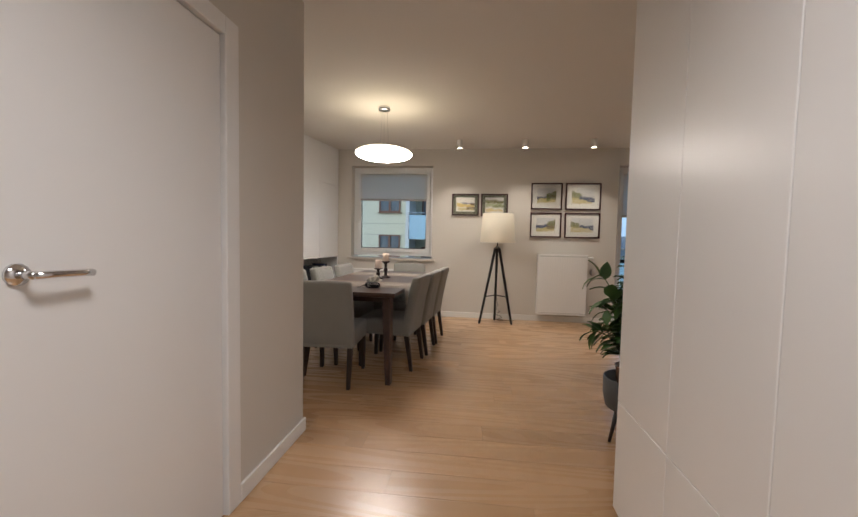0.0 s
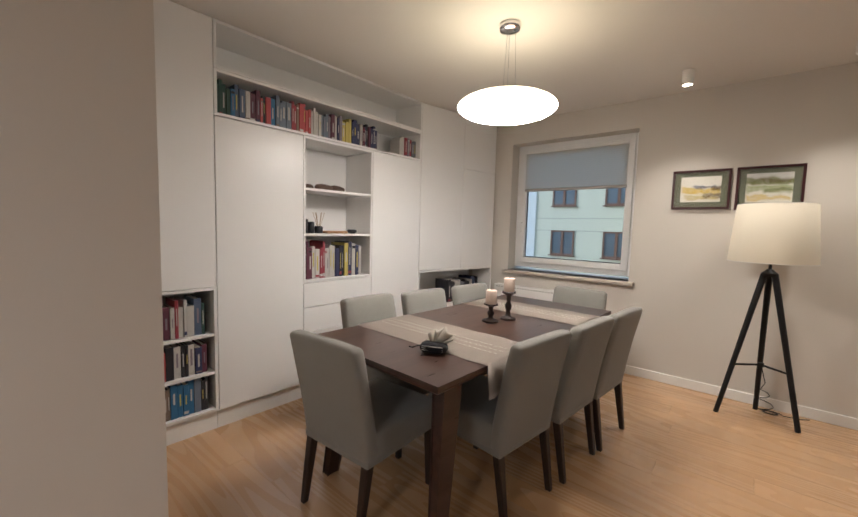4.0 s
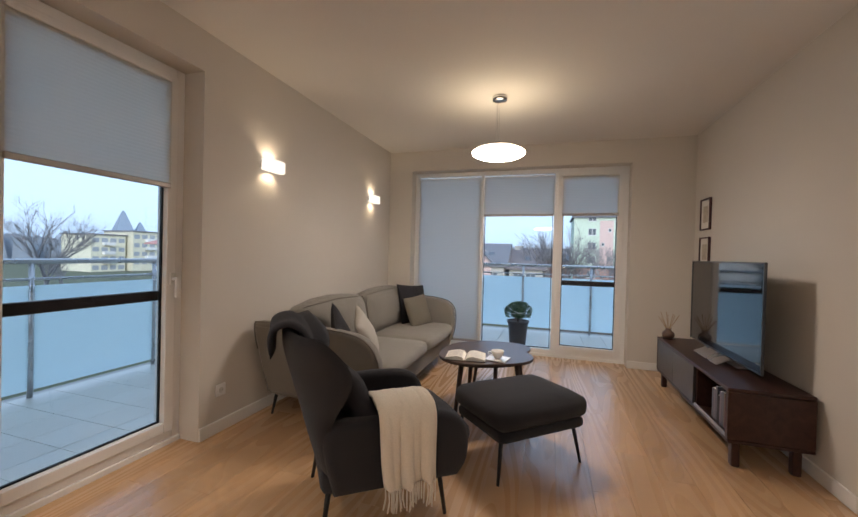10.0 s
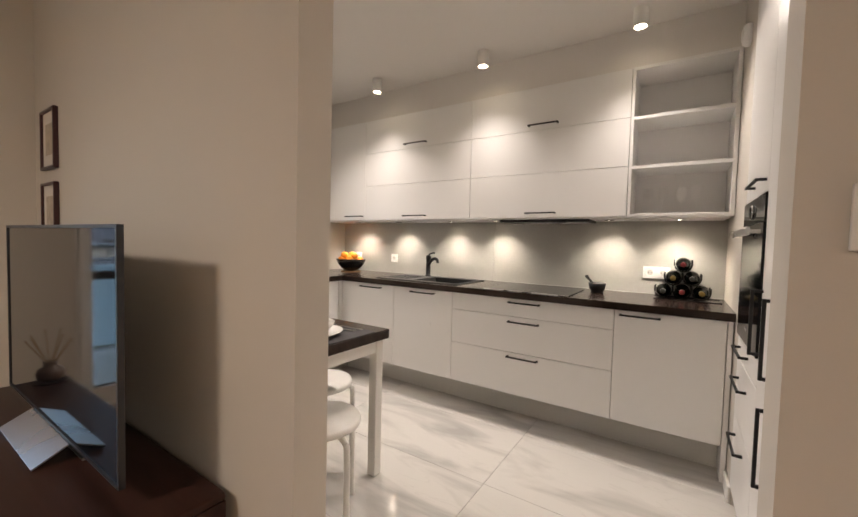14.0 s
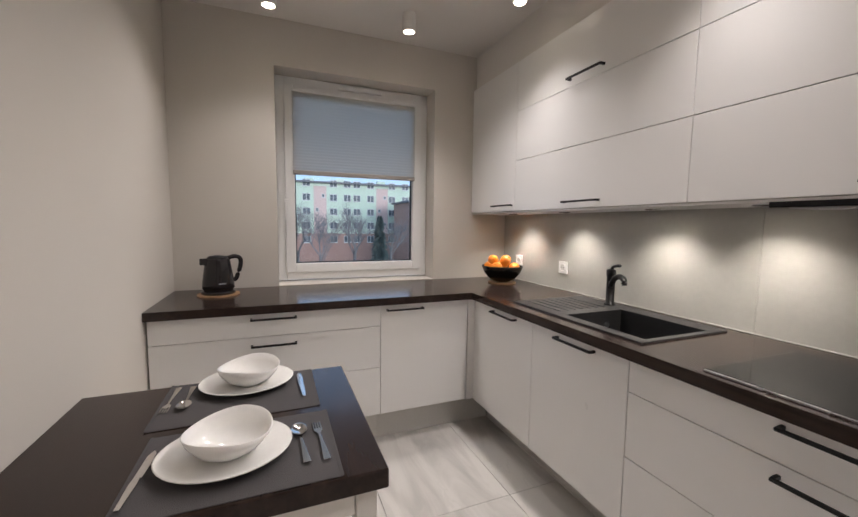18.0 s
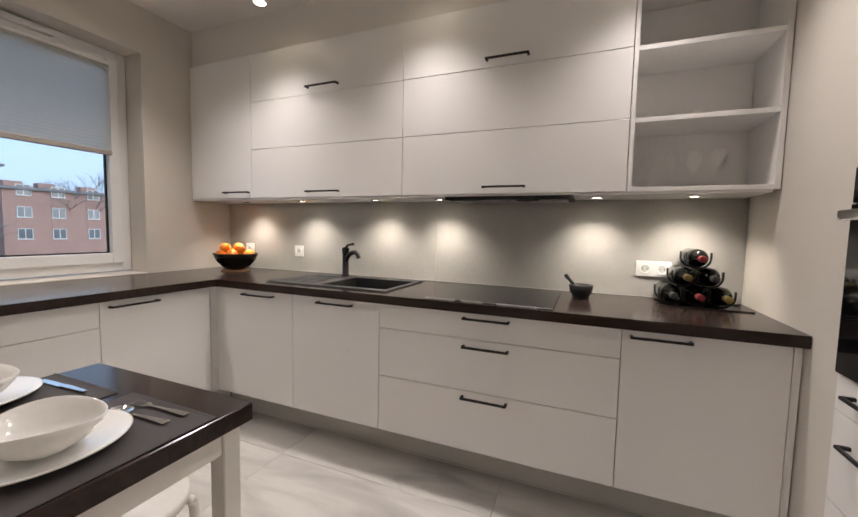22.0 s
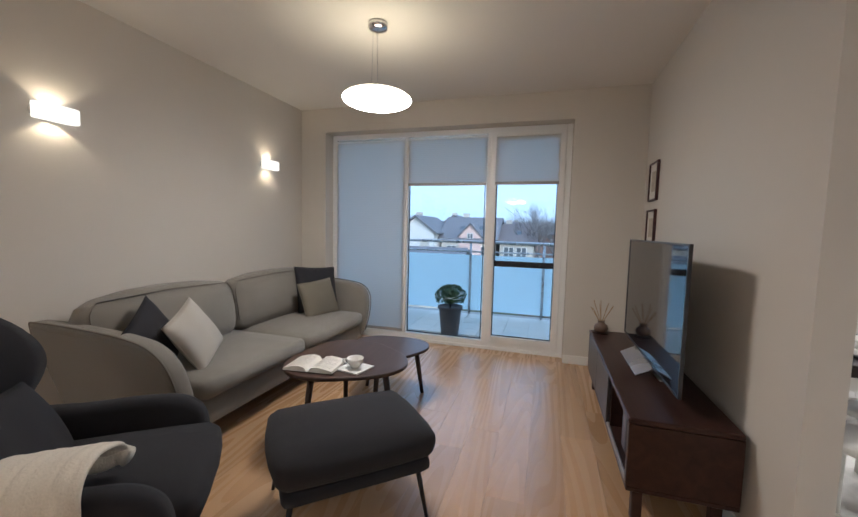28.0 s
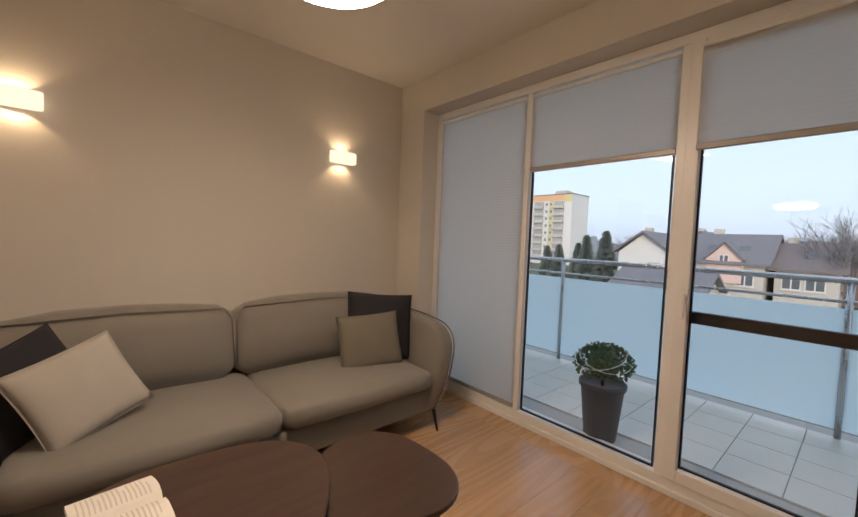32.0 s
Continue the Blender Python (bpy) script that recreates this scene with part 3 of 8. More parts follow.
# ---- windows ----
def casement(name, label, plane, width, z0, z1, leaves, blind_z, handle=None, bar=None, sill=None):
    """A white window set in a frame of reference: local x along the wall, local y outwards, z up; plane is its pose."""
    w = thing(name, label=label, category="window", kind="structure")
    w.matrix_world = plane
    f, d = 0.055, 0.07
    fr = bmesh.new()
    box(0, f, 0, d, z0, z1, 0.004, 1, fr)
    box(width - f, width, 0, d, z0, z1, 0.004, 1, fr)
    box(f, width - f, 0, d, z1 - f, z1, 0.004, 1, fr)
    box(f, width - f, 0, d, z0, z0 + f, 0.004, 1, fr)
    for a, b in zip(leaves, leaves[1:]):
        box(b[0] - 0.02, b[0] + 0.02, 0.002, d, z0 + f, z1 - f, 0.003, 1, fr) if abs(a[1] - b[0]) < 0.2 else None
    part("window_frame", fr, M_PVC, w)
    for i, (a, b, sash) in enumerate(leaves):
        s = 0.064 if sash else 0.012
        a1, b1 = a + (f if i == 0 else 0.02), b - (f if i == len(leaves) - 1 else 0.02)
        za, zb = z0 + f, z1 - f
        if sash:
            sb = bmesh.new()
            for q in ((a1, a1 + s, za, zb), (b1 - s, b1, za, zb), (a1 + s, b1 - s, zb - s, zb), (a1 + s, b1 - s, za, za + s)):
                box(q[0], q[1], -0.018, 0.05, q[2], q[3], 0.006, 2, sb)
            so = part("sash", sb, M_PVC, w)
        pane = part("pane", box(a1 + s - 0.004, b1 - s + 0.004, 0.024, 0.030, za + s - 0.004, zb - s + 0.004), M_PANE, w)
        pane.visible_shadow = False
        gk = bmesh.new()
        for q in ((a1 + s, a1 + s + 0.008, za + s, zb - s), (b1 - s - 0.008, b1 - s, za + s, zb - s), (a1 + s + 0.008, b1 - s - 0.008, za + s, za + s + 0.008)):
            box(q[0], q[1], 0.019, 0.035, q[2], q[3], bm=gk)
        part("seal", gk, M_BLACK, w)
        if blind_z[i] is not None:
            blind(w, a1 + s - 0.011, b1 - s + 0.011, zb - s + (0.02 if sash else -0.022), blind_z[i], 0.0 if sash else 0.0335)
        if bar and bar[i]:
            part("push_bar", box(a1 + s, b1 - s, 0.040, 0.075, bar[i] - 0.03, bar[i] + 0.03, 0.004, 1), M_LEG, w, "dark brown cross bar")
        if handle is not None and handle[0] == i:
            hx, hz = handle[1], handle[2]
            hb = box(hx - 0.014, hx + 0.014, -0.030, -0.018, hz - 0.035, hz + 0.035, 0.004, 2)
            rod((hx, -0.030, hz), (hx, -0.062, hz), 0.009, bm=hb)
            box(hx - 0.010, hx + 0.010, -0.072, -0.056, hz - 0.115, hz + 0.012, 0.005, 2, hb)
            part("handle", hb, M_PVC, w, "white window handle")
    if name == "window_4":
        part("trickle_vent", box(0.42, 0.74, -0.026, -0.001, z1 - 0.048, z1 - 0.018, 0.004, 1), M_PVC, w, "slim white trickle vent")
    return w


def blind(w, x0, x1, z1, z0, dy):
    """A pleated blind: top rail, folded cloth and bottom rail."""
    bm = bmesh.new()
    n = max(4, int((z1 - z0) / 0.02))
    rows = []
    for k in range(2 * n + 1):
        z = z1 + (z0 - z1) * k / (2 * n)
        y = dy - (0.0238 if k % 2 else 0.0246)
        rows.append((bm.verts.new((x0, y, z)), bm.verts.new((x1, y, z))))
    for p, q in zip(rows, rows[1:]):
        bm.faces.new((p[0], p[1], q[1], q[0]))
    part("blind_cloth", bm, M_BLIND, w, "grey pleated blind cloth")
    part("blind_rail", box(x0, x1, dy - 0.034, dy - 0.012, z1 - 0.003, z1 + 0.018, 0.003, 1), M_PVC, w)
    part("blind_rail", box(x0, x1, dy - 0.034, dy - 0.014, z0 - 0.028, z0 + 0.004, 0.005, 1), mat_rail(), w, "taupe aluminium bottom rail")


_rail = []


def mat_rail():
    if not _rail:
        _rail.append(mat("taupe_blind_rail", (0.40, 0.365, 0.33), 0.45, 0.2, var=0.03))
    return _rail[0]


casement("window_1", "white framed window with a half lowered grey blind", pose(W1[0], 7.16, 0), W1[1] - W1[0], W1[2] + 0.03, W1[3], [(0, 1.305, True)], [1.84], handle=(0, 0.09, 1.45))
casement("window_2", "white glazed balcony door with a grey blind", pose(BD[0], 7.16, 0), BD[1] - BD[0], 0.03, BD[3], [(0, 0.971, True)], [1.625], handle=(0, 0.885, 1.04), bar=[0.935])
casement("window_3", "wide white balcony window in three parts with grey blinds", pose(7.46, W2[1], 0, 0, 0, -90), W2[1] - W2[0], 0.03, W2[3],
         [(0, 0.928, False), (0.928, 1.843, False), (1.843, 2.653, True)], [0.12, 1.775, 1.775], handle=(2, 1.915, 1.04), bar=[None, None, 0.925])
casement("window_4", "white kitchen window with a half lowered pale blind", pose(7.45, KW[1], 0, 0, 0, -90), KW[1] - KW[0], KW[2] + 0.01, KW[3], [(0, 1.11, True)], [1.68], handle=(0, 0.06, 1.45))
structure("window_sill", box(W1[0] - 0.05, W1[1] + 0.05, 6.94, 7.17, 0.865, 0.90, 0.006, 2), mat("stone_sill", (0.55, 0.50, 0.44), 0.35, var=0.1, scale=14), "beige polished stone window sill", "window sill")
structure("door_threshold", box(BD[0], BD[1], 7.149, 7.37, -0.004, 0.032, 0.004, 1), M_PVC, "pale threshold under the balcony door", "threshold")
structure("window_threshold", box(7.449, 7.67, W2[0], W2[1], -0.004, 0.032, 0.004, 1), M_PVC, "pale threshold under the wide window", "threshold")


# ---- hall door and wardrobe ----
d1 = thing("door_1", label="closed plain white hall door with a chrome lever handle", category="door", kind="structure")
part("leaf", box(0.205, 0.25, 1.64, 2.553, 0.006, 2.03, 0.003, 1), M_LACQ, d1)
fr = bmesh.new()
box(0.13, 0.272, 2.558, 2.645, 0, 2.11, 0.003, 1, fr)
box(0.13, 0.272, 1.55, 1.635, 0, 2.11, 0.003, 1, fr)
box(0.13, 0.272, 1.635, 2.558, 2.035, 2.11, 0.003, 1, fr)
part("casing", fr, M_LACQ, d1)
hb = lathe([(0, 0), (0.026, 0), (0.026, 0.008), (0, 0.010)], 24, m=pose(0.25, 1.83, 1.12, 0, 90, 0))
rod((0.258, 1.83, 1.12), (0.305, 1.83, 1.12), 0.010, bm=hb)
tube([(0.305, 1.825, 1.12), (0.306, 1.86, 1.12), (0.304, 1.93, 1.118), (0.300, 1.965, 1.116)], 0.0095, bm=hb)
part("handle", hb, M_CHROME, d1, "chrome lever handle", smooth=True)

wd = thing("hall_wardrobe", label="tall white built-in wardrobe with flat handleless doors", category="wardrobe")
part("carcass", box(1.954, 2.395, -0.88, 2.765, 0.0, 2.59), M_LACQ, wd)
for k in range(9):
    y1 = 2.77 - 0.42 * k
    y0 = max(-0.88, y1 - 0.42)
    part("door", box(1.93, 1.950, y0 + 0.0015, y1 - 0.0015, 0.543, 2.585, 0.002, 1), M_LACQ, wd)
    part("drawer_front", box(1.93, 1.950, y0 + 0.0015, y1 - 0.0015, 0.07, 0.54, 0.002, 1), M_LACQ, wd)

# ---- balcony and surroundings ----
M_BTILE = mat("pale_balcony_tile", (0.66, 0.63, 0.57), 0.35, var=0.08, scale=9, rand=0.04, fine=0.05)
structure("balcony_slab", prism([(7.66, 3.2), (9.30, 3.2), (9.30, 9.0), (1.6, 9.0), (1.6, 7.36), (7.66, 7.36)], -0.2, -0.012), mat("balcony_concrete", (0.42, 0.41, 0.39), 0.8, var=0.1), "tiled balcony slab outside the windows", "balcony")


# Unseen overhang, added to shade the upper part of the blinds.
structure("balcony_slab_above", prism([(7.69, 3.2), (8.25, 3.2), (8.25, 7.95), (1.6, 7.95), (1.6, 7.39), (7.69, 7.39)], 2.72, 2.92), mat("overhang_render", (0.60, 0.60, 0.58), 0.85, var=0.05), "unseen slab over the balcony, added to shade the blinds", "balcony")


def railing(name, x0, y0, x1, y1, n):
    r = thing(name, label="balcony railing of steel posts and frosted glass panels", category="railing", kind="structure")
    a, b = Vector((x0, y0, 0)), Vector((x1, y1, 0))
    d = (b - a).normalized()
    for k in range(n + 1):
        p = a + (b - a) * k / n
        part("post", rod(p + Vector((0, 0, -0.01)), p + Vector((0, 0, 1.09)), 0.019), M_STEEL, r, smooth=True)
    for k in range(n):
        p, q = a + (b - a) * k / n + d * 0.010, a + (b - a) * (k + 1) / n - d * 0.010
        s = Vector((-d.y, d.x, 0)) * 0.006
        bm = bmesh.new()
        box(0, (q - p).length, -0.005, 0.005, 0.06, 0.90, bm=bm, m=Matrix.Translation(p) @ d.to_track_quat("X", "Z").to_matrix().to_4x4())
        part("glass_panel", bm, M_FROST, r)
    part("top_rail", rod(a + Vector((0, 0, 1.095)), b + Vector((0, 0, 1.095)), 0.022), M_STEEL, r, smooth=True)
    part("mid_rail", rod(a + Vector((0, 0, 0.95)), b + Vector((0, 0, 0.95)), 0.012), M_STEEL, r, smooth=True)


railing("balcony_railing_east", 9.10, 3.19, 9.10, 8.49, 5)
railing("balcony_railing_corner", 9.10, 8.50, 9.10, 8.85, 1)
railing("balcony_railing_north", 1.46, 8.85, 8.42, 8.85, 7)
railing("balcony_railing_return", 8.43, 8.85, 9.08, 8.85, 1)
structure("ground", box(-600, 600, -600, 600, -7.3, -7.0), mat("winter_lawn", (0.10, 0.11, 0.06), 0.95, var=0.4, scale=0.15, bscale=2), "dull winter lawn and yards below the flat", "ground")

# ---- dining room: bookcase wall ----
FX = -1.06  # face of the bookcase


def flat_front(parent, name, y0, y1, z0, z1, x, material=None):
    return part(name, box(x - 0.019, x, y0 + 0.0015, y1 - 0.0015, z0 + 0.0015, z1 - 0.0015, 0.0015, 1), material or M_LACQ, parent)


def open_case(parent, y0, y1, z0, z1, x, depth, shelves):
    t = 0.018
    part("side_panel", box(x - depth, x, y0, y0 + t, z0, z1, 0.001, 1), M_LACQ, parent)
    part("side_panel", box(x - depth, x, y1 - t, y1, z0, z1, 0.001, 1), M_LACQ, parent)
    part("top_board", box(x - depth, x, y0 + t, y1 - t, z1 - t, z1, 0.001, 1), M_LACQ, parent)
    part("bottom_board", box(x - depth, x, y0 + t, y1 - t, z0, z0 + t, 0.001, 1), M_LACQ, parent)
    part("back_board", box(x - depth, x - depth + 0.008, y0 + t, y1 - t, z0 + t, z1 - t), M_LACQ, parent)
    for z in shelves:
        part("shelf", box(x - depth + 0.008, x - 0.004, y0 + t, y1 - t, z - 0.009, z + 0.009, 0.001, 1), M_LACQ, parent)


bc = thing("bookcase_cabinet", label="white tall cabinet with three open book shelves below", category="cabinet", group="bookcase wall units")
open_case(bc, 3.303, 3.935, 0.132, 0.948, FX, 0.36, (0.39, 0.64))
flat_front(bc, "door", 3.303, 3.935, 0.95, 2.595, FX + 0.001)
part("carcass", box(-1.45, FX - 0.02, 3.303, 3.935, 0.95, 2.595), M_LACQ, bc)
part("plinth", box(-1.43, FX - 0.03, 3.303, 3.935, 0, 0.128), M_TRIM, bc)
bc = thing("tall_cabinet", label="white tall cupboard with a flat handleless door", category="cabinet", group="bookcase wall units")
flat_front(bc, "door", 3.938, 4.55, 0.13, 2.02, FX)
part("carcass", box(-1.45, FX - 0.022, 3.938, 4.55, 0.13, 2.02), M_LACQ, bc)
part("plinth", box(-1.43, FX - 0.03, 3.938, 4.55, 0, 0.128), M_TRIM, bc)
bc = thing("tall_cabinet", label="white tall cupboard with a flat handleless door", category="cabinet", group="bookcase wall units")
flat_front(bc, "door", 5.23, 5.86, 0.13, 2.02, FX)
part("carcass", box(-1.45, FX - 0.022, 5.23, 5.86, 0.13, 2.02), M_LACQ, bc)
part("plinth", box(-1.43, FX - 0.03, 5.23, 5.86, 0, 0.128), M_TRIM, bc)
bc = thing("shelf_cabinet", label="white unit with open display shelves above drawers", category="cabinet", group="bookcase wall units")
open_case(bc, 4.552, 5.228, 0.918, 2.02, FX, 0.36, (1.285, 1.632))
for a, b in ((0.13, 0.31), (0.312, 0.52), (0.522, 0.72), (0.722, 0.914)):
    flat_front(bc, "drawer_front", 4.552, 5.228, a, b, FX)
part("carcass", box(-1.45, FX - 0.022, 4.552, 5.228, 0.13, 0.914), M_LACQ, bc)
part("plinth", box(-1.43, FX - 0.03, 4.552, 5.228, 0, 0.128), M_TRIM, bc)
bc = thing("wall_shelf", label="long white open book shelf with an empty tier above it", category="shelf", group="bookcase wall units")
open_case(bc, 3.938, 5.86, 2.024, 2.305, FX, 0.36, ())
open_case(bc, 3.938, 5.86, 2.307, 2.596, FX, 0.36, ())
bc = thing("deep_cabinet", (FX, 5.864, 0), -9.8, "white cupboard beside the window with an open niche", "cabinet", "bookcase wall units")
flat_front(bc, "door", 0, 0.595, 0.92, 2.595, 0)
flat_front(bc, "door", 0.595, 1.122, 2.02, 2.595, 0)
flat_front(bc, "door", 0.595, 1.122, 0.92, 2.018, 0)
part("carcass", box(-0.36, -0.02, 0.002, 1.115, 0.92, 2.595), M_LACQ, bc)
open_case(bc, 0, 1.12, 0.52, 0.918, 0, 0.36, ())
flat_front(bc, "drawer_front", 0, 0.56, 0.13, 0.516, 0)
flat_front(bc, "drawer_front", 0.56, 1.122, 0.13, 0.516, 0)
part("base_carcass", box(-0.36, -0.022, 0.002, 1.115, 0.13, 0.516), M_LACQ, bc)
part("plinth", box(-0.34, -0.03, 0.002, 1.115, 0, 0.128), M_TRIM, bc)

# ---- books ----
SPINES = [(0.025, 0.065, 0.05), (0.13, 0.135, 0.16), (0.26, 0.035, 0.05), (0.44, 0.42, 0.39), (0.03, 0.035, 0.09), (0.40, 0.06, 0.06), (0.14, 0.17, 0.22),
          (0.46, 0.38, 0.10), (0.018, 0.018, 0.024), (0.10, 0.025, 0.045), (0.50, 0.48, 0.45), (0.07, 0.10, 0.16), (0.20, 0.145, 0.11), (0.03, 0.13, 0.26), (0.20, 0.17, 0.20)]
M_SPINE = [mat("book_cloth", c, 0.55, var=0.12, scale=20, fine=0.05) for c in SPINES]
_rb = random.Random(11)


def book(at, h, d, w, material, lean=0.0, facing=0.0, label="upright book with a worn coloured spine", group=""):
    """A book standing on its tail; the spine looks along +x before facing turns it."""
    b = thing("book", at, facing, label, "book", group)
    c = bmesh.new()
    t = 0.0025
    L = pose(0, 0, 0, lean, 0, 0)
    box(0, d, 0, t, 0, h, bm=c, m=L)
    box(0, d, w - t, w, 0, h, bm=c, m=L)
    box(d - t, d + 0.002, 0, w, 0, h, 0.001, 1, c, m=L)
    part("cover", c, material, b)
    part("page_block", box(0.004, d - t, t, w - t, 0.004, h - 0.004, m=L), M_PAPER, b)
    if _rb.random() < 0.8:
        zc, hl = h * _rb.uniform(0.48, 0.60), h * _rb.uniform(0.14, 0.28)
        u = _rb.uniform(0.10, 0.17)
        part("title", box(d + 0.002, d + 0.0027, w * (0.5 - u), w * (0.5 + u), zc - hl, zc + hl, m=L), M_SPINE[_rb.choice((3, 10, 3, 7, 14))], b, "line of unreadable spine lettering")
    if _rb.random() < 0.4:
        z0 = h * _rb.choice((0.04, 0.06, 0.84))
        part("band", box(d + 0.002, d + 0.0026, w * 0.08, w * 0.92, z0, z0 + h * _rb.uniform(0.04, 0.10), m=L), M_SPINE[_rb.choice((3, 8, 2, 4, 10, 12))], b, "coloured band across the spine")
    return b


def book_row(x, y0, y1, z, hmin, hmax, depth, pick, group):
    y = y0
    while y < y1 - 0.012:
        w = _rb.uniform(0.016, 0.042)
        if y + w > y1:
            break
        i = pick[int(len(pick) * (y - y0) / (y1 - y0))] if _rb.random() < 0.75 else _rb.randrange(len(SPINES))
        book((x - depth + _rb.uniform(-0.012, 0.004), y, z), _rb.uniform(hmin, hmax), depth, w - 0.001, M_SPINE[i], group=group)
        y += w


book_row(FX - 0.03, 3.325, 3.895, 0.650, 0.19, 0.235, 0.17, (0, 0, 14, 1, 4, 9, 2, 3, 11, 0), "books in the low shelves")
book_row(FX - 0.03, 3.325, 3.89, 0.400, 0.17, 0.22, 0.17, (3, 5, 7, 6, 10, 11, 5, 10, 7, 10, 4, 8), "books in the low shelves")
book_row(FX - 0.03, 3.325, 3.90, 0.151, 0.19, 0.22, 0.17, (1, 8, 3, 4, 9, 12, 13, 13, 6, 8), "books in the low shelves")
book_row(FX - 0.05, 3.96, 5.32, 2.043, 0.17, 0.225, 0.15, (0, 11, 9, 5, 6, 2, 5, 10, 6, 3, 7, 4, 9, 4), "books on the long top shelf")
book_row(FX - 0.05, 5.60, 5.835, 2.043, 0.16, 0.19, 0.13, (3, 2, 14, 1, 1), "books on the long top shelf")
book_row(FX - 0.03, 4.575, 5.16, 0.938, 0.23, 0.30, 0.19, (9, 10, 2, 3, 5, 8, 12, 4, 4, 8), "cookery books in the display shelf")
book_row(-1.015, 6.32, 6.94, 0.539, 0.20, 0.26, 0.19, (8, 3, 1, 8, 4, 8), "books in the window niche")

# ---- shelf ornaments ----
M_DRIFT = mat("driftwood", (0.09, 0.055, 0.04), 0.8, var=0.35, scale=20, bump=0.4, bscale=60)
for y, r in ((4.68, 0.055), (4.84, 0.075), (4.98, 0.065)):
    bm = soft_box(-0.03, 0.03, -r, r, 0, 0.045, 0.018, 0.006, wob=0.02, seed=y * 9)
    solid("wooden_carving", bm, M_DRIFT, "small dark carved wooden boat on the shelf", "ornament", "carvings on the shelf", smooth=True, at=pose(-1.22, y, 1.642))
M_DCER = mat("dark_ceramic", (0.02, 0.02, 0.022), 0.35, var=0.15)
solid("candle_holder", lathe([(0, 0), (0.022, 0), (0.024, 0.11), (0.018, 0.115), (0, 0.112)]), M_DCER, "tall black ceramic candle holder on the shelf", "candle holder", smooth=True, at=pose(-1.2, 4.65, 1.293))
solid("candle_holder", lathe([(0, 0), (0.025, 0), (0.027, 0.09), (0.02, 0.094), (0, 0.09)]), M_DCER, "short black ceramic candle holder on the shelf", "candle holder", smooth=True, at=pose(-1.2, 4.705, 1.293))
rd = thing("reed_diffuser", (-1.2, 4.775, 1.293), 0, "black reed diffuser pot with thin wooden sticks", "diffuser")
part("pot", lathe([(0, 0), (0.032, 0), (0.034, 0.05), (0.028, 0.06), (0.02, 0.058), (0, 0.055)]), M_DCER, rd, smooth=True)
M_STICK = mat("rattan_stick", (0.42, 0.30, 0.18), 0.8)
for k in range(6):
    a = k * 1.05
    part("stick", rod((0.005 * math.cos(a), 0.005 * math.sin(a), 0.03), (0.045 * math.cos(a), 0.045 * math.sin(a), 0.17), 0.0018, seg=6), M_STICK, rd)
solid("wooden_tray", soft_box(-0.05, 0.05, -0.11, 0.11, 0, 0.022, 0.01, seg=2), mat("honey_wood", (0.36, 0.20, 0.09), 0.5, var=0.2, scale=15), "narrow honey coloured wooden tray", "tray", smooth=True, at=pose(-1.2, 4.93, 1.293))
solid("stone_bowl", lathe([(0, 0), (0.03, 0.002), (0.045, 0.02), (0.04, 0.035), (0.02, 0.037), (0, 0.03)]), M_DCER, "small dark round bowl on the shelf", "bowl", smooth=True, at=pose(-1.18, 5.10, 1.293))
solid("wooden_bowl", lathe([(0, 0), (0.05, 0), (0.11, 0.05), (0.125, 0.09), (0.118, 0.09), (0.10, 0.05), (0.045, 0.012), (0, 0.01)]), M_LEG, "dark turned wooden bowl in the niche", "bowl", smooth=True, at=pose(-1.19, 6.10, 0.5385))

# ---- dining table ----
TM = pose(0.258, 5.06, 0, 0, 0, -2.0)
dt = thing("dining_table", label="dark stained wooden dining table with splayed legs", category="table")
dt.matrix_world = TM
tt = box(-0.455, 0.455, -0.995, 0.995, 0.735, 0.775)
bmesh.ops.bevel(tt, geom=[e for e in tt.edges if all(v.co.z < 0.74 for v in e.verts)], offset=0.022, segments=3, profile=0.5, affect="EDGES")
part("tabletop", tt, M_TABLE, dt)
part("apron", box(-0.34, 0.34, -0.78, 0.78, 0.665, 0.733, 0.003, 1), M_TABLE, dt)
for sx in (-1, 1):
    for sy in (-1, 1):
        bm = bmesh.new()
        r = bmesh.ops.create_cube(bm, size=1)
        for v in bm.verts:
            top = v.co.z > 0
            w, d = (0.034, 0.055) if top else (0.020, 0.030)
            cx, cy = (0.345, 0.80) if top else (0.39, 0.90)
            v.co = Vector((sx * (cx + (w if v.co.x > 0 else -w)), sy * (cy + (d if v.co.y > 0 else -d)), 0.735 if top else 0.0))
        bmesh.ops.bevel(bm, geom=bm.edges[:], offset=0.006, segments=2, affect="EDGES")
        part("leg", bm, M_TABLE, dt)
# runners lie across the top and hang over both long sides


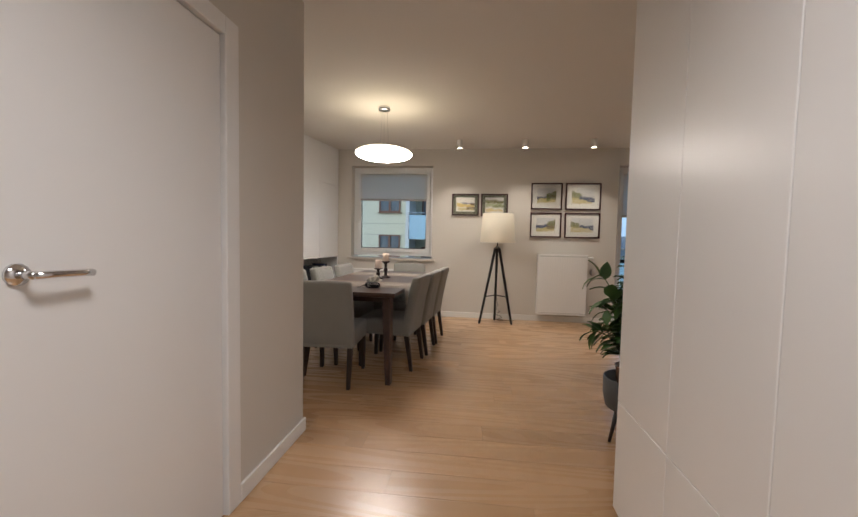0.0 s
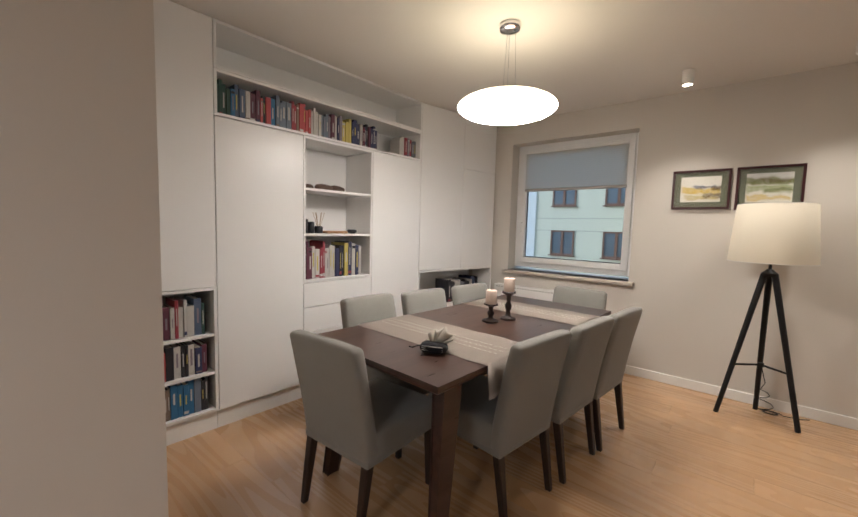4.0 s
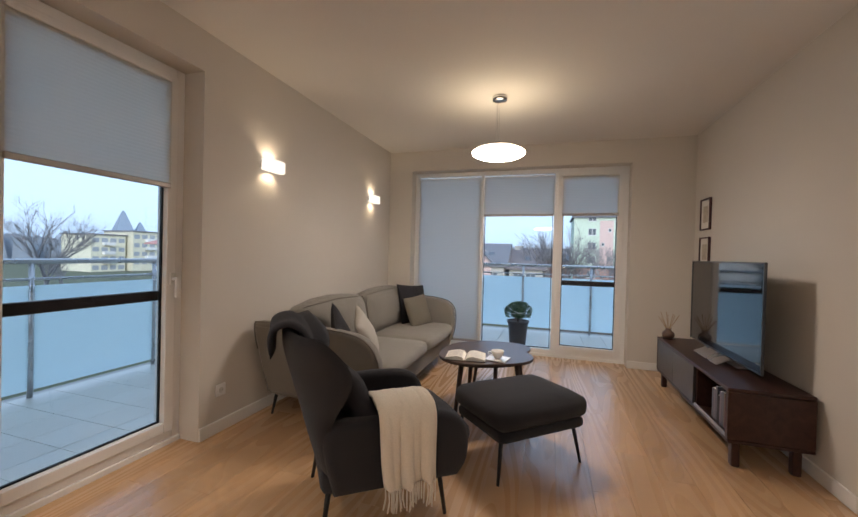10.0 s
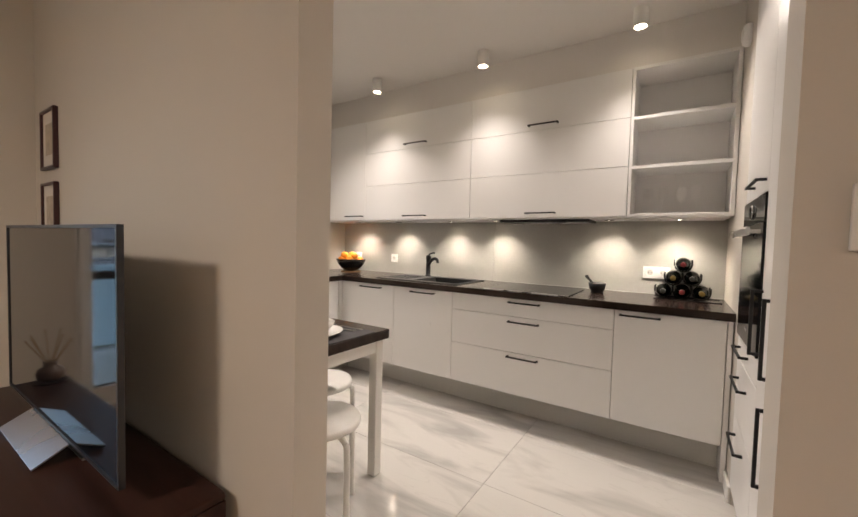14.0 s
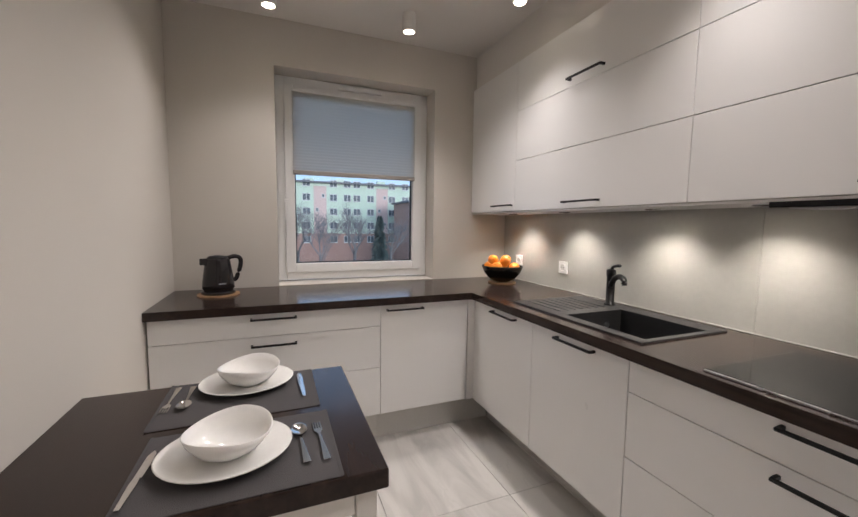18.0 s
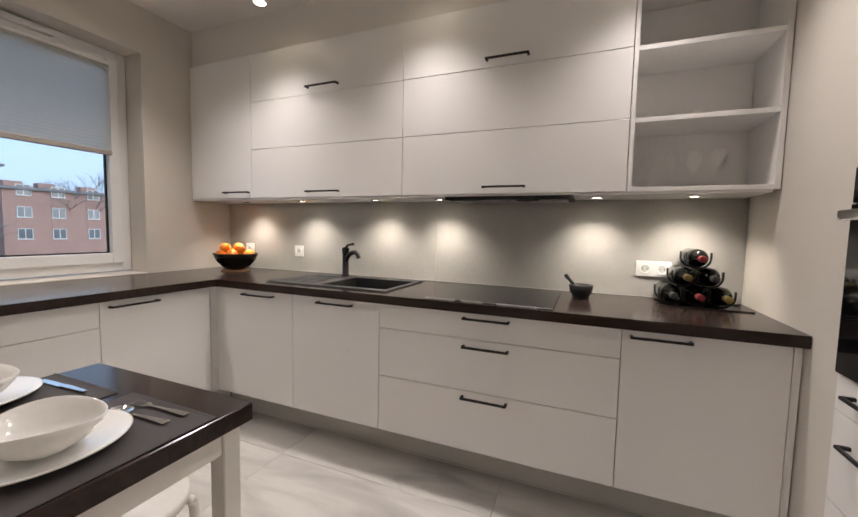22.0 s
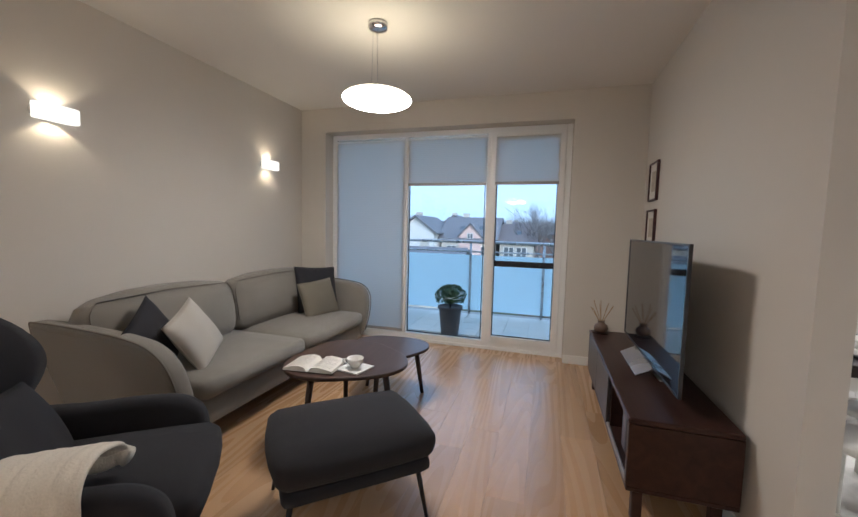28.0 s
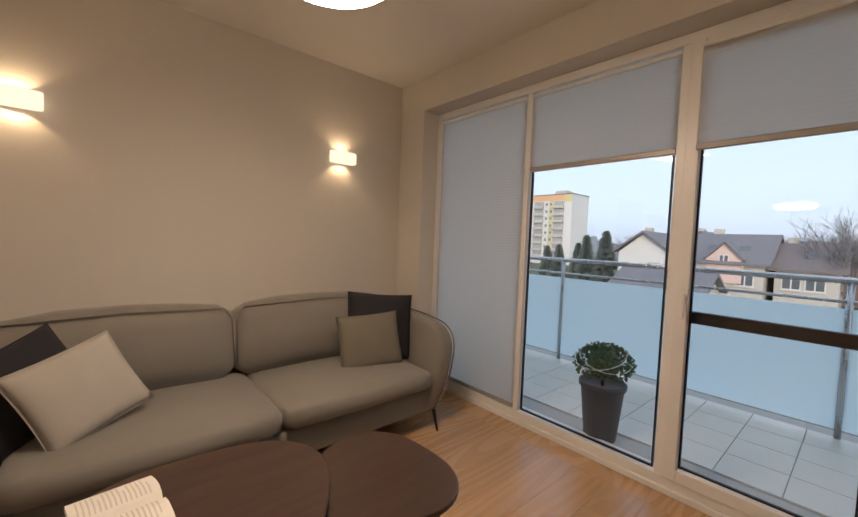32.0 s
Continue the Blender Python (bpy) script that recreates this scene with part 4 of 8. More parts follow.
def runner(name, y0, y1, label):
    bm = bmesh.new()
    prof = [(-0.475, 0.60)] + [(-0.474 + 0.002 * k, 0.66 + 0.03 * k) for k in range(3)] + [(-0.463, 0.777)] + [(-0.44 + 0.88 * k / 10, 0.7785) for k in range(11)] + [(0.463, 0.777)] + [(0.472 + 0.002 * k, 0.72 - 0.03 * k) for k in range(4)]
    cols = []
    n = 12
    for j in range(n + 1):
        y = y0 + (y1 - y0) * j / n
        cols.append([bm.verts.new((x + (0.006 * math.sin(j * 1.9) if z < 0.74 else 0), y + (0.004 * math.sin(i * 2.1) if j in (0, n) else 0), z + 0.0012 * math.sin(i * 1.7 + j))) for i, (x, z) in enumerate(prof)])
    for p, q in zip(cols, cols[1:]):
        for i in range(len(prof) - 1):
            bm.faces.new((p[i], p[i + 1], q[i + 1], q[i]))
    bmesh.ops.solidify(bm, geom=bm.faces[:], thickness=-0.002)
    ob = thing(name, label=label, category="table runner", group="table runners")
    ob.matrix_world = TM
    part("cloth", bm, M_RUNNER, ob, smooth=True)
    st = bmesh.new()
    for k in range(3):
        for i in range(28):
            x = -0.42 + i * 0.03
            yy = (y0 + y1) / 2 + (k - 1) * 0.05
            box(x, x + 0.017, yy, yy + 0.003, 0.7795, 0.7812, bm=st)
    tagged(part("stitching", st, M_PAPER, ob, "pale broken stitched lines"), kind="stuff")


runner("table_runner", -0.68, -0.26, "beige woven runner with pale stitching across the table")
runner("table_runner", 0.33, 0.72, "beige woven runner with pale stitching across the table")


# ---- dining chairs ----
def dining_chair():
    """Faces +y; its origin lies on the floor under the middle of the seat."""
    c = thing("dining_chair", label="grey linen upholstered dining chair with dark wooden legs", category="chair", group="chairs round the table")
    part("seat", soft_box(-0.225, 0.225, -0.22, 0.25, 0.335, 0.475, 0.03, 0.006, cuts=7, wob=0.003), M_CHAIR, c, smooth=True)
    bm = soft_box(-0.225, 0.225, -0.04, 0.04, 0.0, 0.53, 0.025, 0.006, cuts=7, wob=0.003, seed=3)
    for v in bm.verts:
        v.co.y += -0.10 * (max(0, v.co.z) / 0.53) ** 1.25
        v.co.x *= 1 - 0.03 * v.co.z
    bm.transform(Matrix.Translation((0, -0.215, 0.34)))
    part("backrest", bm, M_CHAIR, c, smooth=True)
    sk = box(-0.222, 0.222, -0.252, 0.245, 0.325, 0.36, 0.008, 2)
    part("seat_frame", sk, M_CHAIR, c)
    for sx in (-1, 1):
        for y0, y1 in ((-0.225, -0.275), (0.215, 0.225)):
            bm = bmesh.new()
            bmesh.ops.create_cube(bm, size=1)
            for v in bm.verts:
                top = v.co.z > 0
                w = 0.022 if top else 0.015
                v.co = Vector((sx * 0.195 + (w if v.co.x > 0 else -w), (y0 if top else y1) + (w if v.co.y > 0 else -w), 0.335 if top else 0.0))
            bmesh.ops.bevel(bm, geom=bm.edges[:], offset=0.004, segments=1, affect="EDGES")
            part("leg", bm, M_LEG, c)
    return c


_c = dining_chair()
_c.matrix_world = pose(0.118, 4.235, 0, 0, 0, 3)
for x, y, r in ((0.505, 4.70, 83), (0.577, 5.19, 85), (0.632, 5.65, 85), (-0.20, 4.72, -91), (-0.11, 5.20, -93), (-0.04, 5.73, -94), (0.40, 6.02, 178)):
    copy_thing(_c, pose(x, y, 0, 0, 0, r))

# ---- on the table ----
M_WAX = mat("cream_wax", (0.62, 0.50, 0.42), 0.5, var=0.05)


def candlestick(at, h, label):
    c = thing("candlestick", at, 0, label, "candlestick", "candlesticks on the table")
    part("stem", lathe([(0, 0), (0.052, 0), (0.052, 0.010), (0.045, 0.015), (0.018, 0.022), (0.014, 0.30 * h), (0.021, 0.42 * h), (0.022, 0.52 * h), (0.013, 0.62 * h), (0.015, 0.82 * h), (0.022, 0.88 * h), (0.044, 0.94 * h), (0.045, h), (0, h)]), M_LEG, c, smooth=True)
    cd = part("candle", lathe([(0, 0), (0.034, 0), (0.035, 0.003), (0.035, 0.082), (0.031, 0.088), (0.01, 0.083), (0, 0.082)], m=pose(0, 0, h)), M_WAX, c, "pale pink wax candle", smooth=True)
    part("wick", rod((0, 0, h + 0.08), (0.002, 0, h + 0.095), 0.0013, seg=6), M_BLACK, cd)
    return c


candlestick((0.281, 5.07, 0.776), 0.115, "short dark wooden candlestick with a thick pale candle")
candlestick((0.328, 5.212, 0.776), 0.185, "tall dark wooden candlestick with a thick pale candle")
# folded napkin with a tie, lying on the near runner
nk = thing("napkin", (0.41, 4.35, 0.782), 25, "folded cream napkin in a dark cloth ring", "napkin")
part("roll", soft_box(-0.06, 0.06, -0.045, 0.03, 0, 0.042, 0.018, 0.006, cuts=9, wob=0.012, seed=8), M_CHARC, nk, "dark grey patterned cloth roll", smooth=True)


M_CREAMN = mat("cream_cotton", (0.50, 0.46, 0.39), 0.95, var=0.1, bump=0.4, bscale=400)


def ruffle(u, v):
    a = u * 1.1
    r = 0.035 + 0.07 * (v + 1) / 2
    return (0.015 + r * math.sin(a) * 0.75 + 0.01 * v, 0.0 + 0.012 * math.sin(u * 11) * (v + 1.4) + 0.035 * (v + 1) / 2, 0.016 + r * math.cos(a) * 0.8 + 0.008 * math.sin(u * 7))


part("ruffle", shell(ruffle, 36, 12, 0.012), M_CREAMN, nk, "gathered cream cloth end", smooth=True)
for k in range(3):
    part("stripe", box(-0.05, 0.05, -0.0475, -0.0455, 0.012 + k * 0.009, 0.015 + k * 0.009), M_PAPER, nk)
part("tie", tube([(-0.055, 0.0, 0.022), (-0.085, 0.015, 0.012), (-0.11, 0.0, 0.004), (-0.13, 0.012, 0.003)], 0.003, 6), M_CHARC, nk)


# ---- pendant lamps ----
def pendant(x, y, zc, R, label):
    p = thing("pendant_lamp", (x, y, 0), 0, label, "pendant lamp", "opal pendant lamps")
    n, h = 9, R * 0.24
    low = [(R * math.sin(0.5 * math.pi * k / n), zc - h * math.cos(0.5 * math.pi * k / n)) for k in range(n + 1)]
    top = [(R * math.cos(0.5 * math.pi * k / n), zc + h * math.sin(0.5 * math.pi * k / n)) for k in range(n + 1)]
    low[0], top[-1] = (0, zc - h), (0, zc + h)
    part("glass_shade", lathe(low, 48), M_GLOW, p, "lit white opal glass disc", smooth=True)
    part("glass_cover", lathe(top, 48), M_GLOWT, p, "dimmer glowing top of the disc", smooth=True)
    part("canopy", lathe([(0, 2.599), (0.062, 2.599), (0.064, 2.585), (0.060, 2.565), (0.02, 2.562), (0, 2.562)], 32), M_CHROME, p, "round chrome ceiling canopy", smooth=True)
    for dx, dy in ((0.0, 0.0), (0.045, 0.02), (-0.045, 0.02)):
        part("wire", rod((dx * 0.6, dy, 2.565), (dx, dy, zc + 0.068), 0.0014, seg=6), M_STEEL, p)
    part("fitting", lathe([(0, zc + 0.10), (0.02, zc + 0.098), (0.022, zc + 0.068), (0, zc + 0.066)], 20), M_CHROME, p, smooth=True)


pendant(0.315, 5.10, 2.112, 0.30, "lit opal glass pendant hanging over the dining table")
pendant(5.79, 5.345, 2.119, 0.225, "lit opal glass pendant hanging over the coffee tables")


# ---- ceiling spots ----
def downlight(x, y, group):
    d = thing("ceiling_spot", (x, y, 0), 0, "small white cylinder ceiling spot, lit", "ceiling light", group)
    part("body", lathe([(0, 2.6), (0.038, 2.6), (0.04, 2.597), (0.04, 2.497), (0.036, 2.492), (0.033, 2.492), (0.033, 2.505), (0, 2.505)], 28), M_TRIM, d, smooth=False)
    part("lens", lathe([(0, 2.5035), (0.031, 2.5035), (0.031, 2.501), (0, 2.501)], 24), M_GLOWS, d, "lit lamp lens")


for x in (1.06, 1.958, 2.862):
    downlight(x, 6.49, "spots above the picture wall")


# ---- tripod floor lamp ----
fl = thing("floor_lamp", (1.634, 6.70, 0), 0, "tripod floor lamp of black wood with an ivory drum shade", "floor lamp")
sh = lathe([(0.255, 1.18), (0.222, 1.60), (0.219, 1.60), (0.252, 1.18), (0.255, 1.18)], 56)
part("shade", sh, M_SHADE, fl, "ivory cloth drum shade", smooth=True)
for r, z in ((0.2535, 1.182), (0.2205, 1.598)):
    part("shade_ring", tube([(r * math.cos(2 * math.pi * k / 40), r * math.sin(2 * math.pi * k / 40), z) for k in range(40)], 0.003, 6, None, True), M_PAPER, fl)
sp = rod((0, 0, 1.13), (0, 0, 1.25), 0.010)
for k in range(3):
    a = k * 2.094
    rod((0, 0, 1.24), (0.238 * math.cos(a), 0.238 * math.sin(a), 1.30), 0.0025, seg=6, bm=sp)
part("spider", sp, M_BLACK, fl)
part("hub", lathe([(0, 1.075), (0.045, 1.075), (0.05, 1.085), (0.05, 1.10), (0.03, 1.115), (0.018, 1.13), (0, 1.13)], 24), M_BLACK, fl, smooth=False)
feet = [(-0.235, -0.08), (0.23, -0.06), (0.0, 0.2)]
for fx, fy in feet:
    bm = bmesh.new()
    rod((fx, fy, 0), (fx * 0.13, fy * 0.13, 1.09), 0.0165, 0.021, 10, bm)
    part("leg", bm, M_BLACK, fl)
tt = [(fx * 0.62 + 0, fy * 0.62, 0.395) for fx, fy in feet]
for k in range(3):
    a, b = Vector(tt[k]), Vector((0, 0.0, 0.415))
    part("brace", rod(a, tuple(b), 0.008, seg=8), M_BLACK, fl)
part("brace_hub", lathe([(0, 0.40), (0.02, 0.40), (0.02, 0.43), (0, 0.43)], 16), M_BLACK, fl)
cord = [(0.02 + 0.05 * math.sin(k * 0.9) + 0.004 * k, 0.19 + 0.035 * math.cos(k * 0.9), max(0.006, 0.16 - 0.012 * k)) for k in range(24)]
part("cord", tube([(0.005, 0.06, 0.40), (0.04, 0.12, 0.25)] + cord + [(0.26, 0.20, 0.006), (0.31, 0.24, 0.006)], 0.0035, 6), M_BLACK, fl, "coiled black cable")

# ---- radiator ----
M_RAD = mat("white_radiator_enamel", (0.80, 0.79, 0.77), 0.30, var=0.01)
rd = thing("radiator", (2.25, 6.885, 0.12), 0, "white steel panel radiator with a thermostat valve", "radiator")
bm = box(0.0, 0.71, 0.0, 0.012, 0.0, 0.905, 0.005, 2)
rp = part("front_panel", bm, M_RAD, rd)
for k in range(19):
    x = 0.045 + k * 0.0345
    part("rib", box(x, x + 0.012, -0.0018, 0.004, 0.06, 0.845, 0.0008, 1), M_RAD, rp)
part("side_panel", box(0.0, 0.004, 0.012, 0.095, 0.01, 0.90), M_RAD, rd)
part("side_panel", box(0.706, 0.71, 0.012, 0.095, 0.01, 0.90), M_RAD, rd)
for k in range(24):
    part("grille_bar", box(0.008 + k * 0.029, 0.026 + k * 0.029, 0.014, 0.094, 0.893, 0.9), M_RAD, rd)
part("core", box(0.01, 0.70, 0.03, 0.09, 0.02, 0.885), mat("radiator_core", (0.62, 0.62, 0.6), 0.5), rd)
# The slots are raised strips; the shade inside them is their colour.
mat_slot = mat("slot_shade", (0.42, 0.41, 0.39), 0.6)
for k in range(20):
    x = 0.035 + k * 0.0345
    for z in (0.868, 0.022):
        part("slot", box(x, x + 0.018, -0.0022, 0.002, z, z + 0.013), mat_slot, rp)
part("valve", rod((0.71, 0.05, 0.86), (0.80, 0.05, 0.86), 0.018, 0.016), M_RAD, rd, "white thermostat knob", smooth=True)
solid("wall_duct_cover", lathe([(0, 0), (0.045, 0), (0.048, 0.006), (0.04, 0.012), (0, 0.013)], 28, m=pose(0, 0, 0, 90, 0, 0)), mat("grey_vent", (0.52, 0.50, 0.47), 0.6), "round grey wall cap beside the radiator", "wall cap", smooth=True, at=pose(3.07, 6.999, 0.76))


# ---- pictures ----
def ramp_mat(name, stops, scale, seed, axis=2, warp=0.35):
    """Soft bands of watercolour, warped by noise."""
    m = bpy.data.materials.new(name)
    m.use_nodes = True
    n, l = m.node_tree.nodes, m.node_tree.links
    b = n["Principled BSDF"]
    b.inputs["Roughness"].default_value = 0.8
    co, sep, no, ad, ra = n.new("ShaderNodeTexCoord"), n.new("ShaderNodeSeparateXYZ"), n.new("ShaderNodeTexNoise"), n.new("ShaderNodeMath"), n.new("ShaderNodeValToRGB")
    no.noise_dimensions = "4D"
    no.inputs["W"].default_value, no.inputs["Scale"].default_value, no.inputs["Detail"].default_value = seed, scale, 5
    l.new(co.outputs["Generated"], sep.inputs[0])
    l.new(co.outputs["Generated"], no.inputs["Vector"])
    ad.operation = "MULTIPLY_ADD"
    ad.inputs[1].default_value = warp
    l.new(no.outputs["Fac"], ad.inputs[0])
    l.new(sep.outputs[axis], ad.inputs[2])
    off = n.new("ShaderNodeMath")
    off.operation = "SUBTRACT"
    off.inputs[1].default_value = warp / 2
    l.new(ad.outputs[0], off.inputs[0])
    l.new(off.outputs[0], ra.inputs[0])
    e = ra.color_ramp.elements
    while len(e) < len(stops):
        e.new(0.5)
    for k, (p, c) in enumerate(stops):
        e[k].position, e[k].color = p, (*c, 1)
    l.new(ra.outputs[0], b.inputs["Base Color"])
    return m


M_FRAME = mat("burgundy_wood_frame", (0.050, 0.014, 0.016), 0.35, var=0.15, scale=20)
M_MATTE = mat("white_mount_card", (0.72, 0.69, 0.63), 0.9, var=0.02)
M_MATTEG = mat("olive_mount_card", (0.15, 0.16, 0.11), 0.9, var=0.05)
M_PGLASS = glass("picture_glass", (1, 1, 1), 0.02)


def picture(x0, x1, z0, z1, paint, label, mount=None, name="picture", border=0.07, group="watercolours on the wall", fw=0.018):
    p = thing(name, ((x0 + x1) / 2, 6.998, (z0 + z1) / 2), 0, label, "picture", group)
    w, h = (x1 - x0) / 2, (z1 - z0) / 2
    bm = bmesh.new()
    box(-w, w, -0.022, 0, h - fw, h, 0.002, 1, bm)
    box(-w, w, -0.022, 0, -h, -h + fw, 0.002, 1, bm)
    box(-w, -w + fw, -0.022, 0, -h + fw, h - fw, 0.002, 1, bm)
    box(w - fw, w, -0.022, 0, -h + fw, h - fw, 0.002, 1, bm)
    part("frame", bm, M_FRAME, p)
    part("mount", box(-w + fw, w - fw, -0.009, -0.002, -h + fw, h - fw), mount or M_MATTE, p)
    part("painting", box(-w + fw + border, w - fw - border, -0.0105, -0.0085, -h + fw + border * 0.95, h - fw - border * 0.85), paint, p)
    g = part("glass", box(-w + fw, w - fw, -0.0155, -0.0140, -h + fw, h - fw), M_PGLASS, p)
    g.visible_shadow = False
    return p


PAPERC = (0.70, 0.67, 0.60)


def watercolour(seed, washes, base=PAPERC):
    """Loose washes on paper. Each: colour, strength, lower edge (at left, at right), upper edge (at left, at right), from, to."""
    m = bpy.data.materials.new("watercolour")
    m.use_nodes = True
    n, l = m.node_tree.nodes, m.node_tree.links
    b = n["Principled BSDF"]
    b.inputs["Roughness"].default_value = 0.85

    def op(kind, a, c, d=None):
        q = n.new("ShaderNodeMath")
        q.operation = kind
        q.use_clamp = kind == "MULTIPLY_ADD" and d == 0.5
        for k, v in enumerate((a, c, d)):
            if v is None:
                continue
            if isinstance(v, (int, float)):
                q.inputs[k].default_value = v
            else:
                l.new(v, q.inputs[k])
        return q.outputs[0]

    co, sep = n.new("ShaderNodeTexCoord"), n.new("ShaderNodeSeparateXYZ")
    l.new(co.outputs["Generated"], sep.inputs[0])
    u, v = sep.outputs[0], sep.outputs[2]
    col = None
    for k, (c, amt, lo, hi, x0, x1) in enumerate(washes):
        no = n.new("ShaderNodeTexNoise")
        no.noise_dimensions = "4D"
        no.inputs["W"].default_value, no.inputs["Scale"].default_value, no.inputs["Detail"].default_value = seed * 7.3 + k * 1.7, 4.5, 5
        l.new(co.outputs["Generated"], no.inputs["Vector"])
        j = op("MULTIPLY_ADD", no.outputs["Fac"], 0.36, -0.18)
        low = op("MULTIPLY_ADD", u, lo[1] - lo[0], lo[0])
        high = op("MULTIPLY_ADD", u, hi[1] - hi[0], hi[0])
        vv, uu = op("ADD", v, j), op("ADD", u, j)
        e = [op("MULTIPLY_ADD", op("SUBTRACT", vv, low), 14, 0.5), op("MULTIPLY_ADD", op("SUBTRACT", high, vv), 14, 0.5),
             op("MULTIPLY_ADD", op("SUBTRACT", uu, x0), 12, 0.5), op("MULTIPLY_ADD", op("SUBTRACT", x1, uu), 12, 0.5)]
        mask = op("MULTIPLY", op("MULTIPLY", e[0], e[1]), op("MULTIPLY", e[2], e[3]))
        blot = n.new("ShaderNodeTexNoise")
        blot.inputs["Scale"].default_value, blot.inputs["Detail"].default_value = 7 + k, 4
        l.new(co.outputs["Generated"], blot.inputs["Vector"])
        mask = op("MULTIPLY", mask, op("MULTIPLY", op("MULTIPLY_ADD", blot.outputs["Fac"], 1.5, 0.2), amt))
        mx = n.new("ShaderNodeMix")
        mx.data_type, mx.clamp_factor = "RGBA", True
        l.new(mask, mx.inputs[0])
        if col is None:
            mx.inputs[6].default_value = (*base, 1)
        else:
            l.new(col, mx.inputs[6])
        mx.inputs[7].default_value = (*c, 1)
        col = mx.outputs[2]
    l.new(col, b.inputs["Base Color"])
    return m


GREYB, SAND, NAVY, GREEN, BROWN, OCHRE, TEAL = (0.56, 0.56, 0.56), (0.52, 0.43, 0.17), (0.07, 0.09, 0.16), (0.19, 0.20, 0.07), (0.12, 0.07, 0.025), (0.62, 0.46, 0.12), (0.36, 0.40, 0.22)
P1 = watercolour(1, [(GREYB, 0.8, (0.5, 0.5), (1.1, 1.1), 0, 1), (SAND, 0.9, (0.05, 0.12), (0.40, 0.34), 0.0, 1.0), (NAVY, 0.9, (0.32, 0.46), (0.46, 0.52), -0.1, 0.62), (GREEN, 0.9, (0.05, 0.30), (0.42, 0.85), 0.50, 1.1), (BROWN, 0.5, (0.30, 0.42), (0.42, 0.62), 0.55, 1.0)])
P2 = watercolour(2, [(GREYB, 0.6, (0.55, 0.45), (1.1, 1.1), 0.2, 1), (SAND, 0.8, (0.05, 0.0), (0.50, 0.25), 0.0, 0.9), (GREEN, 0.9, (0.45, 0.25), (0.85, 0.30), -0.1, 0.42), (NAVY, 0.9, (0.42, 0.12), (0.56, 0.42), 0.32, 1.1)])
P3 = watercolour(3, [(GREYB, 0.9, (0.55, 0.55), (1.1, 1.1), 0, 1), (SAND, 0.9, (0.02, 0.05), (0.40, 0.40), 0.0, 1.0), (NAVY, 1.0, (0.22, 0.42), (0.46, 0.50), -0.1, 0.6), (BROWN, 0.8, (0.12, 0.25), (0.40, 0.72), 0.55, 1.1), (GREEN, 0.8, (0.40, 0.45), (0.60, 0.85), 0.62, 1.1)])
P4 = watercolour(4, [(GREYB, 0.7, (0.5, 0.5), (1.1, 1.1), 0, 1), (SAND, 0.7, (0.0, 0.0), (0.55, 0.25), 0.0, 1.0), (GREEN, 0.8, (0.35, 0.30), (0.80, 0.30), -0.1, 0.36), (NAVY, 0.9, (0.40, 0.18), (0.52, 0.44), 0.36, 1.1)])
P5 = watercolour(5, [(OCHRE, 0.9, (0.35, 0.28), (0.62, 0.50), 0, 1), (SAND, 0.8, (0.08, 0.10), (0.30, 0.22), 0.1, 1), (NAVY, 0.9, (0.56, 0.54), (0.66, 0.60), 0.3, 1.1), (BROWN, 0.8, (0.12, 0.20), (0.22, 0.34), 0.55, 1.1), (BROWN, 0.7, (0.40, 0.44), (0.52, 0.58), 0.72, 1.1)])
P6 = watercolour(6, [(GREYB, 0.6, (0.7, 0.7), (1.1, 1.1), 0, 1), (GREEN, 0.9, (0.62, 0.58), (0.84, 0.80), -0.1, 1.1), (BROWN, 0.5, (0.70, 0.66), (0.82, 0.80), 0.25, 0.9), (TEAL, 0.9, (0.38, 0.34), (0.62, 0.56), 0, 1.1), (OCHRE, 0.7, (0.05, 0.08), (0.26, 0.20), 0.0, 1), (GREEN, 0.8, (0.30, 0.36), (0.42, 0.46), 0.4, 1.0)])
picture(0.943, 1.352, 1.586, 1.918, P5, "framed watercolour of yellow fields on an olive mount", M_MATTEG, border=0.045)
picture(1.385, 1.79, 1.575, 1.92, P6, "framed watercolour of green fields on an olive mount", M_MATTEG, border=0.045)
picture(2.13, 2.584, 1.692, 2.085, P1, "dark framed watercolour of hills under cloud")
picture(2.632, 3.136, 1.692, 2.085, P2, "dark framed watercolour of a green shore")
picture(2.13, 2.584, 1.274, 1.646, P3, "dark framed watercolour of a wooded dune")
picture(2.632, 3.136, 1.274, 1.646, P4, "dark framed watercolour of a pale beach")


# low radiator under the dining window
lr = thing("radiator", (-0.78, 6.90, 0.16), 0, "low white panel radiator under the dining window", "radiator")
part("front_panel", box(0.0, 0.92, 0.0, 0.012, 0.0, 0.57, 0.005, 2), M_RAD, lr)
part("top_grille", box(0.004, 0.916, 0.0125, 0.09, 0.558, 0.566), M_RAD, lr)
part("core", box(0.01, 0.91, 0.03, 0.085, 0.02, 0.555), mat("radiator_core", (0.62, 0.62, 0.6), 0.5), lr)
for k in range(26):
    part("slot", box(0.03 + k * 0.0335, 0.048 + k * 0.0335, -0.002, 0.002, 0.536, 0.55), mat_slot, lr)

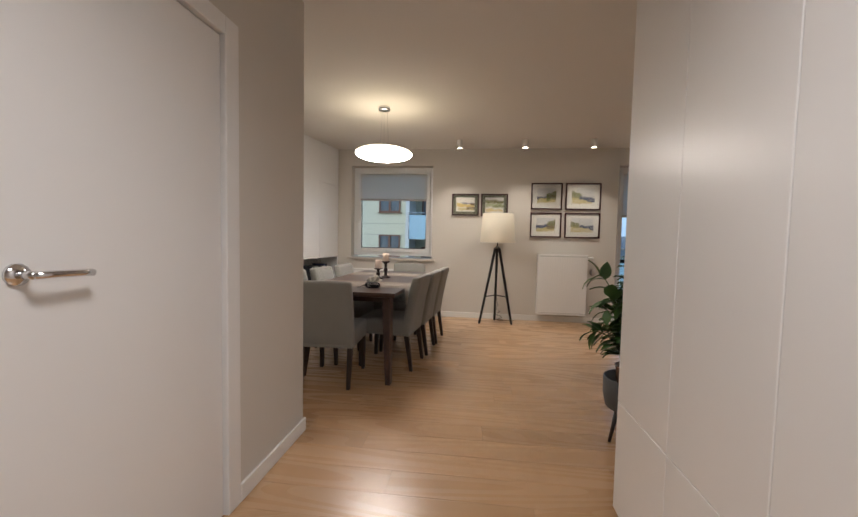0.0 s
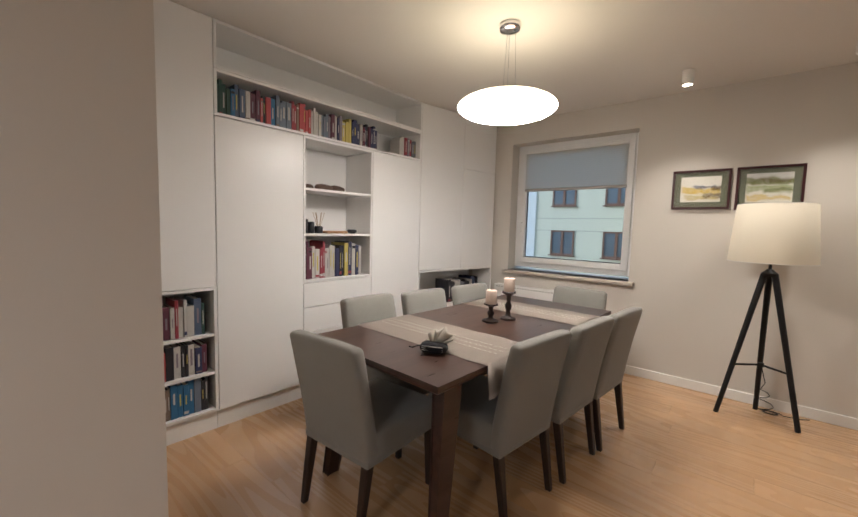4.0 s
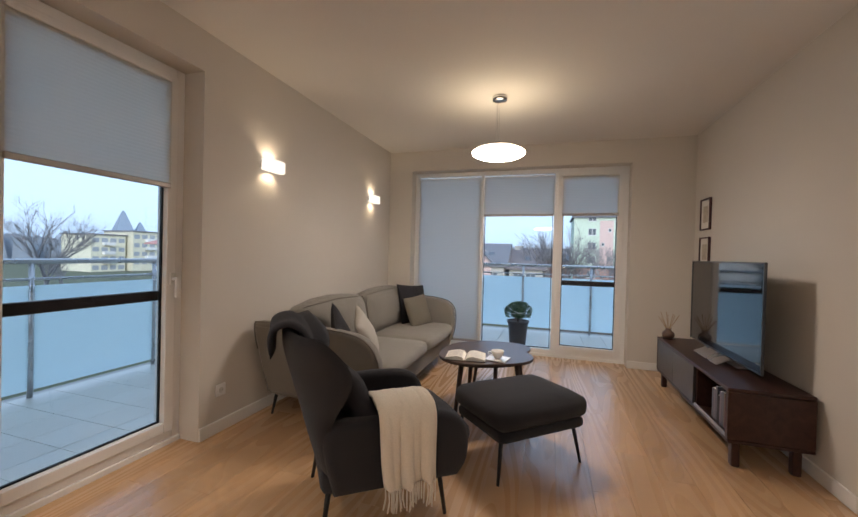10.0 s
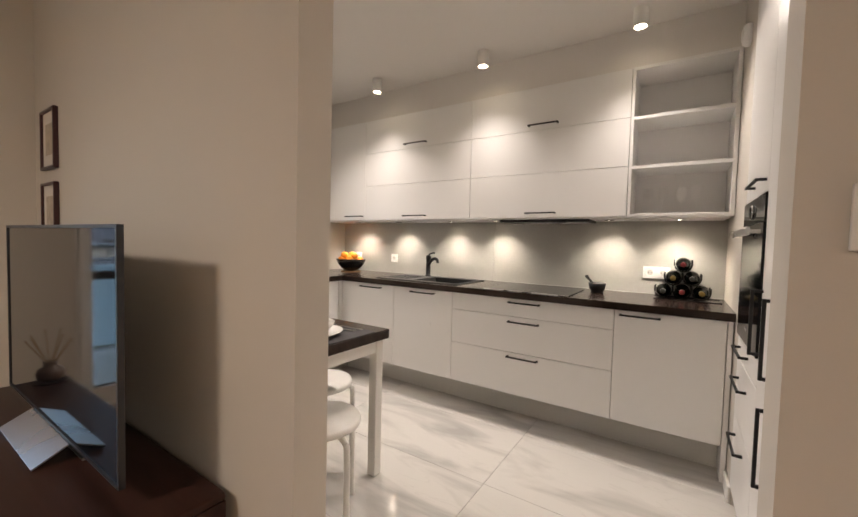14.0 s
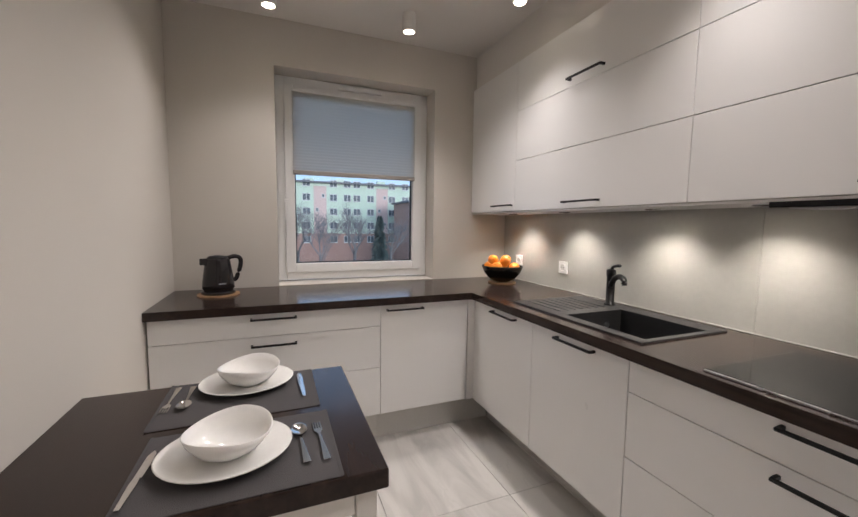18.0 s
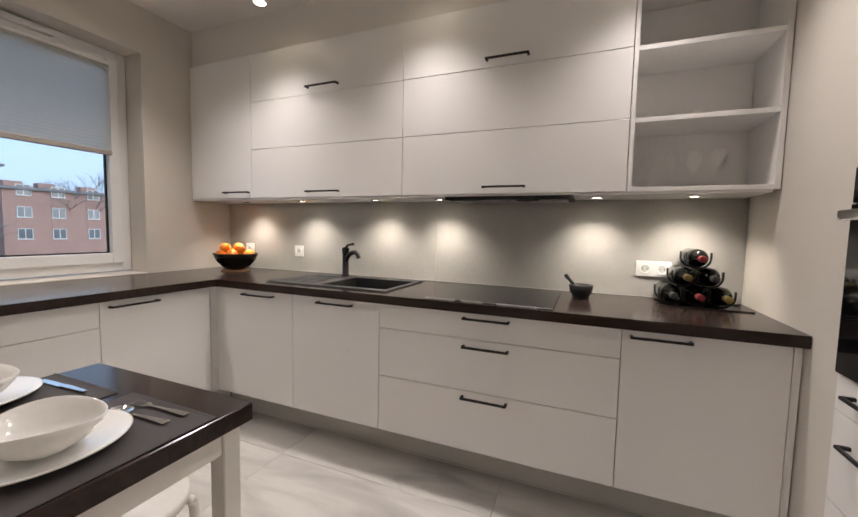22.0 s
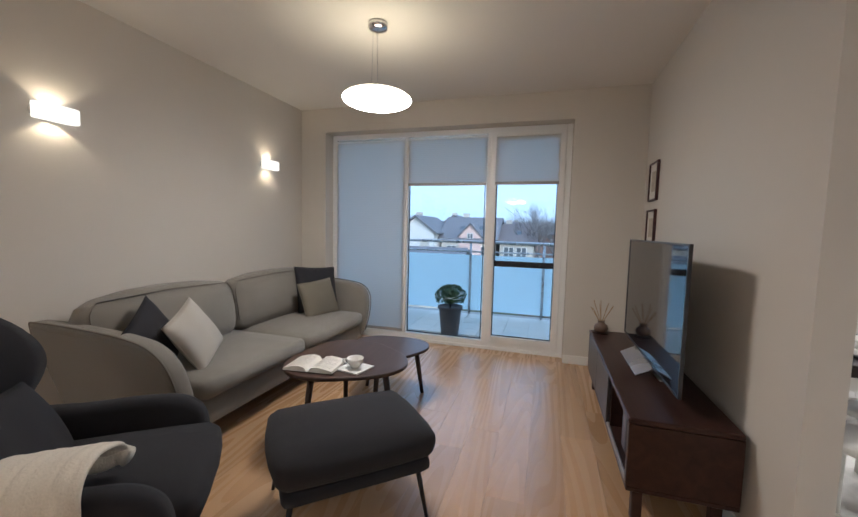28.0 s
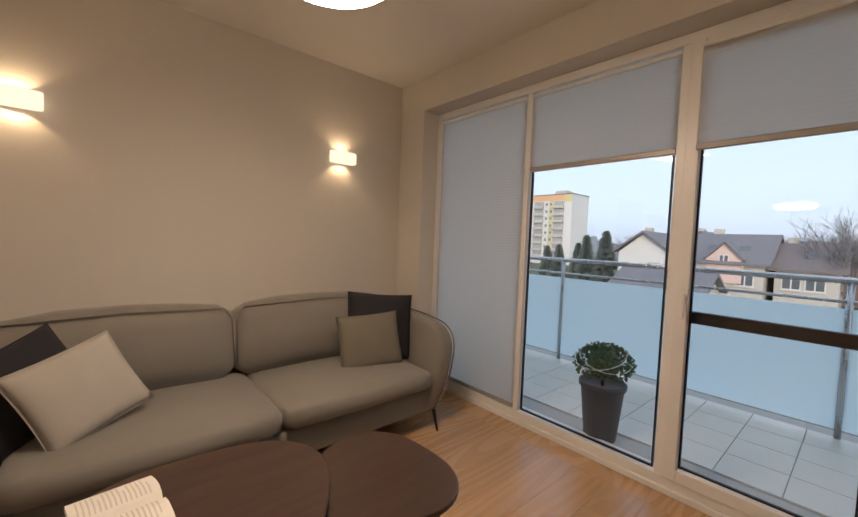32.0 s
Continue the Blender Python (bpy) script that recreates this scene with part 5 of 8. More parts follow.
# ---- living room ----
# sofa
M_PIPE = mat("sofa_piping", (0.175, 0.16, 0.138), 0.95, var=0.1, bump=0.3, bscale=600)
so = thing("sofa", label="warm grey two-seater sofa with piped cushions and slim legs", category="sofa")
part("base", soft_box(4.89, 6.96, 6.01, 6.91, 0.13, 0.30, 0.03, 0.0), M_SOFA, so, smooth=True)
arm = flat(curve_pts([(6.93, 0.16), (6.95, 0.45), (6.94, 0.68), (6.86, 0.715), (6.50, 0.712), (6.20, 0.69), (6.06, 0.645), (5.985, 0.54), (5.975, 0.36), (6.01, 0.18), (6.06, 0.13)], 5))
part("armrest", slab(arm, 4.875, 4.99, 0.035, flare=-0.27), M_SOFA, so, smooth=True)
part("armrest", slab(arm, 6.865, 6.98, 0.035, flare=0.25), M_SOFA, so, smooth=True)
for s, x in ((-1, 4.875), (1, 6.98)):
    ln = [(x - s * 0.008 + s * 0.26 * max(0, z - 0.2), y - 0.002, z) for y, z in arm[6:-6]]
    part("piping", tube(ln, 0.0055, 6), M_PIPE, so, smooth=True)
part("backrest", slab(flat(curve_pts([(6.92, 0.16), (6.955, 0.45), (6.95, 0.70), (6.90, 0.73), (6.84, 0.68), (6.80, 0.30), (6.80, 0.16)], 4)), 4.95, 6.91, 0.02), M_SOFA, so, smooth=True)
for x0, x1, sd in ((4.985, 5.916, 2), (5.924, 6.875, 7)):
    c = part("seat_cushion", soft_box(x0, x1, 5.965, 6.66, 0.295, 0.425, 0.05, 0.022, wob=0.006, seed=sd), M_SOFA, so, smooth=True)
for x0, x1, sd in ((4.83, 5.842, 12), (5.85, 6.91, 17)):
    w = x1 - x0
    m = Matrix.Translation(((x0 + x1) / 2, 6.65, 0.615)) @ Matrix.Rotation(radians(-11), 4, "X")
    c = part("back_cushion", soft_box(-w / 2, w / 2, -0.095, 0.095, -0.20, 0.215, 0.08, 0.045, m=m, wob=0.016, seed=sd), M_SOFA, so, smooth=True)
    part("piping", tube([m @ Vector(p) for p in [(-w / 2 + 0.004, -0.078, -0.12), (-w / 2 + 0.01, -0.08, 0.13), (-w / 2 + 0.05, -0.08, 0.195), (0, -0.08, 0.212), (w / 2 - 0.05, -0.08, 0.195), (w / 2 - 0.01, -0.08, 0.13), (w / 2 - 0.004, -0.078, -0.12)]], 0.004, 6), M_PIPE, c, smooth=True)
for x, y in ((4.88, 6.01), (6.92, 6.01), (4.90, 6.85), (6.92, 6.85)):
    part("leg", rod((x, y, 0.14), (x + (0.02 if x > 6 else -0.02), y + (-0.02 if y < 6.5 else 0.02), 0), 0.013, 0.008), M_BLACK, so, smooth=True)


def cushion(label, m, w, h, t, material, seed):
    c = thing("cushion", label=label, category="cushion", group="scatter cushions on the sofa")
    c.matrix_world = m
    part("cover", pillow(w, h, t, 18, 0.42, 0.012, seed, 0.05), material, c, smooth=True)
    rim = []
    for a, b in (((-1, -1), (1, -1)), ((1, -1), (1, 1)), ((1, 1), (-1, 1)), ((-1, 1), (-1, -1))):
        for k in range(8):
            u, v = a[0] + (b[0] - a[0]) * k / 8, a[1] + (b[1] - a[1]) * k / 8
            rim.append((u * (1 - 0.05 * (1 - v * v)) * w / 2, 0, v * (1 - 0.05 * (1 - u * u)) * h / 2))
    part("seam", tube(rim, 0.003, 5, closed=True), material, c, smooth=True)


M_CREAMC = mat("pale_linen", (0.40, 0.375, 0.33), 0.95, var=0.05, bump=0.5, bscale=600, fine=0.14)
M_OLIVE = mat("olive_grey_linen", (0.165, 0.15, 0.115), 0.95, var=0.06, bump=0.5, bscale=600, fine=0.16)
M_CHARP = mat("charcoal_linen", (0.020, 0.020, 0.025), 0.95, var=0.1, bump=0.5, bscale=600, fine=0.2)
cushion("dark charcoal cushion propped behind the olive one", pose(6.75, 6.43, 0.64, -16, 4, -22), 0.47, 0.46, 0.13, M_CHARP, 3)
cushion("olive grey linen cushion leaning on the sofa", pose(6.60, 6.31, 0.58, -20, -3, -14), 0.42, 0.36, 0.12, M_OLIVE, 9)
cushion("dark charcoal cushion tucked in the sofa corner", pose(5.02, 6.36, 0.605, -24, -22, 36), 0.40, 0.38, 0.12, M_CHARP, 15)
cushion("pale linen cushion leaning by the sofa arm", pose(5.19, 6.25, 0.60, -28, -17, 28), 0.38, 0.36, 0.12, M_CREAMC, 21)

# wing armchair, front towards local -y
ch = thing("wing_armchair", (4.265, 5.726, 0), 38.5, "charcoal wool wing armchair with thin black metal legs", "armchair")
part("seat_frame", soft_box(-0.335, 0.285, -0.33, 0.30, 0.235, 0.34, 0.035, 0.0), M_CHARC, ch, smooth=True)
part("seat_cushion", soft_box(-0.295, 0.245, -0.40, 0.24, 0.315, 0.435, 0.05, 0.025), M_CHARC, ch, smooth=True)
armo = flat(curve_pts([(0.25, 0.24), (0.29, 0.40), (0.30, 0.51), (0.24, 0.55), (0.08, 0.545), (-0.10, 0.548), (-0.24, 0.535), (-0.315, 0.49), (-0.345, 0.42), (-0.345, 0.31), (-0.30, 0.235)], 5))
part("armrest", slab(armo, -0.365, -0.275, 0.036, flare=-0.05), M_CHARC, ch, smooth=True)
part("armrest", slab(armo, 0.225, 0.315, 0.036, flare=0.05), M_CHARC, ch, smooth=True)


def wing(u, v):
    h = (v + 1) / 2
    w = 0.322 + 0.080 * max(0, (h - 0.28) / 0.72) ** 0.9 - 0.02 * math.exp(-((h - 0.48) / 0.10) ** 2)
    if h > 0.9:
        w -= 0.024 * ((h - 0.9) / 0.1) ** 2
    a = abs(u)
    y = 0.25 + 0.19 * h - (0.16 * math.exp(-((h - 0.78) / 0.28) ** 2) + 0.03) * a ** 2.8
    return (u * w - 0.02 - 0.07 * h, y, 0.25 + 0.655 * h + 0.006 * a ** 3 * h * h)


part("backrest", shell(wing, 26, 26, 0.08), M_CHARC, ch, smooth=True)
hc = [(0.318, 0.68), (0.332, 0.75), (0.352, 0.84), (0.385, 0.902), (0.435, 0.932), (0.49, 0.915), (0.505, 0.87), (0.50, 0.80)]
hp = curve_pts(hc, 4)


def drape(u, v):
    k = (v + 1) / 2 * (len(hp) - 1)
    i = min(int(k), len(hp) - 2)
    p = hp[i].lerp(hp[i + 1], k - i)
    return (u * 0.215 - 0.09, p.x - 0.012 * (1 - u * u), p.y + 0.006 * math.sin(u * 5))


part("head_cushion", shell(drape, 14, 28, 0.03), M_CHARP, ch, "charcoal head cushion draped over the back", smooth=True)
for x in (-0.225, 0.225):
    for y in (-0.25, 0.25):
        part("leg", rod((x, y, 0.25), (x * 1.12, y * 1.14, 0), 0.013, 0.009), M_BLACK, ch, smooth=True)
lc = thing("cushion", label="charcoal lumbar cushion resting in the wing armchair", category="cushion")
lc.matrix_world = pose(4.265, 5.726, 0, 0, 0, 38.5) @ pose(-0.05, 0.15, 0.565, -28, 6, 4)
part("cover", pillow(0.56, 0.33, 0.14, 18, 0.42, 0.012, 31, 0.05), M_CHARP, lc, smooth=True)

M_THROW = mat("cream_knit", (0.66, 0.60, 0.50), 0.95, var=0.05, scale=14, bump=0.7, bscale=160, fine=0.10, sheen=0.3)
th = thing("throw_blanket", (4.265, 5.726, 0), 38.5, "cream knitted throw with fringe over the armchair arm", "blanket")
tp = curve_pts([(-0.125, 0.515), (-0.14, 0.562), (-0.20, 0.592), (-0.26, 0.608), (-0.325, 0.614), (-0.388, 0.595), (-0.415, 0.54), (-0.412, 0.44), (-0.408, 0.34), (-0.412, 0.265)], 5)


def knit(u, v):
    k = (v + 1) / 2 * (len(tp) - 1)
    i = min(int(k), len(tp) - 2)
    p = tp[i].lerp(tp[i + 1], k - i)
    hang = max(0, (v + 0.1)) ** 1.5
    fold = (0.013 * math.sin(u * 9 + 1) + 0.007 * math.sin(u * 17)) * (0.3 + hang)
    wid = 0.128 - 0.012 * hang + 0.03 * max(0, -v - 0.3)
    return (p.x - fold * (0.9 if p.y < 0.55 else 0.2), -0.035 + u * wid - 0.02 * hang, p.y + (abs(fold) * 0.8 if p.y >= 0.53 else 0) - 0.01 * math.sin(u * 4) * hang)


part("knit", shell(knit, 40, 44, 0.024), M_THROW, th, smooth=True)
rp_ = []
for k in range(15):
    x, y, z = knit(-0.95 + 1.9 * k / 14, -1.0)
    rp_.append((x + 0.012 * math.sin(k * 0.9), y, z - 0.002 + 0.006 * math.sin(k * 1.3)))
roll = tube(rp_, 0.030, 14)
part("folded_edge", roll, M_THROW, th, "rolled edge of the throw", smooth=True)
fb = bmesh.new()
_r = random.Random(4)
for k in range(26):
    u = -0.96 + 1.92 * k / 25
    x, y, z = knit(u, 1.0)
    tube([(x, y, z + 0.01), (x - 0.003, y + _r.uniform(-0.003, 0.003), z - 0.04), (x + _r.uniform(-0.004, 0.004), y + _r.uniform(-0.008, 0.008), z - _r.uniform(0.075, 0.095))], 0.0032, 5, fb)
part("fringe", fb, M_THROW, th, smooth=True)

# ottoman
ot = thing("ottoman", (4.935, 5.08, 0), 43, "charcoal wool footstool with thin black metal legs", "footstool")
part("cushion_top", soft_box(-0.285, 0.225, -0.335, 0.325, 0.28, 0.412, 0.055, 0.022, wob=0.004, seed=5), M_CHARC, ot, smooth=True)
part("base", soft_box(-0.265, 0.205, -0.315, 0.305, 0.215, 0.285, 0.03, 0.0), M_CHARC, ot, smooth=True)
for x in (-0.215, 0.19):
    for y in (-0.265, 0.265):
        part("leg", rod((x, y, 0.225), (x * 1.14, y * 1.14, 0), 0.012, 0.008), M_BLACK, ot, smooth=True)


# coffee tables
def coffee_table(label, at, R, z, legs, turn):
    c = thing("coffee_table", (*at, 0), 0, label, "coffee table", "pair of coffee tables")
    out = []
    for k in range(60):
        a = 2 * math.pi * k / 60
        r = R * (1 + 0.085 * math.cos(3 * (a - radians(turn))))
        out.append((r * math.cos(a), r * math.sin(a)))
    part("tabletop", prism(out, z - 0.022, z, 0.006), M_COFFEE, c)
    part("apron", prism([(x * 0.80, y * 0.80) for x, y in out], z - 0.045, z - 0.0225), M_LEG, c)
    for x, y in legs:
        part("leg", rod((x * 0.78, y * 0.78, z - 0.023), (x, y, 0), 0.021, 0.014), M_COFLEG, c, smooth=True)


M_COFLEG = mat("dark_walnut_leg", (0.050, 0.028, 0.020), 0.38, var=0.2, scale=14)
M_COFFEE = wood("coffee_table_walnut", (0.042, 0.023, 0.017), (0.066, 0.037, 0.027), 0.33, (2, 20, 20), 0.03, 0.04)
coffee_table("dark walnut rounded triangular coffee table, the taller one", (5.49, 5.38), 0.355, 0.47, ((-0.238, 0.165), (-0.024, -0.327), (0.263, 0.161)), 27)
coffee_table("dark walnut rounded triangular side table, the lower one", (6.02, 5.33), 0.285, 0.395, ((0.16, -0.22), (0.13, 0.238), (-0.285, -0.018)), 63)
M_INK = mat("grey_print", (0.56, 0.54, 0.49), 0.9)
bk = thing("open_book", (5.285, 5.477, 0.471), -83, "thick open book lying on the coffee table", "book")
for s in (-1, 1):
    pg = [(0, 0), (s * 0.02, 0.026), (s * 0.055, 0.034), (s * 0.10, 0.027), (s * 0.143, 0.016), (s * 0.146, 0.004), (s * 0.07, 0.003)]
    bm = bmesh.new()
    a = [bm.verts.new((x, -0.10, z)) for x, z in pg]
    b = [bm.verts.new((x, 0.10, z)) for x, z in pg]
    for i in range(len(pg)):
        j = (i + 1) % len(pg)
        bm.faces.new((a[i], a[j], b[j], b[i]))
    bm.faces.new(a)
    bm.faces.new(b)
    blk = part("page_block", bm, M_PAPER, bk)
    ink = bmesh.new()
    for k in range(15):
        y = 0.078 - k * 0.0112
        x0, x1 = s * 0.024, s * (0.128 if k % 5 else 0.09)
        zz = lambda x: 0.0275 + (0.034 - 0.0275) * min(1, (abs(x) - 0.02) / 0.035) if abs(x) < 0.055 else 0.034 - (abs(x) - 0.055) * (0.007 / 0.045) if abs(x) < 0.10 else 0.027 - (abs(x) - 0.10) * 0.256
        xs = [x0 + (x1 - x0) * q / 8 for q in range(9)]
        vs = [(ink.verts.new((x, y, zz(x) + 0.0012)), ink.verts.new((x, y - 0.0042, zz(x) + 0.0012))) for x in xs]
        for p, q in zip(vs, vs[1:]):
            ink.faces.new((p[0], q[0], q[1], p[1]))
    part("print", ink, M_INK, blk)
part("cover", box(-0.15, 0.15, -0.104, 0.104, 0, 0.003, 0.001, 1), M_LEG, bk)
sa = solid("saucer", box(-0.078, 0.078, -0.078, 0.078, 0, 0.008, 0.004, 2), M_CERAM, "square white porcelain saucer on the coffee table", "saucer", at=pose(5.335, 5.248, 0.4705, 0, 0, -12))
cup = thing("cup", (5.335, 5.248, 0.4785), 110, "white porcelain tea cup on a square saucer", "cup")
part("bowl", lathe([(0, 0.002), (0.022, 0.0), (0.024, 0.006), (0.038, 0.022), (0.046, 0.044), (0.048, 0.056), (0.0455, 0.056), (0.043, 0.044), (0.034, 0.02), (0, 0.012)], 28), M_CERAM, cup, smooth=True)
part("handle", tube(curve_pts([(0.044, 0, 0.045), (0.064, 0, 0.048), (0.068, 0, 0.032), (0.042, 0, 0.02)], 4), 0.004, 8), M_CERAM, cup, smooth=True)

# television stand and television
M_TVW = wood("dark_red_walnut", (0.030, 0.013, 0.010), (0.055, 0.024, 0.018), 0.36, (1.3, 20, 20), 0.03, 0.05)
M_TVW.node_tree.nodes["Principled BSDF"].inputs["Specular IOR Level"].default_value = 0.3
M_TVD = mat("anthracite_front", (0.050, 0.047, 0.050), 0.34, var=0.03, fine=0.02)
tv = thing("tv_stand", label="low dark walnut television stand with two doors and an open bay", category="tv stand")
part("top", box(5.205, 6.778, 3.43, 3.86, 0.455, 0.48, 0.010, 3), M_TVW, tv)
part("bottom", box(5.205, 6.778, 3.43, 3.855, 0.15, 0.172, 0.008, 3), M_TVW, tv)
for x0, x1 in ((5.205, 5.239), (6.744, 6.778)):
    part("side_panel", box(x0, x1, 3.431, 3.857, 0.1722, 0.4548, 0.004, 2), M_TVW, tv)
part("divider", box(5.760, 5.780, 3.47, 3.836, 0.1722, 0.4548), M_TVW, tv)
part("back_panel", box(5.240, 6.743, 3.432, 3.470, 0.1722, 0.4548), M_TVW, tv)
for x0, x1 in ((5.784, 6.268), (6.272, 6.741)):
    part("door", box(x0, x1, 3.837, 3.857, 0.176, 0.452, 0.002, 1), M_TVD, tv, "smooth anthracite door")
# This grey strip stands for sky reflected on the bay floor.
part("lip", box(5.242, 5.758, 3.845, 3.856, 0.1722, 0.196, 0.002, 1), mat("bay_floor_sheen", (0.26, 0.25, 0.25), 0.4), tv, "lower strip with the sky's reflection in its grey")
for x in (5.254, 6.729):
    for y in (3.50, 3.80):
        part("leg", box(x - 0.024, x + 0.024, y - 0.022, y + 0.022, 0, 0.15, 0.008, 2), M_TVW, tv)
_r = random.Random(12)
x = 5.254
while x < 5.564:
    t = _r.uniform(0.016, 0.034)
    hgt = _r.uniform(0.17, 0.235)

    bo = thing("book", (x, 3.81, 0.1725), 0, "upright book in the open bay of the tv stand", "book", "books in the tv stand")
    d = _r.uniform(0.13, 0.17)
    part("cover", box(0, t, -d, 0, 0, hgt, 0.002, 1), M_SPINE[_r.choice((1, 3, 8, 9, 10, 12, 14, 8))], bo)
    part("page_block", box(0.002, t - 0.002, -d + 0.002, -0.004, hgt - 0.0005, hgt + 0.001), M_PAPER, bo)
    x += t + 0.002
tel = thing("television", label="large flat black television on a silver foot", category="television")
part("screen", box(5.363, 6.579, 3.6250, 3.6330, 0.545, 1.228, 0.001, 1), mat("dark_screen_glass", (0.006, 0.007, 0.009), 0.04, var=0.02, fine=0.01, spec=0.9), tel, "glossy dark screen")
part("housing", box(5.473, 6.469, 3.5920, 3.6246, 0.575, 1.08, 0.004, 2), M_BLACK, tel)
fr = bmesh.new()
for q in ((5.352, 5.362, 0.535, 1.238), (6.580, 6.590, 0.535, 1.238), (5.363, 6.579, 0.535, 0.5445), (5.363, 6.579, 1.2285, 1.238)):
    box(q[0], q[1], 3.6210, 3.6370, q[2], q[3], bm=fr)
part("bezel", fr, mat("dark_grey_bezel", (0.06, 0.062, 0.068), 0.3, 0.6, var=0.05), tel, "thin dark grey bezel")
part("neck", box(5.867, 6.020, 3.5570, 3.5830, 0.49, 0.66, 0.006, 2), M_STEEL, tel)
part("foot_plate", box(0, 0.45, -0.10, 0, 0, 0.006, 0.002, 2, m=pose(5.763, 3.7220, 0.482, -27)), M_STEEL, tel, "sloping silver foot plate")
part("foot_base", box(5.714, 6.239, 3.5320, 3.6170, 0.4815, 0.490, 0.003, 2), M_STEEL, tel)
di = thing("reed_diffuser", (6.70, 3.784, 0.4805), 0, "brown ceramic reed diffuser with spread sticks", "diffuser")
M_POTB = mat("brown_glaze", (0.14, 0.085, 0.06), 0.35, var=0.2, scale=20)
part("tray", lathe([(0, 0), (0.062, 0), (0.064, 0.006), (0, 0.007)], 28), M_LEG, di)
part("pot", lathe([(0, 0.007), (0.034, 0.007), (0.050, 0.02), (0.054, 0.042), (0.046, 0.066), (0.026, 0.078), (0.025, 0.095), (0.029, 0.10), (0.020, 0.10), (0.018, 0.08), (0, 0.078)], 28), M_POTB, di, smooth=True)
_r = random.Random(2)
for k in range(9):
    a = 2 * math.pi * k / 9
    part("stick", rod((0.006 * math.cos(a), 0.006 * math.sin(a), 0.08), (0.085 * math.cos(a), 0.085 * math.sin(a), 0.23 + _r.uniform(-0.03, 0.02)), 0.0028, seg=6), M_STICK, di)


# wall pieces: pictures by the television, sconces, switch, outlet
def wall_frame(x0, x1, y, z0, z1, label, out=1, fw=0.014, paint=None):
    p = thing("framed_picture", label=label, category="picture", group="small pictures by the television")
    s = out
    fb = bmesh.new()
    for q in ((x0, x0 + fw, z0, z1), (x1 - fw, x1, z0, z1), (x0 + fw, x1 - fw, z0, z0 + fw), (x0 + fw, x1 - fw, z1 - fw, z1)):
        box(q[0], q[1], min(y, y + s * 0.022), max(y, y + s * 0.022), q[2], q[3], 0.002, 1, fb)
    part("frame", fb, M_FRAME, p)
    part("mount", box(x0 + fw, x1 - fw, min(y + s * 0.001, y + s * 0.010), max(y + s * 0.001, y + s * 0.010), z0 + fw, z1 - fw), M_MATTE, p)
    mx, mz = (x1 - x0) * 0.26, (z1 - z0) * 0.24
    part("print", box(x0 + mx, x1 - mx, min(y + s * 0.010, y + s * 0.0115), max(y + s * 0.010, y + s * 0.0115), z0 + mz, z1 - mz), paint or M_SKETCH, p)
    return p


M_SKETCH = mat("pale_ink_sketch", (0.50, 0.44, 0.36), 0.9, var=0.35, scale=26, fine=0.1)
wall_frame(6.855, 7.10, 3.406, 1.55, 1.865, "small dark framed print hung above another")
wall_frame(6.855, 7.10, 3.406, 1.18, 1.478, "small dark framed print hung below another")
wall_frame(3.24, 3.82, 3.246, 1.60, 2.12, "dark framed print over the plant", paint=M_SKETCH)
for X in (4.93, 6.704):
    sc = thing("wall_sconce", label="lit white glass wall sconce shining up and down", category="wall lamp", group="sconces above the sofa")
    out = [(0.108 * math.copysign(abs(math.cos(a)) ** 0.6, math.cos(a)), 0.042 * math.copysign(abs(math.sin(a)) ** 0.6, math.sin(a))) for a in [2 * math.pi * k / 40 for k in range(40)]]
    hollow = bmesh.new()
    ring = [[hollow.verts.new((X + x * s, 6.945 + y * s, z)) for x, y in out] for s, z in ((1, 1.839), (1, 1.922), (0.94, 1.922), (0.94, 1.839))]
    for p, q in zip(ring, ring[1:] + ring[:1]):
        for k in range(40):
            hollow.faces.new((p[k], p[(k + 1) % 40], q[(k + 1) % 40], q[k]))
    part("glass_shade", hollow, M_GLOWC, sc, "glowing white glass shade", smooth=True)
    part("back_plate", box(X - 0.085, X + 0.05, 6.990, 6.999, 1.849, 1.912, 0.004, 2), M_TRIM, sc, "white back plate")
    part("end_cap", lathe([(0, 0), (0.030, 0), (0.034, 0.004), (0.034, 0.012), (0, 0.014)], 24, m=pose(X - 0.104, 6.957, 1.8805, 0, 90)), M_TRIM, sc, "round white end cap", smooth=True)


def outlet(name, label, m, n=1):
    """A white wall socket; local x along the wall, y out of it."""
    o = thing(name, label=label, category="socket")
    o.matrix_world = m
    part("plate", box(-0.040 * n, 0.040 * n, 0, 0.009, -0.040, 0.040, 0.003, 2), M_PVC, o)
    for k in range(n):
        x = (k - (n - 1) / 2) * 0.078
        part("socket_ring", lathe([(0.025, 0), (0.025, 0.004), (0.021, 0.004), (0.019, 0.0)], 24, m=pose(x, 0.009, 0, -90)), M_PVC, o, smooth=True)
        # Well and pin holes are discs with the shade of depth in their colour.
        part("socket_well", lathe([(0, 0.0), (0.0189, 0.0), (0.0189, 0.001), (0, 0.001)], 24, m=pose(x, 0.009, 0, -90)), mat("socket_shade", (0.60, 0.60, 0.58), 0.5), o)
        for s in (-0.0095, 0.0095):
            part("pin_hole", lathe([(0, 0.001), (0.0026, 0.001), (0.0026, 0.0016), (0, 0.0016)], 10, m=pose(x + s, 0.009, 0, -90)), M_BLACK, o)


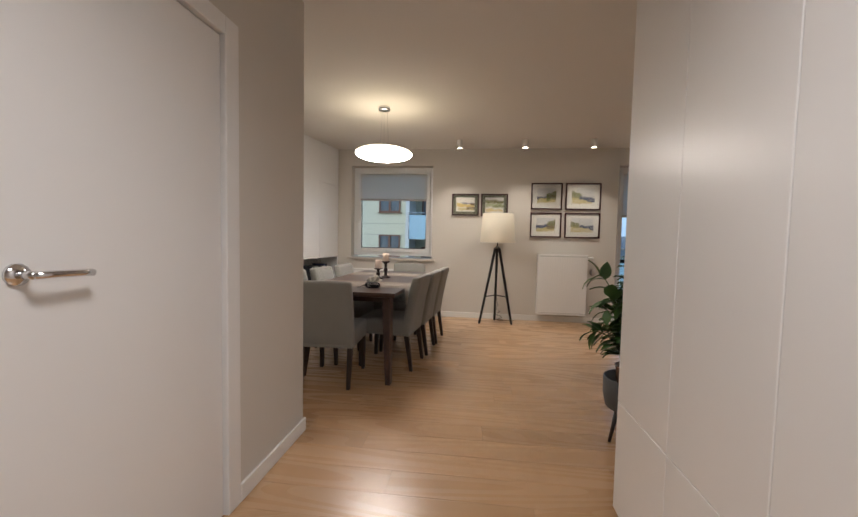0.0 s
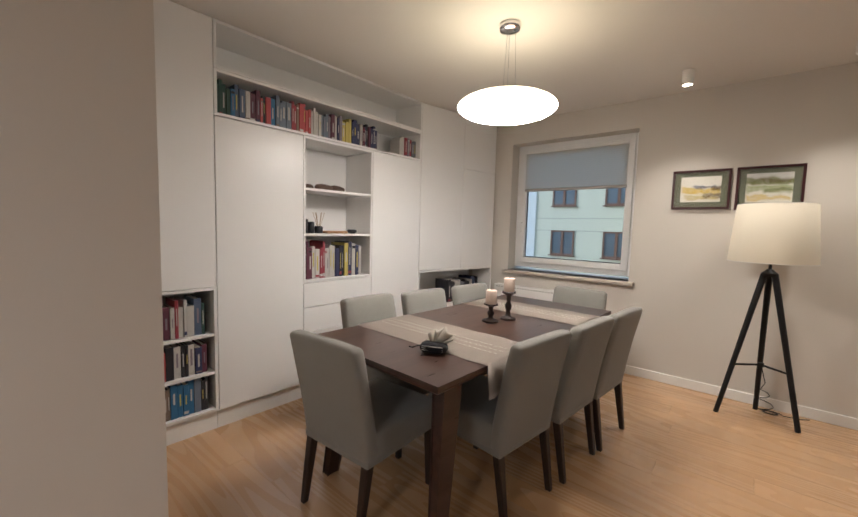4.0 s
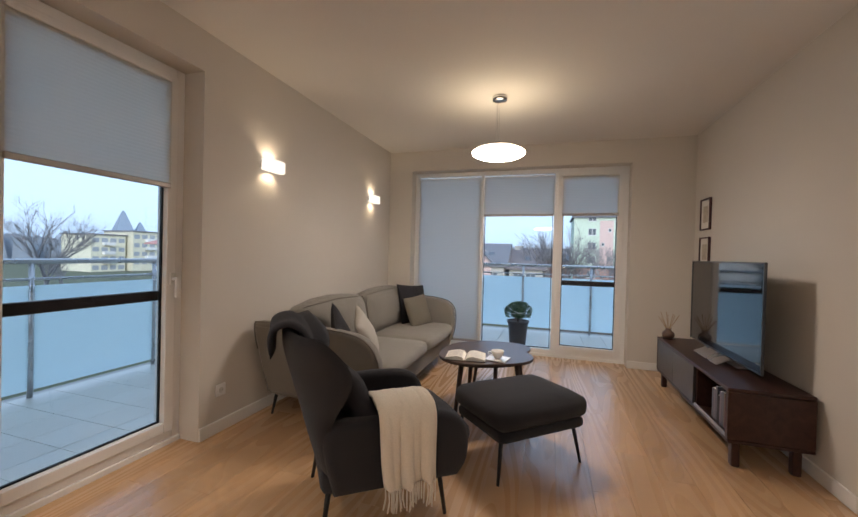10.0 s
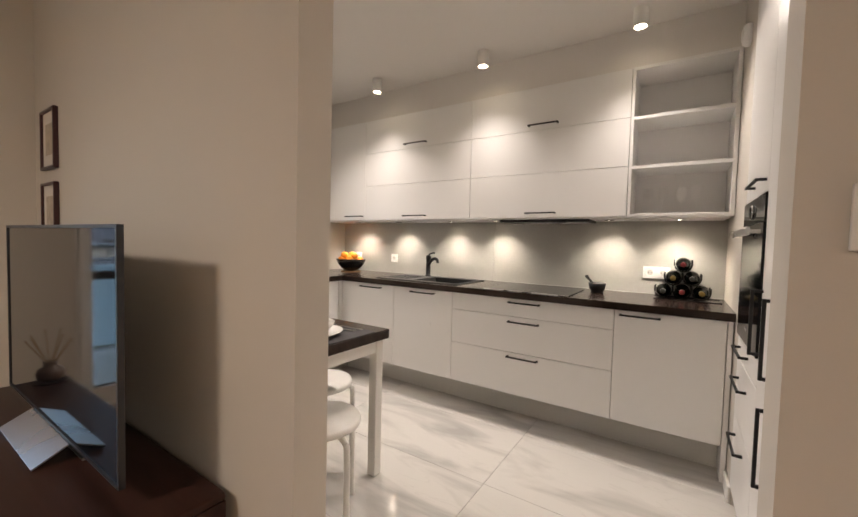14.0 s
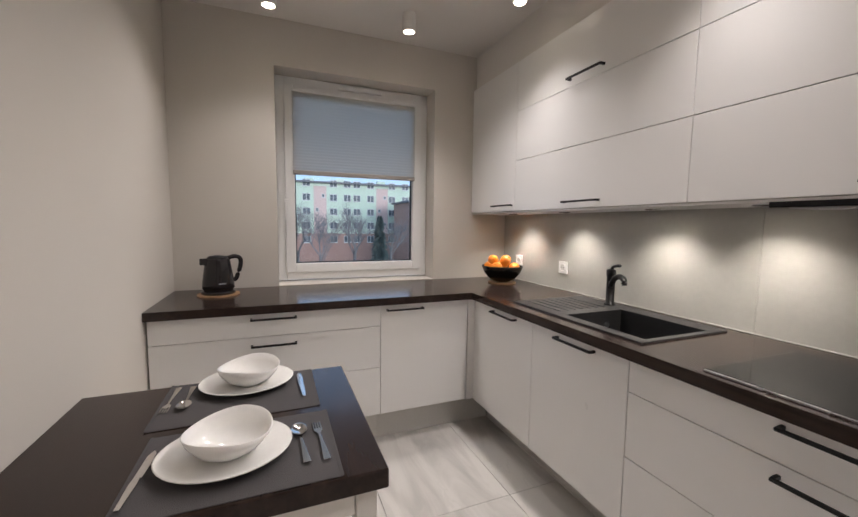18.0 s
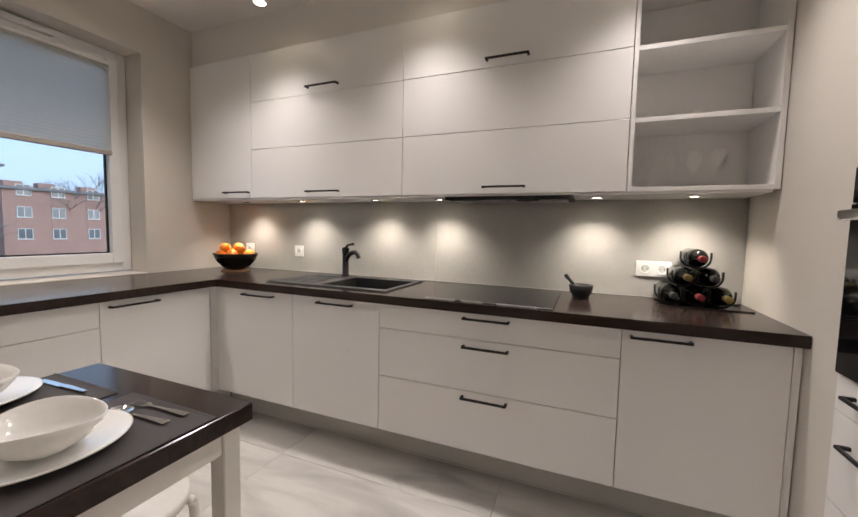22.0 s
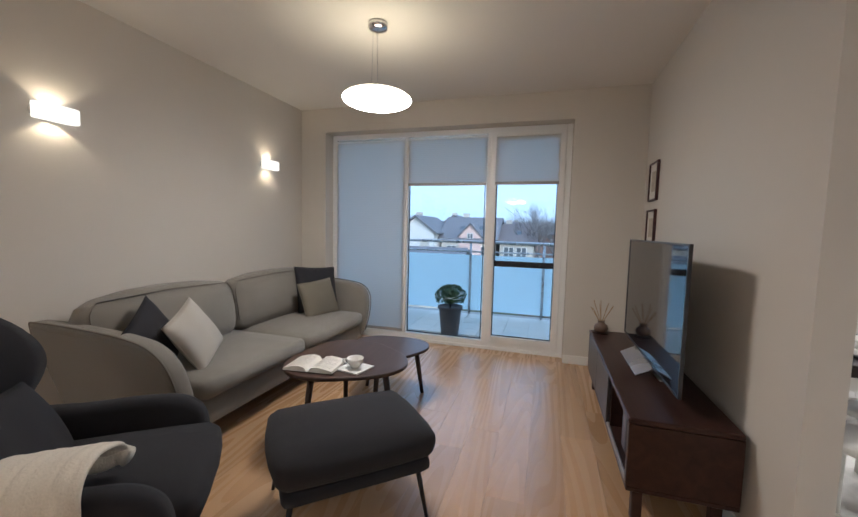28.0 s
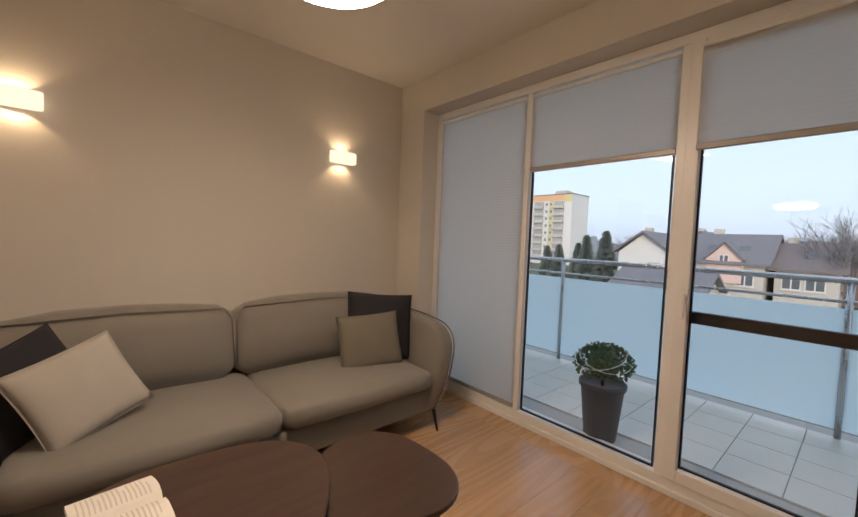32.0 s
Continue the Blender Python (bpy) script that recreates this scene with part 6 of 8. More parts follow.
outlet("wall_outlet", "white wall socket low on the greige wall", pose(4.517, 6.998, 0.285, 0, 0, 180))
sw = thing("dimmer_switch", label="square white dimmer switch with a round knob", category="switch")
part("plate", box(3.855, 3.949, 3.246, 3.256, 1.214, 1.308, 0.003, 2), M_PVC, sw)
part("knob", lathe([(0, 0), (0.031, 0), (0.030, 0.005), (0.022, 0.008), (0, 0.009)], 32, m=pose(3.902, 3.256, 1.261, -90)), M_PVC, sw, smooth=True)
part("ridge", box(3.9005, 3.9035, 3.263, 3.2665, 1.237, 1.285, 0.001, 1), M_TRIM, sw)


# plant on its stand
pl = thing("potted_plant", label="leafy green plant in a brown pot on a grey stand", category="plant")
PX, PY = 2.29, 3.52
M_PSTAND = mat("grey_planter", (0.10, 0.105, 0.11), 0.6, var=0.05)
part("planter", lathe([(0, 0.185), (0.115, 0.185), (0.148, 0.205), (0.163, 0.28), (0.165, 0.385), (0.159, 0.39), (0.154, 0.385), (0.150, 0.28), (0, 0.27)], 40, m=pose(PX, PY, 0)), M_PSTAND, pl, "matt grey round planter", smooth=True)
for k in range(4):
    a = radians(20 + 90 * k)
    part("leg", rod((PX + 0.10 * math.cos(a), PY + 0.10 * math.sin(a), 0.19), (PX + 0.145 * math.cos(a), PY + 0.145 * math.sin(a), 0), 0.014, 0.009), M_LEG, pl, "tapered dark wooden leg", smooth=True)
part("inner_pot", lathe([(0, 0.272), (0.075, 0.273), (0.098, 0.45), (0.104, 0.46), (0.096, 0.46), (0.092, 0.435), (0, 0.43)], 32, m=pose(PX, PY, 0)), mat("brown_plastic_pot", (0.16, 0.085, 0.05), 0.5), pl, "brown inner pot", smooth=True)
M_LEAF = mat("glossy_dark_leaf", (0.070, 0.150, 0.040), 0.42, var=0.25, scale=8, rand=0.25)
M_STEM = mat("green_stem", (0.09, 0.14, 0.05), 0.5)
_r = random.Random(77)
leafmesh = []
for k in range(3):
    bm = bmesh.new()
    L, W = 0.112, 0.058 + 0.007 * k
    rows = []
    for i in range(7):
        t = i / 6
        w = W * math.sin(math.pi * min(1, t ** 0.8)) ** 0.8 * 0.5
        z = 0.014 * math.sin(t * 2.4) - 0.012 * t * t
        rows.append([bm.verts.new((-w, t * L, z + 0.006)), bm.verts.new((0, t * L, z)), bm.verts.new((w, t * L, z + 0.006))])
    for p, q in zip(rows, rows[1:]):
        bm.faces.new((p[0], p[1], q[1], q[0]))
        bm.faces.new((p[1], p[2], q[2], q[1]))
    leafmesh.append(finish(bm, "leaf", M_LEAF, True))
for s in range(27):
    az = radians(55 + 10.2 * s) + _r.uniform(-0.12, 0.12)
    reach, top = _r.uniform(0.10, 0.25), _r.uniform(0.62, 1.15)
    bend = Vector((math.cos(az), math.sin(az), 0))
    if bend.y < -0.3:
        reach *= 0.4
    base = Vector((PX + _r.uniform(-0.05, 0.05), PY + _r.uniform(-0.05, 0.05), 0.43))
    pts = [base + bend * reach * (t ** 1.6) + Vector((0, 0, (top - 0.43) * (t - 0.36 * t ** 4) / 0.72)) for t in [k / 9 for k in range(10)]]
    st = part("stem", tube(pts, 0.0036, 6), M_STEM, pl, smooth=True)
    n = _r.randrange(6, 9)
    for k in range(n):
        t = 0.24 + 0.76 * k / (n - 1)
        q = t * 9
        i = min(int(q), 8)
        p = pts[i].lerp(pts[i + 1], q - i)
        d = (pts[i + 1] - pts[i]).normalized()
        side = d.cross(Vector((math.sin(az + 1), math.cos(az), 0.3))).normalized()
        for sg in ((-1, 1) if k < n - 1 else (0,)):
            f = (d * (0.75 if sg else 1) + side * sg * 0.9 + Vector((_r.uniform(-0.3, 0.3), _r.uniform(-0.3, 0.3), _r.uniform(-1.1, -0.35)))).normalized()
            ob = new("leaf", leafmesh[_r.randrange(3)])
            ob.matrix_world = Matrix.Translation(p) @ f.to_track_quat("Y", "Z").to_matrix().to_4x4() @ Matrix.Scale(_r.uniform(0.8, 1.15), 4)
            ob.parent = st

# ---- kitchen ----
def fbox(face, F, u0, u1, d0, d1, z0, z1, bevel=0.0, seg=1, bm=None):
    """A block on a front plane F: u along it, d out of it."""
    if face == "y+":
        return box(u0, u1, F + d0, F + d1, z0, z1, bevel, seg, bm)
    if face == "x-":
        return box(F - d1, F - d0, u0, u1, z0, z1, bevel, seg, bm)
    return box(F + d0, F + d1, u0, u1, z0, z1, bevel, seg, bm)


def bar_handle(parent, face, F, u0, u1, z, z1=None):
    """A thin square black bar on two posts, lying or (with z1) upright."""
    bm = bmesh.new()
    if z1 is None:
        fbox(face, F, u0, u1, 0.024, 0.034, z - 0.005, z + 0.005, 0.0015, 1, bm)
        for u in (u0, u1 - 0.010):
            fbox(face, F, u, u + 0.010, 0.0, 0.0239, z - 0.005, z + 0.005, 0, 1, bm)
    else:
        fbox(face, F, u0, u0 + 0.010, 0.024, 0.034, z, z1, 0.0015, 1, bm)
        for v in (z, z1 - 0.010):
            fbox(face, F, u0, u0 + 0.010, 0.0, 0.0239, v, v + 0.010, 0, 1, bm)
    part("handle", bm, M_BLACK, parent, "slim black bar handle")


def unit(name, label, face, F, u0, u1, z0, z1, depth, fronts, category="cabinet", group=""):
    """A cabinet: carcass, and fronts (kind, u0, u1, z0, z1, handle) each with its handle."""
    c = thing(name, label=label, category=category, group=group)
    part("carcass", fbox(face, F, u0 + 0.001, u1 - 0.001, -depth, -0.0195, z0, z1), M_CARC, c)
    for kind, a, b, za, zb, hd in fronts:
        f = part(kind, fbox(face, F, a + 0.0015, b - 0.0015, -0.018, 0, za + 0.0015, zb - 0.0015, 0.0012), M_LACQK, c)
        if hd:
            bar_handle(f, face, F, *hd)
    return c


M_CARC = mat("carcass_grey", (0.30, 0.29, 0.28), 0.8)
Z0, Z1 = 0.19, 0.847
G = "white kitchen base units"
unit("base_cabinet", "white flat-front base cabinet under the sink drainer", "y+", 1.548, 6.10, 6.67, Z0, Z1, 0.55, [("door", 6.10, 6.67, Z0, Z1, (6.233, 6.463, 0.82))], group=G)
unit("base_cabinet", "white flat-front base cabinet under the sink", "y+", 1.548, 5.544, 6.10, Z0, 0.66, 0.55, [("door", 5.544, 6.10, Z0, Z1, (5.70, 5.92, 0.82))], group=G)
unit("drawer_cabinet", "wide white three-drawer unit under the hob", "y+", 1.548, 4.448, 5.544, Z0, Z1, 0.55,
     [("drawer", 4.448, 5.544, 0.724, Z1, (4.888, 5.10, 0.822)), ("drawer", 4.448, 5.544, 0.478, 0.724, (4.888, 5.10, 0.69)), ("drawer", 4.448, 5.544, Z0, 0.478, (4.888, 5.10, 0.45))], group=G)
unit("base_cabinet", "white flat-front base cabinet beside the wall", "y+", 1.548, 3.92, 4.448, Z0, Z1, 0.55, [("door", 3.92, 4.448, Z0, Z1, (4.214, 4.42, 0.822))], group=G)
unit("drawer_cabinet", "wide white drawer unit under the window", "x-", 6.702, 2.162, 3.29, Z0, Z1, 0.55,
     [("drawer", 2.162, 3.29, 0.724, Z1, (2.622, 2.846, 0.82)), ("drawer", 2.162, 3.29, 0.478, 0.724, (2.622, 2.846, 0.68)), ("drawer", 2.162, 3.29, Z0, 0.478, (2.622, 2.846, 0.44))], group=G)
unit("base_cabinet", "white flat-front base cabinet under the window", "x-", 6.702, 1.593, 2.162, Z0, Z1, 0.55, [("door", 1.593, 2.162, Z0, Z1, (1.90, 2.126, 0.818))], group=G)
solid("corner_filler", prism([(6.672, 1.525), (6.672, 1.544), (6.697, 1.544), (6.697, 1.591), (6.722, 1.591), (6.722, 1.525)], Z0, Z1), M_LACQK, "white filler strip in the corner of the units", "filler")
solid("end_panel", box(3.895, 3.918, 0.99, 1.543, 0.0, Z1, 0.001, 1), M_LACQK, "white end panel beside the wall", "panel")
M_PLINTH = mat("grey_white_plinth", (0.60, 0.585, 0.55), 0.35, var=0.02)


def plinth(label, x0, x1, y0, y1, z1, joints):
    """A plinth in board lengths, butted at the given joints along its longer side."""
    p = thing("plinth", label=label, category="plinth")
    along_x = x1 - x0 > y1 - y0
    stops = [x0 if along_x else y0, *joints, x1 if along_x else y1]
    for a, b in zip(stops, stops[1:]):
        q = (a, b - 0.0008, y0, y1) if along_x else (x0, x1, a, b - 0.0008)
        part("board", box(*q, 0.012, z1, 0.001, 1), M_PLINTH, p)
        q = (a, b, y0 - 0.002, y1 + 0.002) if along_x else (x0 - 0.002, x1 + 0.002, a, b)
        part("sealing_strip", box(*q, 0.002, 0.0118), M_PLINTH, p)


plinth("pale plinth under the base units", 3.92, 6.77, 1.375, 1.39, 0.188, (5.544,))
plinth("pale plinth under the window units", 6.785, 6.80, 1.39, 3.29, 0.188, (2.162,))

wt = thing("worktop", label="dark wenge laminate worktop round the corner", category="worktop")
wb = bmesh.new()
for q in ((3.892, 5.55, 0.945, 1.583), (5.55, 5.985, 0.945, 1.095), (5.55, 5.985, 1.465, 1.583), (5.985, 6.665, 0.945, 1.583), (6.665, 7.286, 0.945, 3.294)):
    box(*q, 0.852, 0.895, bm=wb)
box(7.286, 7.448, 1.594, 2.70, 0.852, 0.895, bm=wb)
bmesh.ops.remove_doubles(wb, verts=wb.verts[:], dist=1e-5)
part("board", wb, M_COUNTER, wt)
part("seal_strip", box(3.892, 7.28, 0.9535, 0.959, 0.8955, 0.900, 0.001, 1), M_SPLASH, wt, "thin grey seal strip")
sp = thing("splashback", label="grey concrete-look splashback panel behind the worktop", category="splashback")
for a, b in ((3.892, 5.475), (5.477, 7.286)):
    part("panel", box(a, b, 0.9415, 0.953, 0.8955, 1.412), M_SPLASH, sp)

# upper units
U0, U1 = 1.41, 2.349
GU = "white kitchen wall units"
unit("wall_cabinet", "white flat-front wall cabinet in the corner", "y+", 1.268, 6.70, 7.286, U0, U1, 0.313, [("door", 6.70, 7.286, U0, U1, (6.72, 6.942, 1.45))], group=GU)
unit("wall_cabinet", "wide white wall cabinet with lift-up fronts over the sink", "y+", 1.268, 5.569, 6.70, U0, U1, 0.313,
     [("flap", 5.569, 6.70, U0, 1.732, (5.992, 6.228, 1.445)), ("flap", 5.569, 6.70, 1.732, 2.041, None), ("flap", 5.569, 6.70, 2.041, U1, (5.998, 6.228, 2.078))], group=GU)
unit("wall_cabinet", "wide white wall cabinet with lift-up fronts over the hob", "y+", 1.268, 4.44, 5.569, U0, U1, 0.313,
     [("flap", 4.44, 5.569, U0, 1.732, (4.887, 5.102, 1.445)), ("flap", 4.44, 5.569, 1.732, 2.041, None), ("flap", 4.44, 5.569, 2.041, U1, (4.89, 5.104, 2.077))], group=GU)
os_ = thing("open_shelf_unit", label="white open wall shelf with glasses on its bottom board", category="shelf", group=GU)
for x0, x1 in ((3.894, 3.914), (4.42, 4.438)):
    part("side_panel", box(x0, x1, 0.955, 1.268, U0, U1, 0.001, 1), M_LACQK, os_)
part("back_panel", box(3.915, 4.419, 0.955, 0.965, U0 + 0.02, U1 - 0.02), M_LACQK, os_)
for z in (U0, 1.712, 2.021, U1 - 0.02):
    part("shelf", box(3.9145, 4.4195, 0.9655, 1.267, z, z + 0.02, 0.001, 1), M_LACQK, os_)
structure("soffit", box(3.892, 7.286, 0.94, 1.245, U1 + 0.002, CEIL), M_CEIL, "boxed-in strip above the wall units", "soffit")
lp = thing("light_pelmet", label="white underside board with round lamps under the wall units", category="lamp strip")
part("board", box(3.916, 7.284, 0.957, 1.262, 1.400, 1.4092), M_LACQK, lp)
for x in LED_X:
    ld = part("led_ring", lathe([(0.030, 0), (0.032, -0.004), (0.026, -0.005), (0.024, -0.002)], 24, m=pose(x, 1.122, 1.40)), M_STEEL, lp, smooth=True)
    part("led_lens", lathe([(0, -0.0025), (0.0238, -0.0025), (0.0238, -0.001), (0, -0.001)], 24, m=pose(x, 1.122, 1.40)), M_GLOWS, ld)
hd = thing("extractor_hood", label="flat dark built-in extractor hood under the wall unit", category="extractor hood")
part("frame", box(4.66, 5.31, 1.00, 1.255, 1.384, 1.3995, 0.003, 1), M_BLACK, hd)
for k in range(2):
    part("filter", box(4.69 + k * 0.30, 4.98 + k * 0.30, 1.03, 1.22, 1.380, 1.3835, 0.001, 1), M_STEEL, hd, "metal grease filter")
part("visor", box(4.66, 5.31, 1.2565, 1.266, 1.382, 1.4005, 0.002, 1), M_BLACKG, hd)

# lit ceiling spots
for x, y in KSPOTS:
    downlight(x, y, "kitchen ceiling spots")


def wine_glass(x, y, z, s):
    g = thing("wine_glass", (x, y, z), 0, "clear stemmed wine glass on the open shelf", "glass", "glasses on the open shelf")
    part("bowl", lathe([(0.003, 0.075), (0.02 * s, 0.085), (0.034 * s, 0.115), (0.035 * s, 0.14), (0.028 * s, 0.178), (0.027 * s, 0.178), (0.034 * s, 0.14), (0.033 * s, 0.116), (0, 0.084)], 20), M_CLEAR, g, smooth=True)
    part("stem", rod((0, 0, 0.004), (0, 0, 0.078), 0.0035, seg=8), M_CLEAR, g, smooth=True)
    part("foot", lathe([(0, 0), (0.032, 0), (0.032, 0.0015), (0, 0.005)], 20), M_CLEAR, g, smooth=True)


M_CLEAR = bpy.data.materials.new("clear_drinking_glass")
M_CLEAR.use_nodes = True
_n, _l = M_CLEAR.node_tree.nodes, M_CLEAR.node_tree.links
_t, _g, _m = _n.new("ShaderNodeBsdfTransparent"), _n.new("ShaderNodeBsdfGlossy"), _n.new("ShaderNodeMixShader")
_g.inputs["Roughness"].default_value, _m.inputs[0].default_value = 0.05, 0.05
_l.new(_t.outputs[0], _m.inputs[1])
_l.new(_g.outputs[0], _m.inputs[2])
_l.new(_m.outputs[0], _n["Material Output"].inputs[0])
for x, y, s in ((4.34, 1.08, 0.9), (4.25, 1.12, 0.8), (4.15, 1.08, 1.05), (4.07, 1.13, 1.0)):
    wine_glass(x, y, U0 + 0.0205, s)

# sink and tap
M_GRAN = mat("black_granite_sink", (0.016, 0.016, 0.017), 0.42, var=0.2, bump=0.15, bscale=500, fine=0.2)
sk = thing("sink", label="black granite inset sink with a drainer", category="sink")
rb = bmesh.new()
for q in ((5.535, 6.335, 1.02, 1.098), (5.535, 6.335, 1.462, 1.505), (5.535, 5.553, 1.098, 1.462), (5.982, 6.335, 1.098, 1.462)):
    box(*q, 0.8955, 0.902, bm=rb)
part("rim", rb, M_GRAN, sk)
bw = bmesh.new()
for q in ((5.553, 5.562, 1.098, 1.462), (5.973, 5.982, 1.098, 1.462), (5.562, 5.973, 1.098, 1.107), (5.562, 5.973, 1.453, 1.462)):
    box(*q, 0.715, 0.9018, bm=bw)
box(5.553, 5.982, 1.098, 1.462, 0.700, 0.715, bm=bw)
part("bowl", bw, M_GRAN, sk)
part("drain", lathe([(0, 0.7152), (0.045, 0.7152), (0.045, 0.718), (0.03, 0.7185), (0, 0.716)], 24, m=pose(5.770, 1.28, 0)), M_STEEL, sk)
for k in range(7):
    part("drainer_rib", box(6.040, 6.300, 1.14 + k * 0.048, 1.152 + k * 0.048, 0.902, 0.9055, 0.002, 1), M_GRAN, sk)
part("overflow", lathe([(0, 0), (0.014, 0), (0.014, 0.003), (0, 0.004)], 18, m=pose(5.973, 1.2, 0.83, 0, -90)), M_STEEL, sk)
tp_ = thing("kitchen_tap", (6.080, 1.07, 0.9022), 38, "matt black single-lever mixer tap", "tap")
part("body", lathe([(0, 0), (0.028, 0), (0.028, 0.006), (0.021, 0.01), (0.021, 0.15), (0.024, 0.155), (0.024, 0.185), (0.015, 0.192), (0, 0.192)], 24), M_BLACK, tp_, smooth=True)
part("spout", tube(curve_pts([(0, 0.005, 0.10), (-0.02, 0.05, 0.145), (-0.045, 0.10, 0.165), (-0.065, 0.135, 0.158), (-0.072, 0.146, 0.13)], 5), 0.0145, 14), M_BLACK, tp_, smooth=True)
part("lever", tube(curve_pts([(0, 0, 0.186), (-0.01, 0.02, 0.205), (-0.03, 0.055, 0.215), (-0.045, 0.08, 0.218)], 4), 0.008, 8), M_BLACK, tp_, smooth=True)

# hob, mortar, wine rack, sockets, fruit, kettle
hb = thing("induction_hob", label="flat black glass induction hob set on the worktop", category="hob")
part("glass_plate", box(4.710, 5.290, 1.075, 1.545, 0.8955, 0.901, 0.002, 2), M_BLACKG, hb)
part("edge_strip", box(4.710, 5.290, 1.546, 1.553, 0.8955, 0.9015, 0.001, 1), M_STEEL, hb)
mo = thing("mortar", (4.610, 1.17, 0.8955), 0, "small black granite mortar on the worktop", "mortar")
part("bowl", lathe([(0, 0), (0.042, 0), (0.040, 0.012), (0.052, 0.03), (0.058, 0.066), (0.053, 0.070), (0.047, 0.066), (0.040, 0.03), (0, 0.02)], 28), M_GRAN, mo, smooth=True)
solid("pestle", lathe([(0, 0), (0.014, 0.004), (0.016, 0.016), (0.010, 0.035), (0.008, 0.09), (0.012, 0.112), (0.008, 0.122), (0, 0.124)], 18, m=pose(4.605, 1.17, 0.920, 0, 42, 0)), M_GRAN, "black granite pestle resting in the mortar", "pestle", smooth=True)
M_BOTTLE = mat("dark_bottle_glass", (0.003, 0.004, 0.003), 0.06, var=0.1, spec=0.4)
M_CAPS = [mat("gold_capsule", (0.30, 0.22, 0.08), 0.3, 0.9), mat("dark_red_capsule", (0.22, 0.025, 0.03), 0.35, 0.3), mat("black_capsule", (0.02, 0.02, 0.02), 0.35)]
wr = thing("wine_rack", label="black metal wine rack stacked in a pyramid", category="wine rack")
GB = "wine bottles in the rack"
for i, (n, z) in enumerate(((3, 0.947), (2, 1.032), (1, 1.117))):
    for k in range(n):
        x = 4.120 + (k - (n - 1) / 2) * 0.100
        for y in (1.02, 1.14):
            ln = [(x + 0.0475 * math.cos(a), y, z + 0.0475 * math.sin(a)) for a in [radians(180 + 180 * q / 14) for q in range(15)]]
            ln = [(ln[0][0], y, ln[0][2] + 0.026)] + ln + [(ln[-1][0], y, ln[-1][2] + 0.026)]
            st = tube(ln, 0.0045, 6)
            for v in st.verts:
                v.co.y = y + (v.co.y - y) * 2.2
            part("cradle", st, M_BLACK, wr, smooth=True)
        b = thing("wine_bottle", (x, 0.965, z), 0, "dark wine bottle lying in the black rack", "bottle", GB)
        m = Matrix.Rotation(radians(-90), 4, "X")
        part("glass_body", lathe([(0, 0.004), (0.038, 0), (0.0415, 0.006), (0.0415, 0.155), (0.038, 0.178), (0.026, 0.198), (0.0145, 0.212), (0.0130, 0.235), (0, 0.235)], 30, m=m), M_BOTTLE, b, smooth=True)
        part("capsule", lathe([(0.0142, 0.214), (0.0142, 0.258), (0.0152, 0.260), (0.0152, 0.268), (0.013, 0.270), (0, 0.270)], 20, m=m), M_CAPS[(i * 2 + k) % 3], b, ("gold foil capsule", "dark red foil capsule", "black foil capsule")[(i * 2 + k) % 3], smooth=True)
part("base_bar", box(3.92, 4.270, 1.015, 1.025, 0.8955, 0.900), M_BLACK, wr)
part("base_bar", box(3.92, 4.270, 1.195, 1.205, 0.8955, 0.900), M_BLACK, wr)
outlet("wall_outlet", "white double wall socket on the grey splashback", pose(4.27, 0.9535, 1.044), 2)
outlet("wall_outlet", "white wall socket on the grey splashback", pose(6.569, 0.9535, 1.046))
outlet("wall_outlet", "white wall socket behind the fruit bowl", pose(7.06, 0.9535, 1.05))
M_CORKW = wood("pale_wood_mat", (0.30, 0.17, 0.08), (0.46, 0.29, 0.15), 0.6, (3, 20, 20), 0.1)
FX, FY = 6.97, 1.17
solid("trivet", lathe([(0, 0), (0.10, 0), (0.10, 0.008), (0, 0.008)], 32), M_CORKW, "round pale wooden mat under the fruit bowl", "trivet", at=pose(FX, FY, 0.8955))
fb_ = thing("fruit_bowl", (FX, FY, 0.904), 0, "smoked dark glass bowl full of oranges", "bowl")
part("glass", lathe([(0, 0), (0.05, 0), (0.09, 0.022), (0.130, 0.065), (0.150, 0.115), (0.146, 0.117), (0.126, 0.068), (0.086, 0.026), (0, 0.008)], 40), glass("smoked_glass", (0.16, 0.11, 0.08)), fb_, smooth=True)
part("rim", tube([(0.148 * math.cos(2 * math.pi * k / 40), 0.148 * math.sin(2 * math.pi * k / 40), 0.117) for k in range(40)], 0.003, 6, closed=True), M_BLACK, fb_, smooth=True)
M_ORANGE = mat("orange_peel", (0.78, 0.24, 0.012), 0.42, var=0.12, scale=20, bump=0.25, bscale=330, rand=0.12)
_r = random.Random(8)
om = finish(lathe([(0, -0.036), (0.018, -0.033), (0.031, -0.022), (0.0385, -0.004), (0.037, 0.012), (0.028, 0.027), (0.014, 0.034), (0.004, 0.034), (0, 0.031)], 22), "orange", M_ORANGE, True)
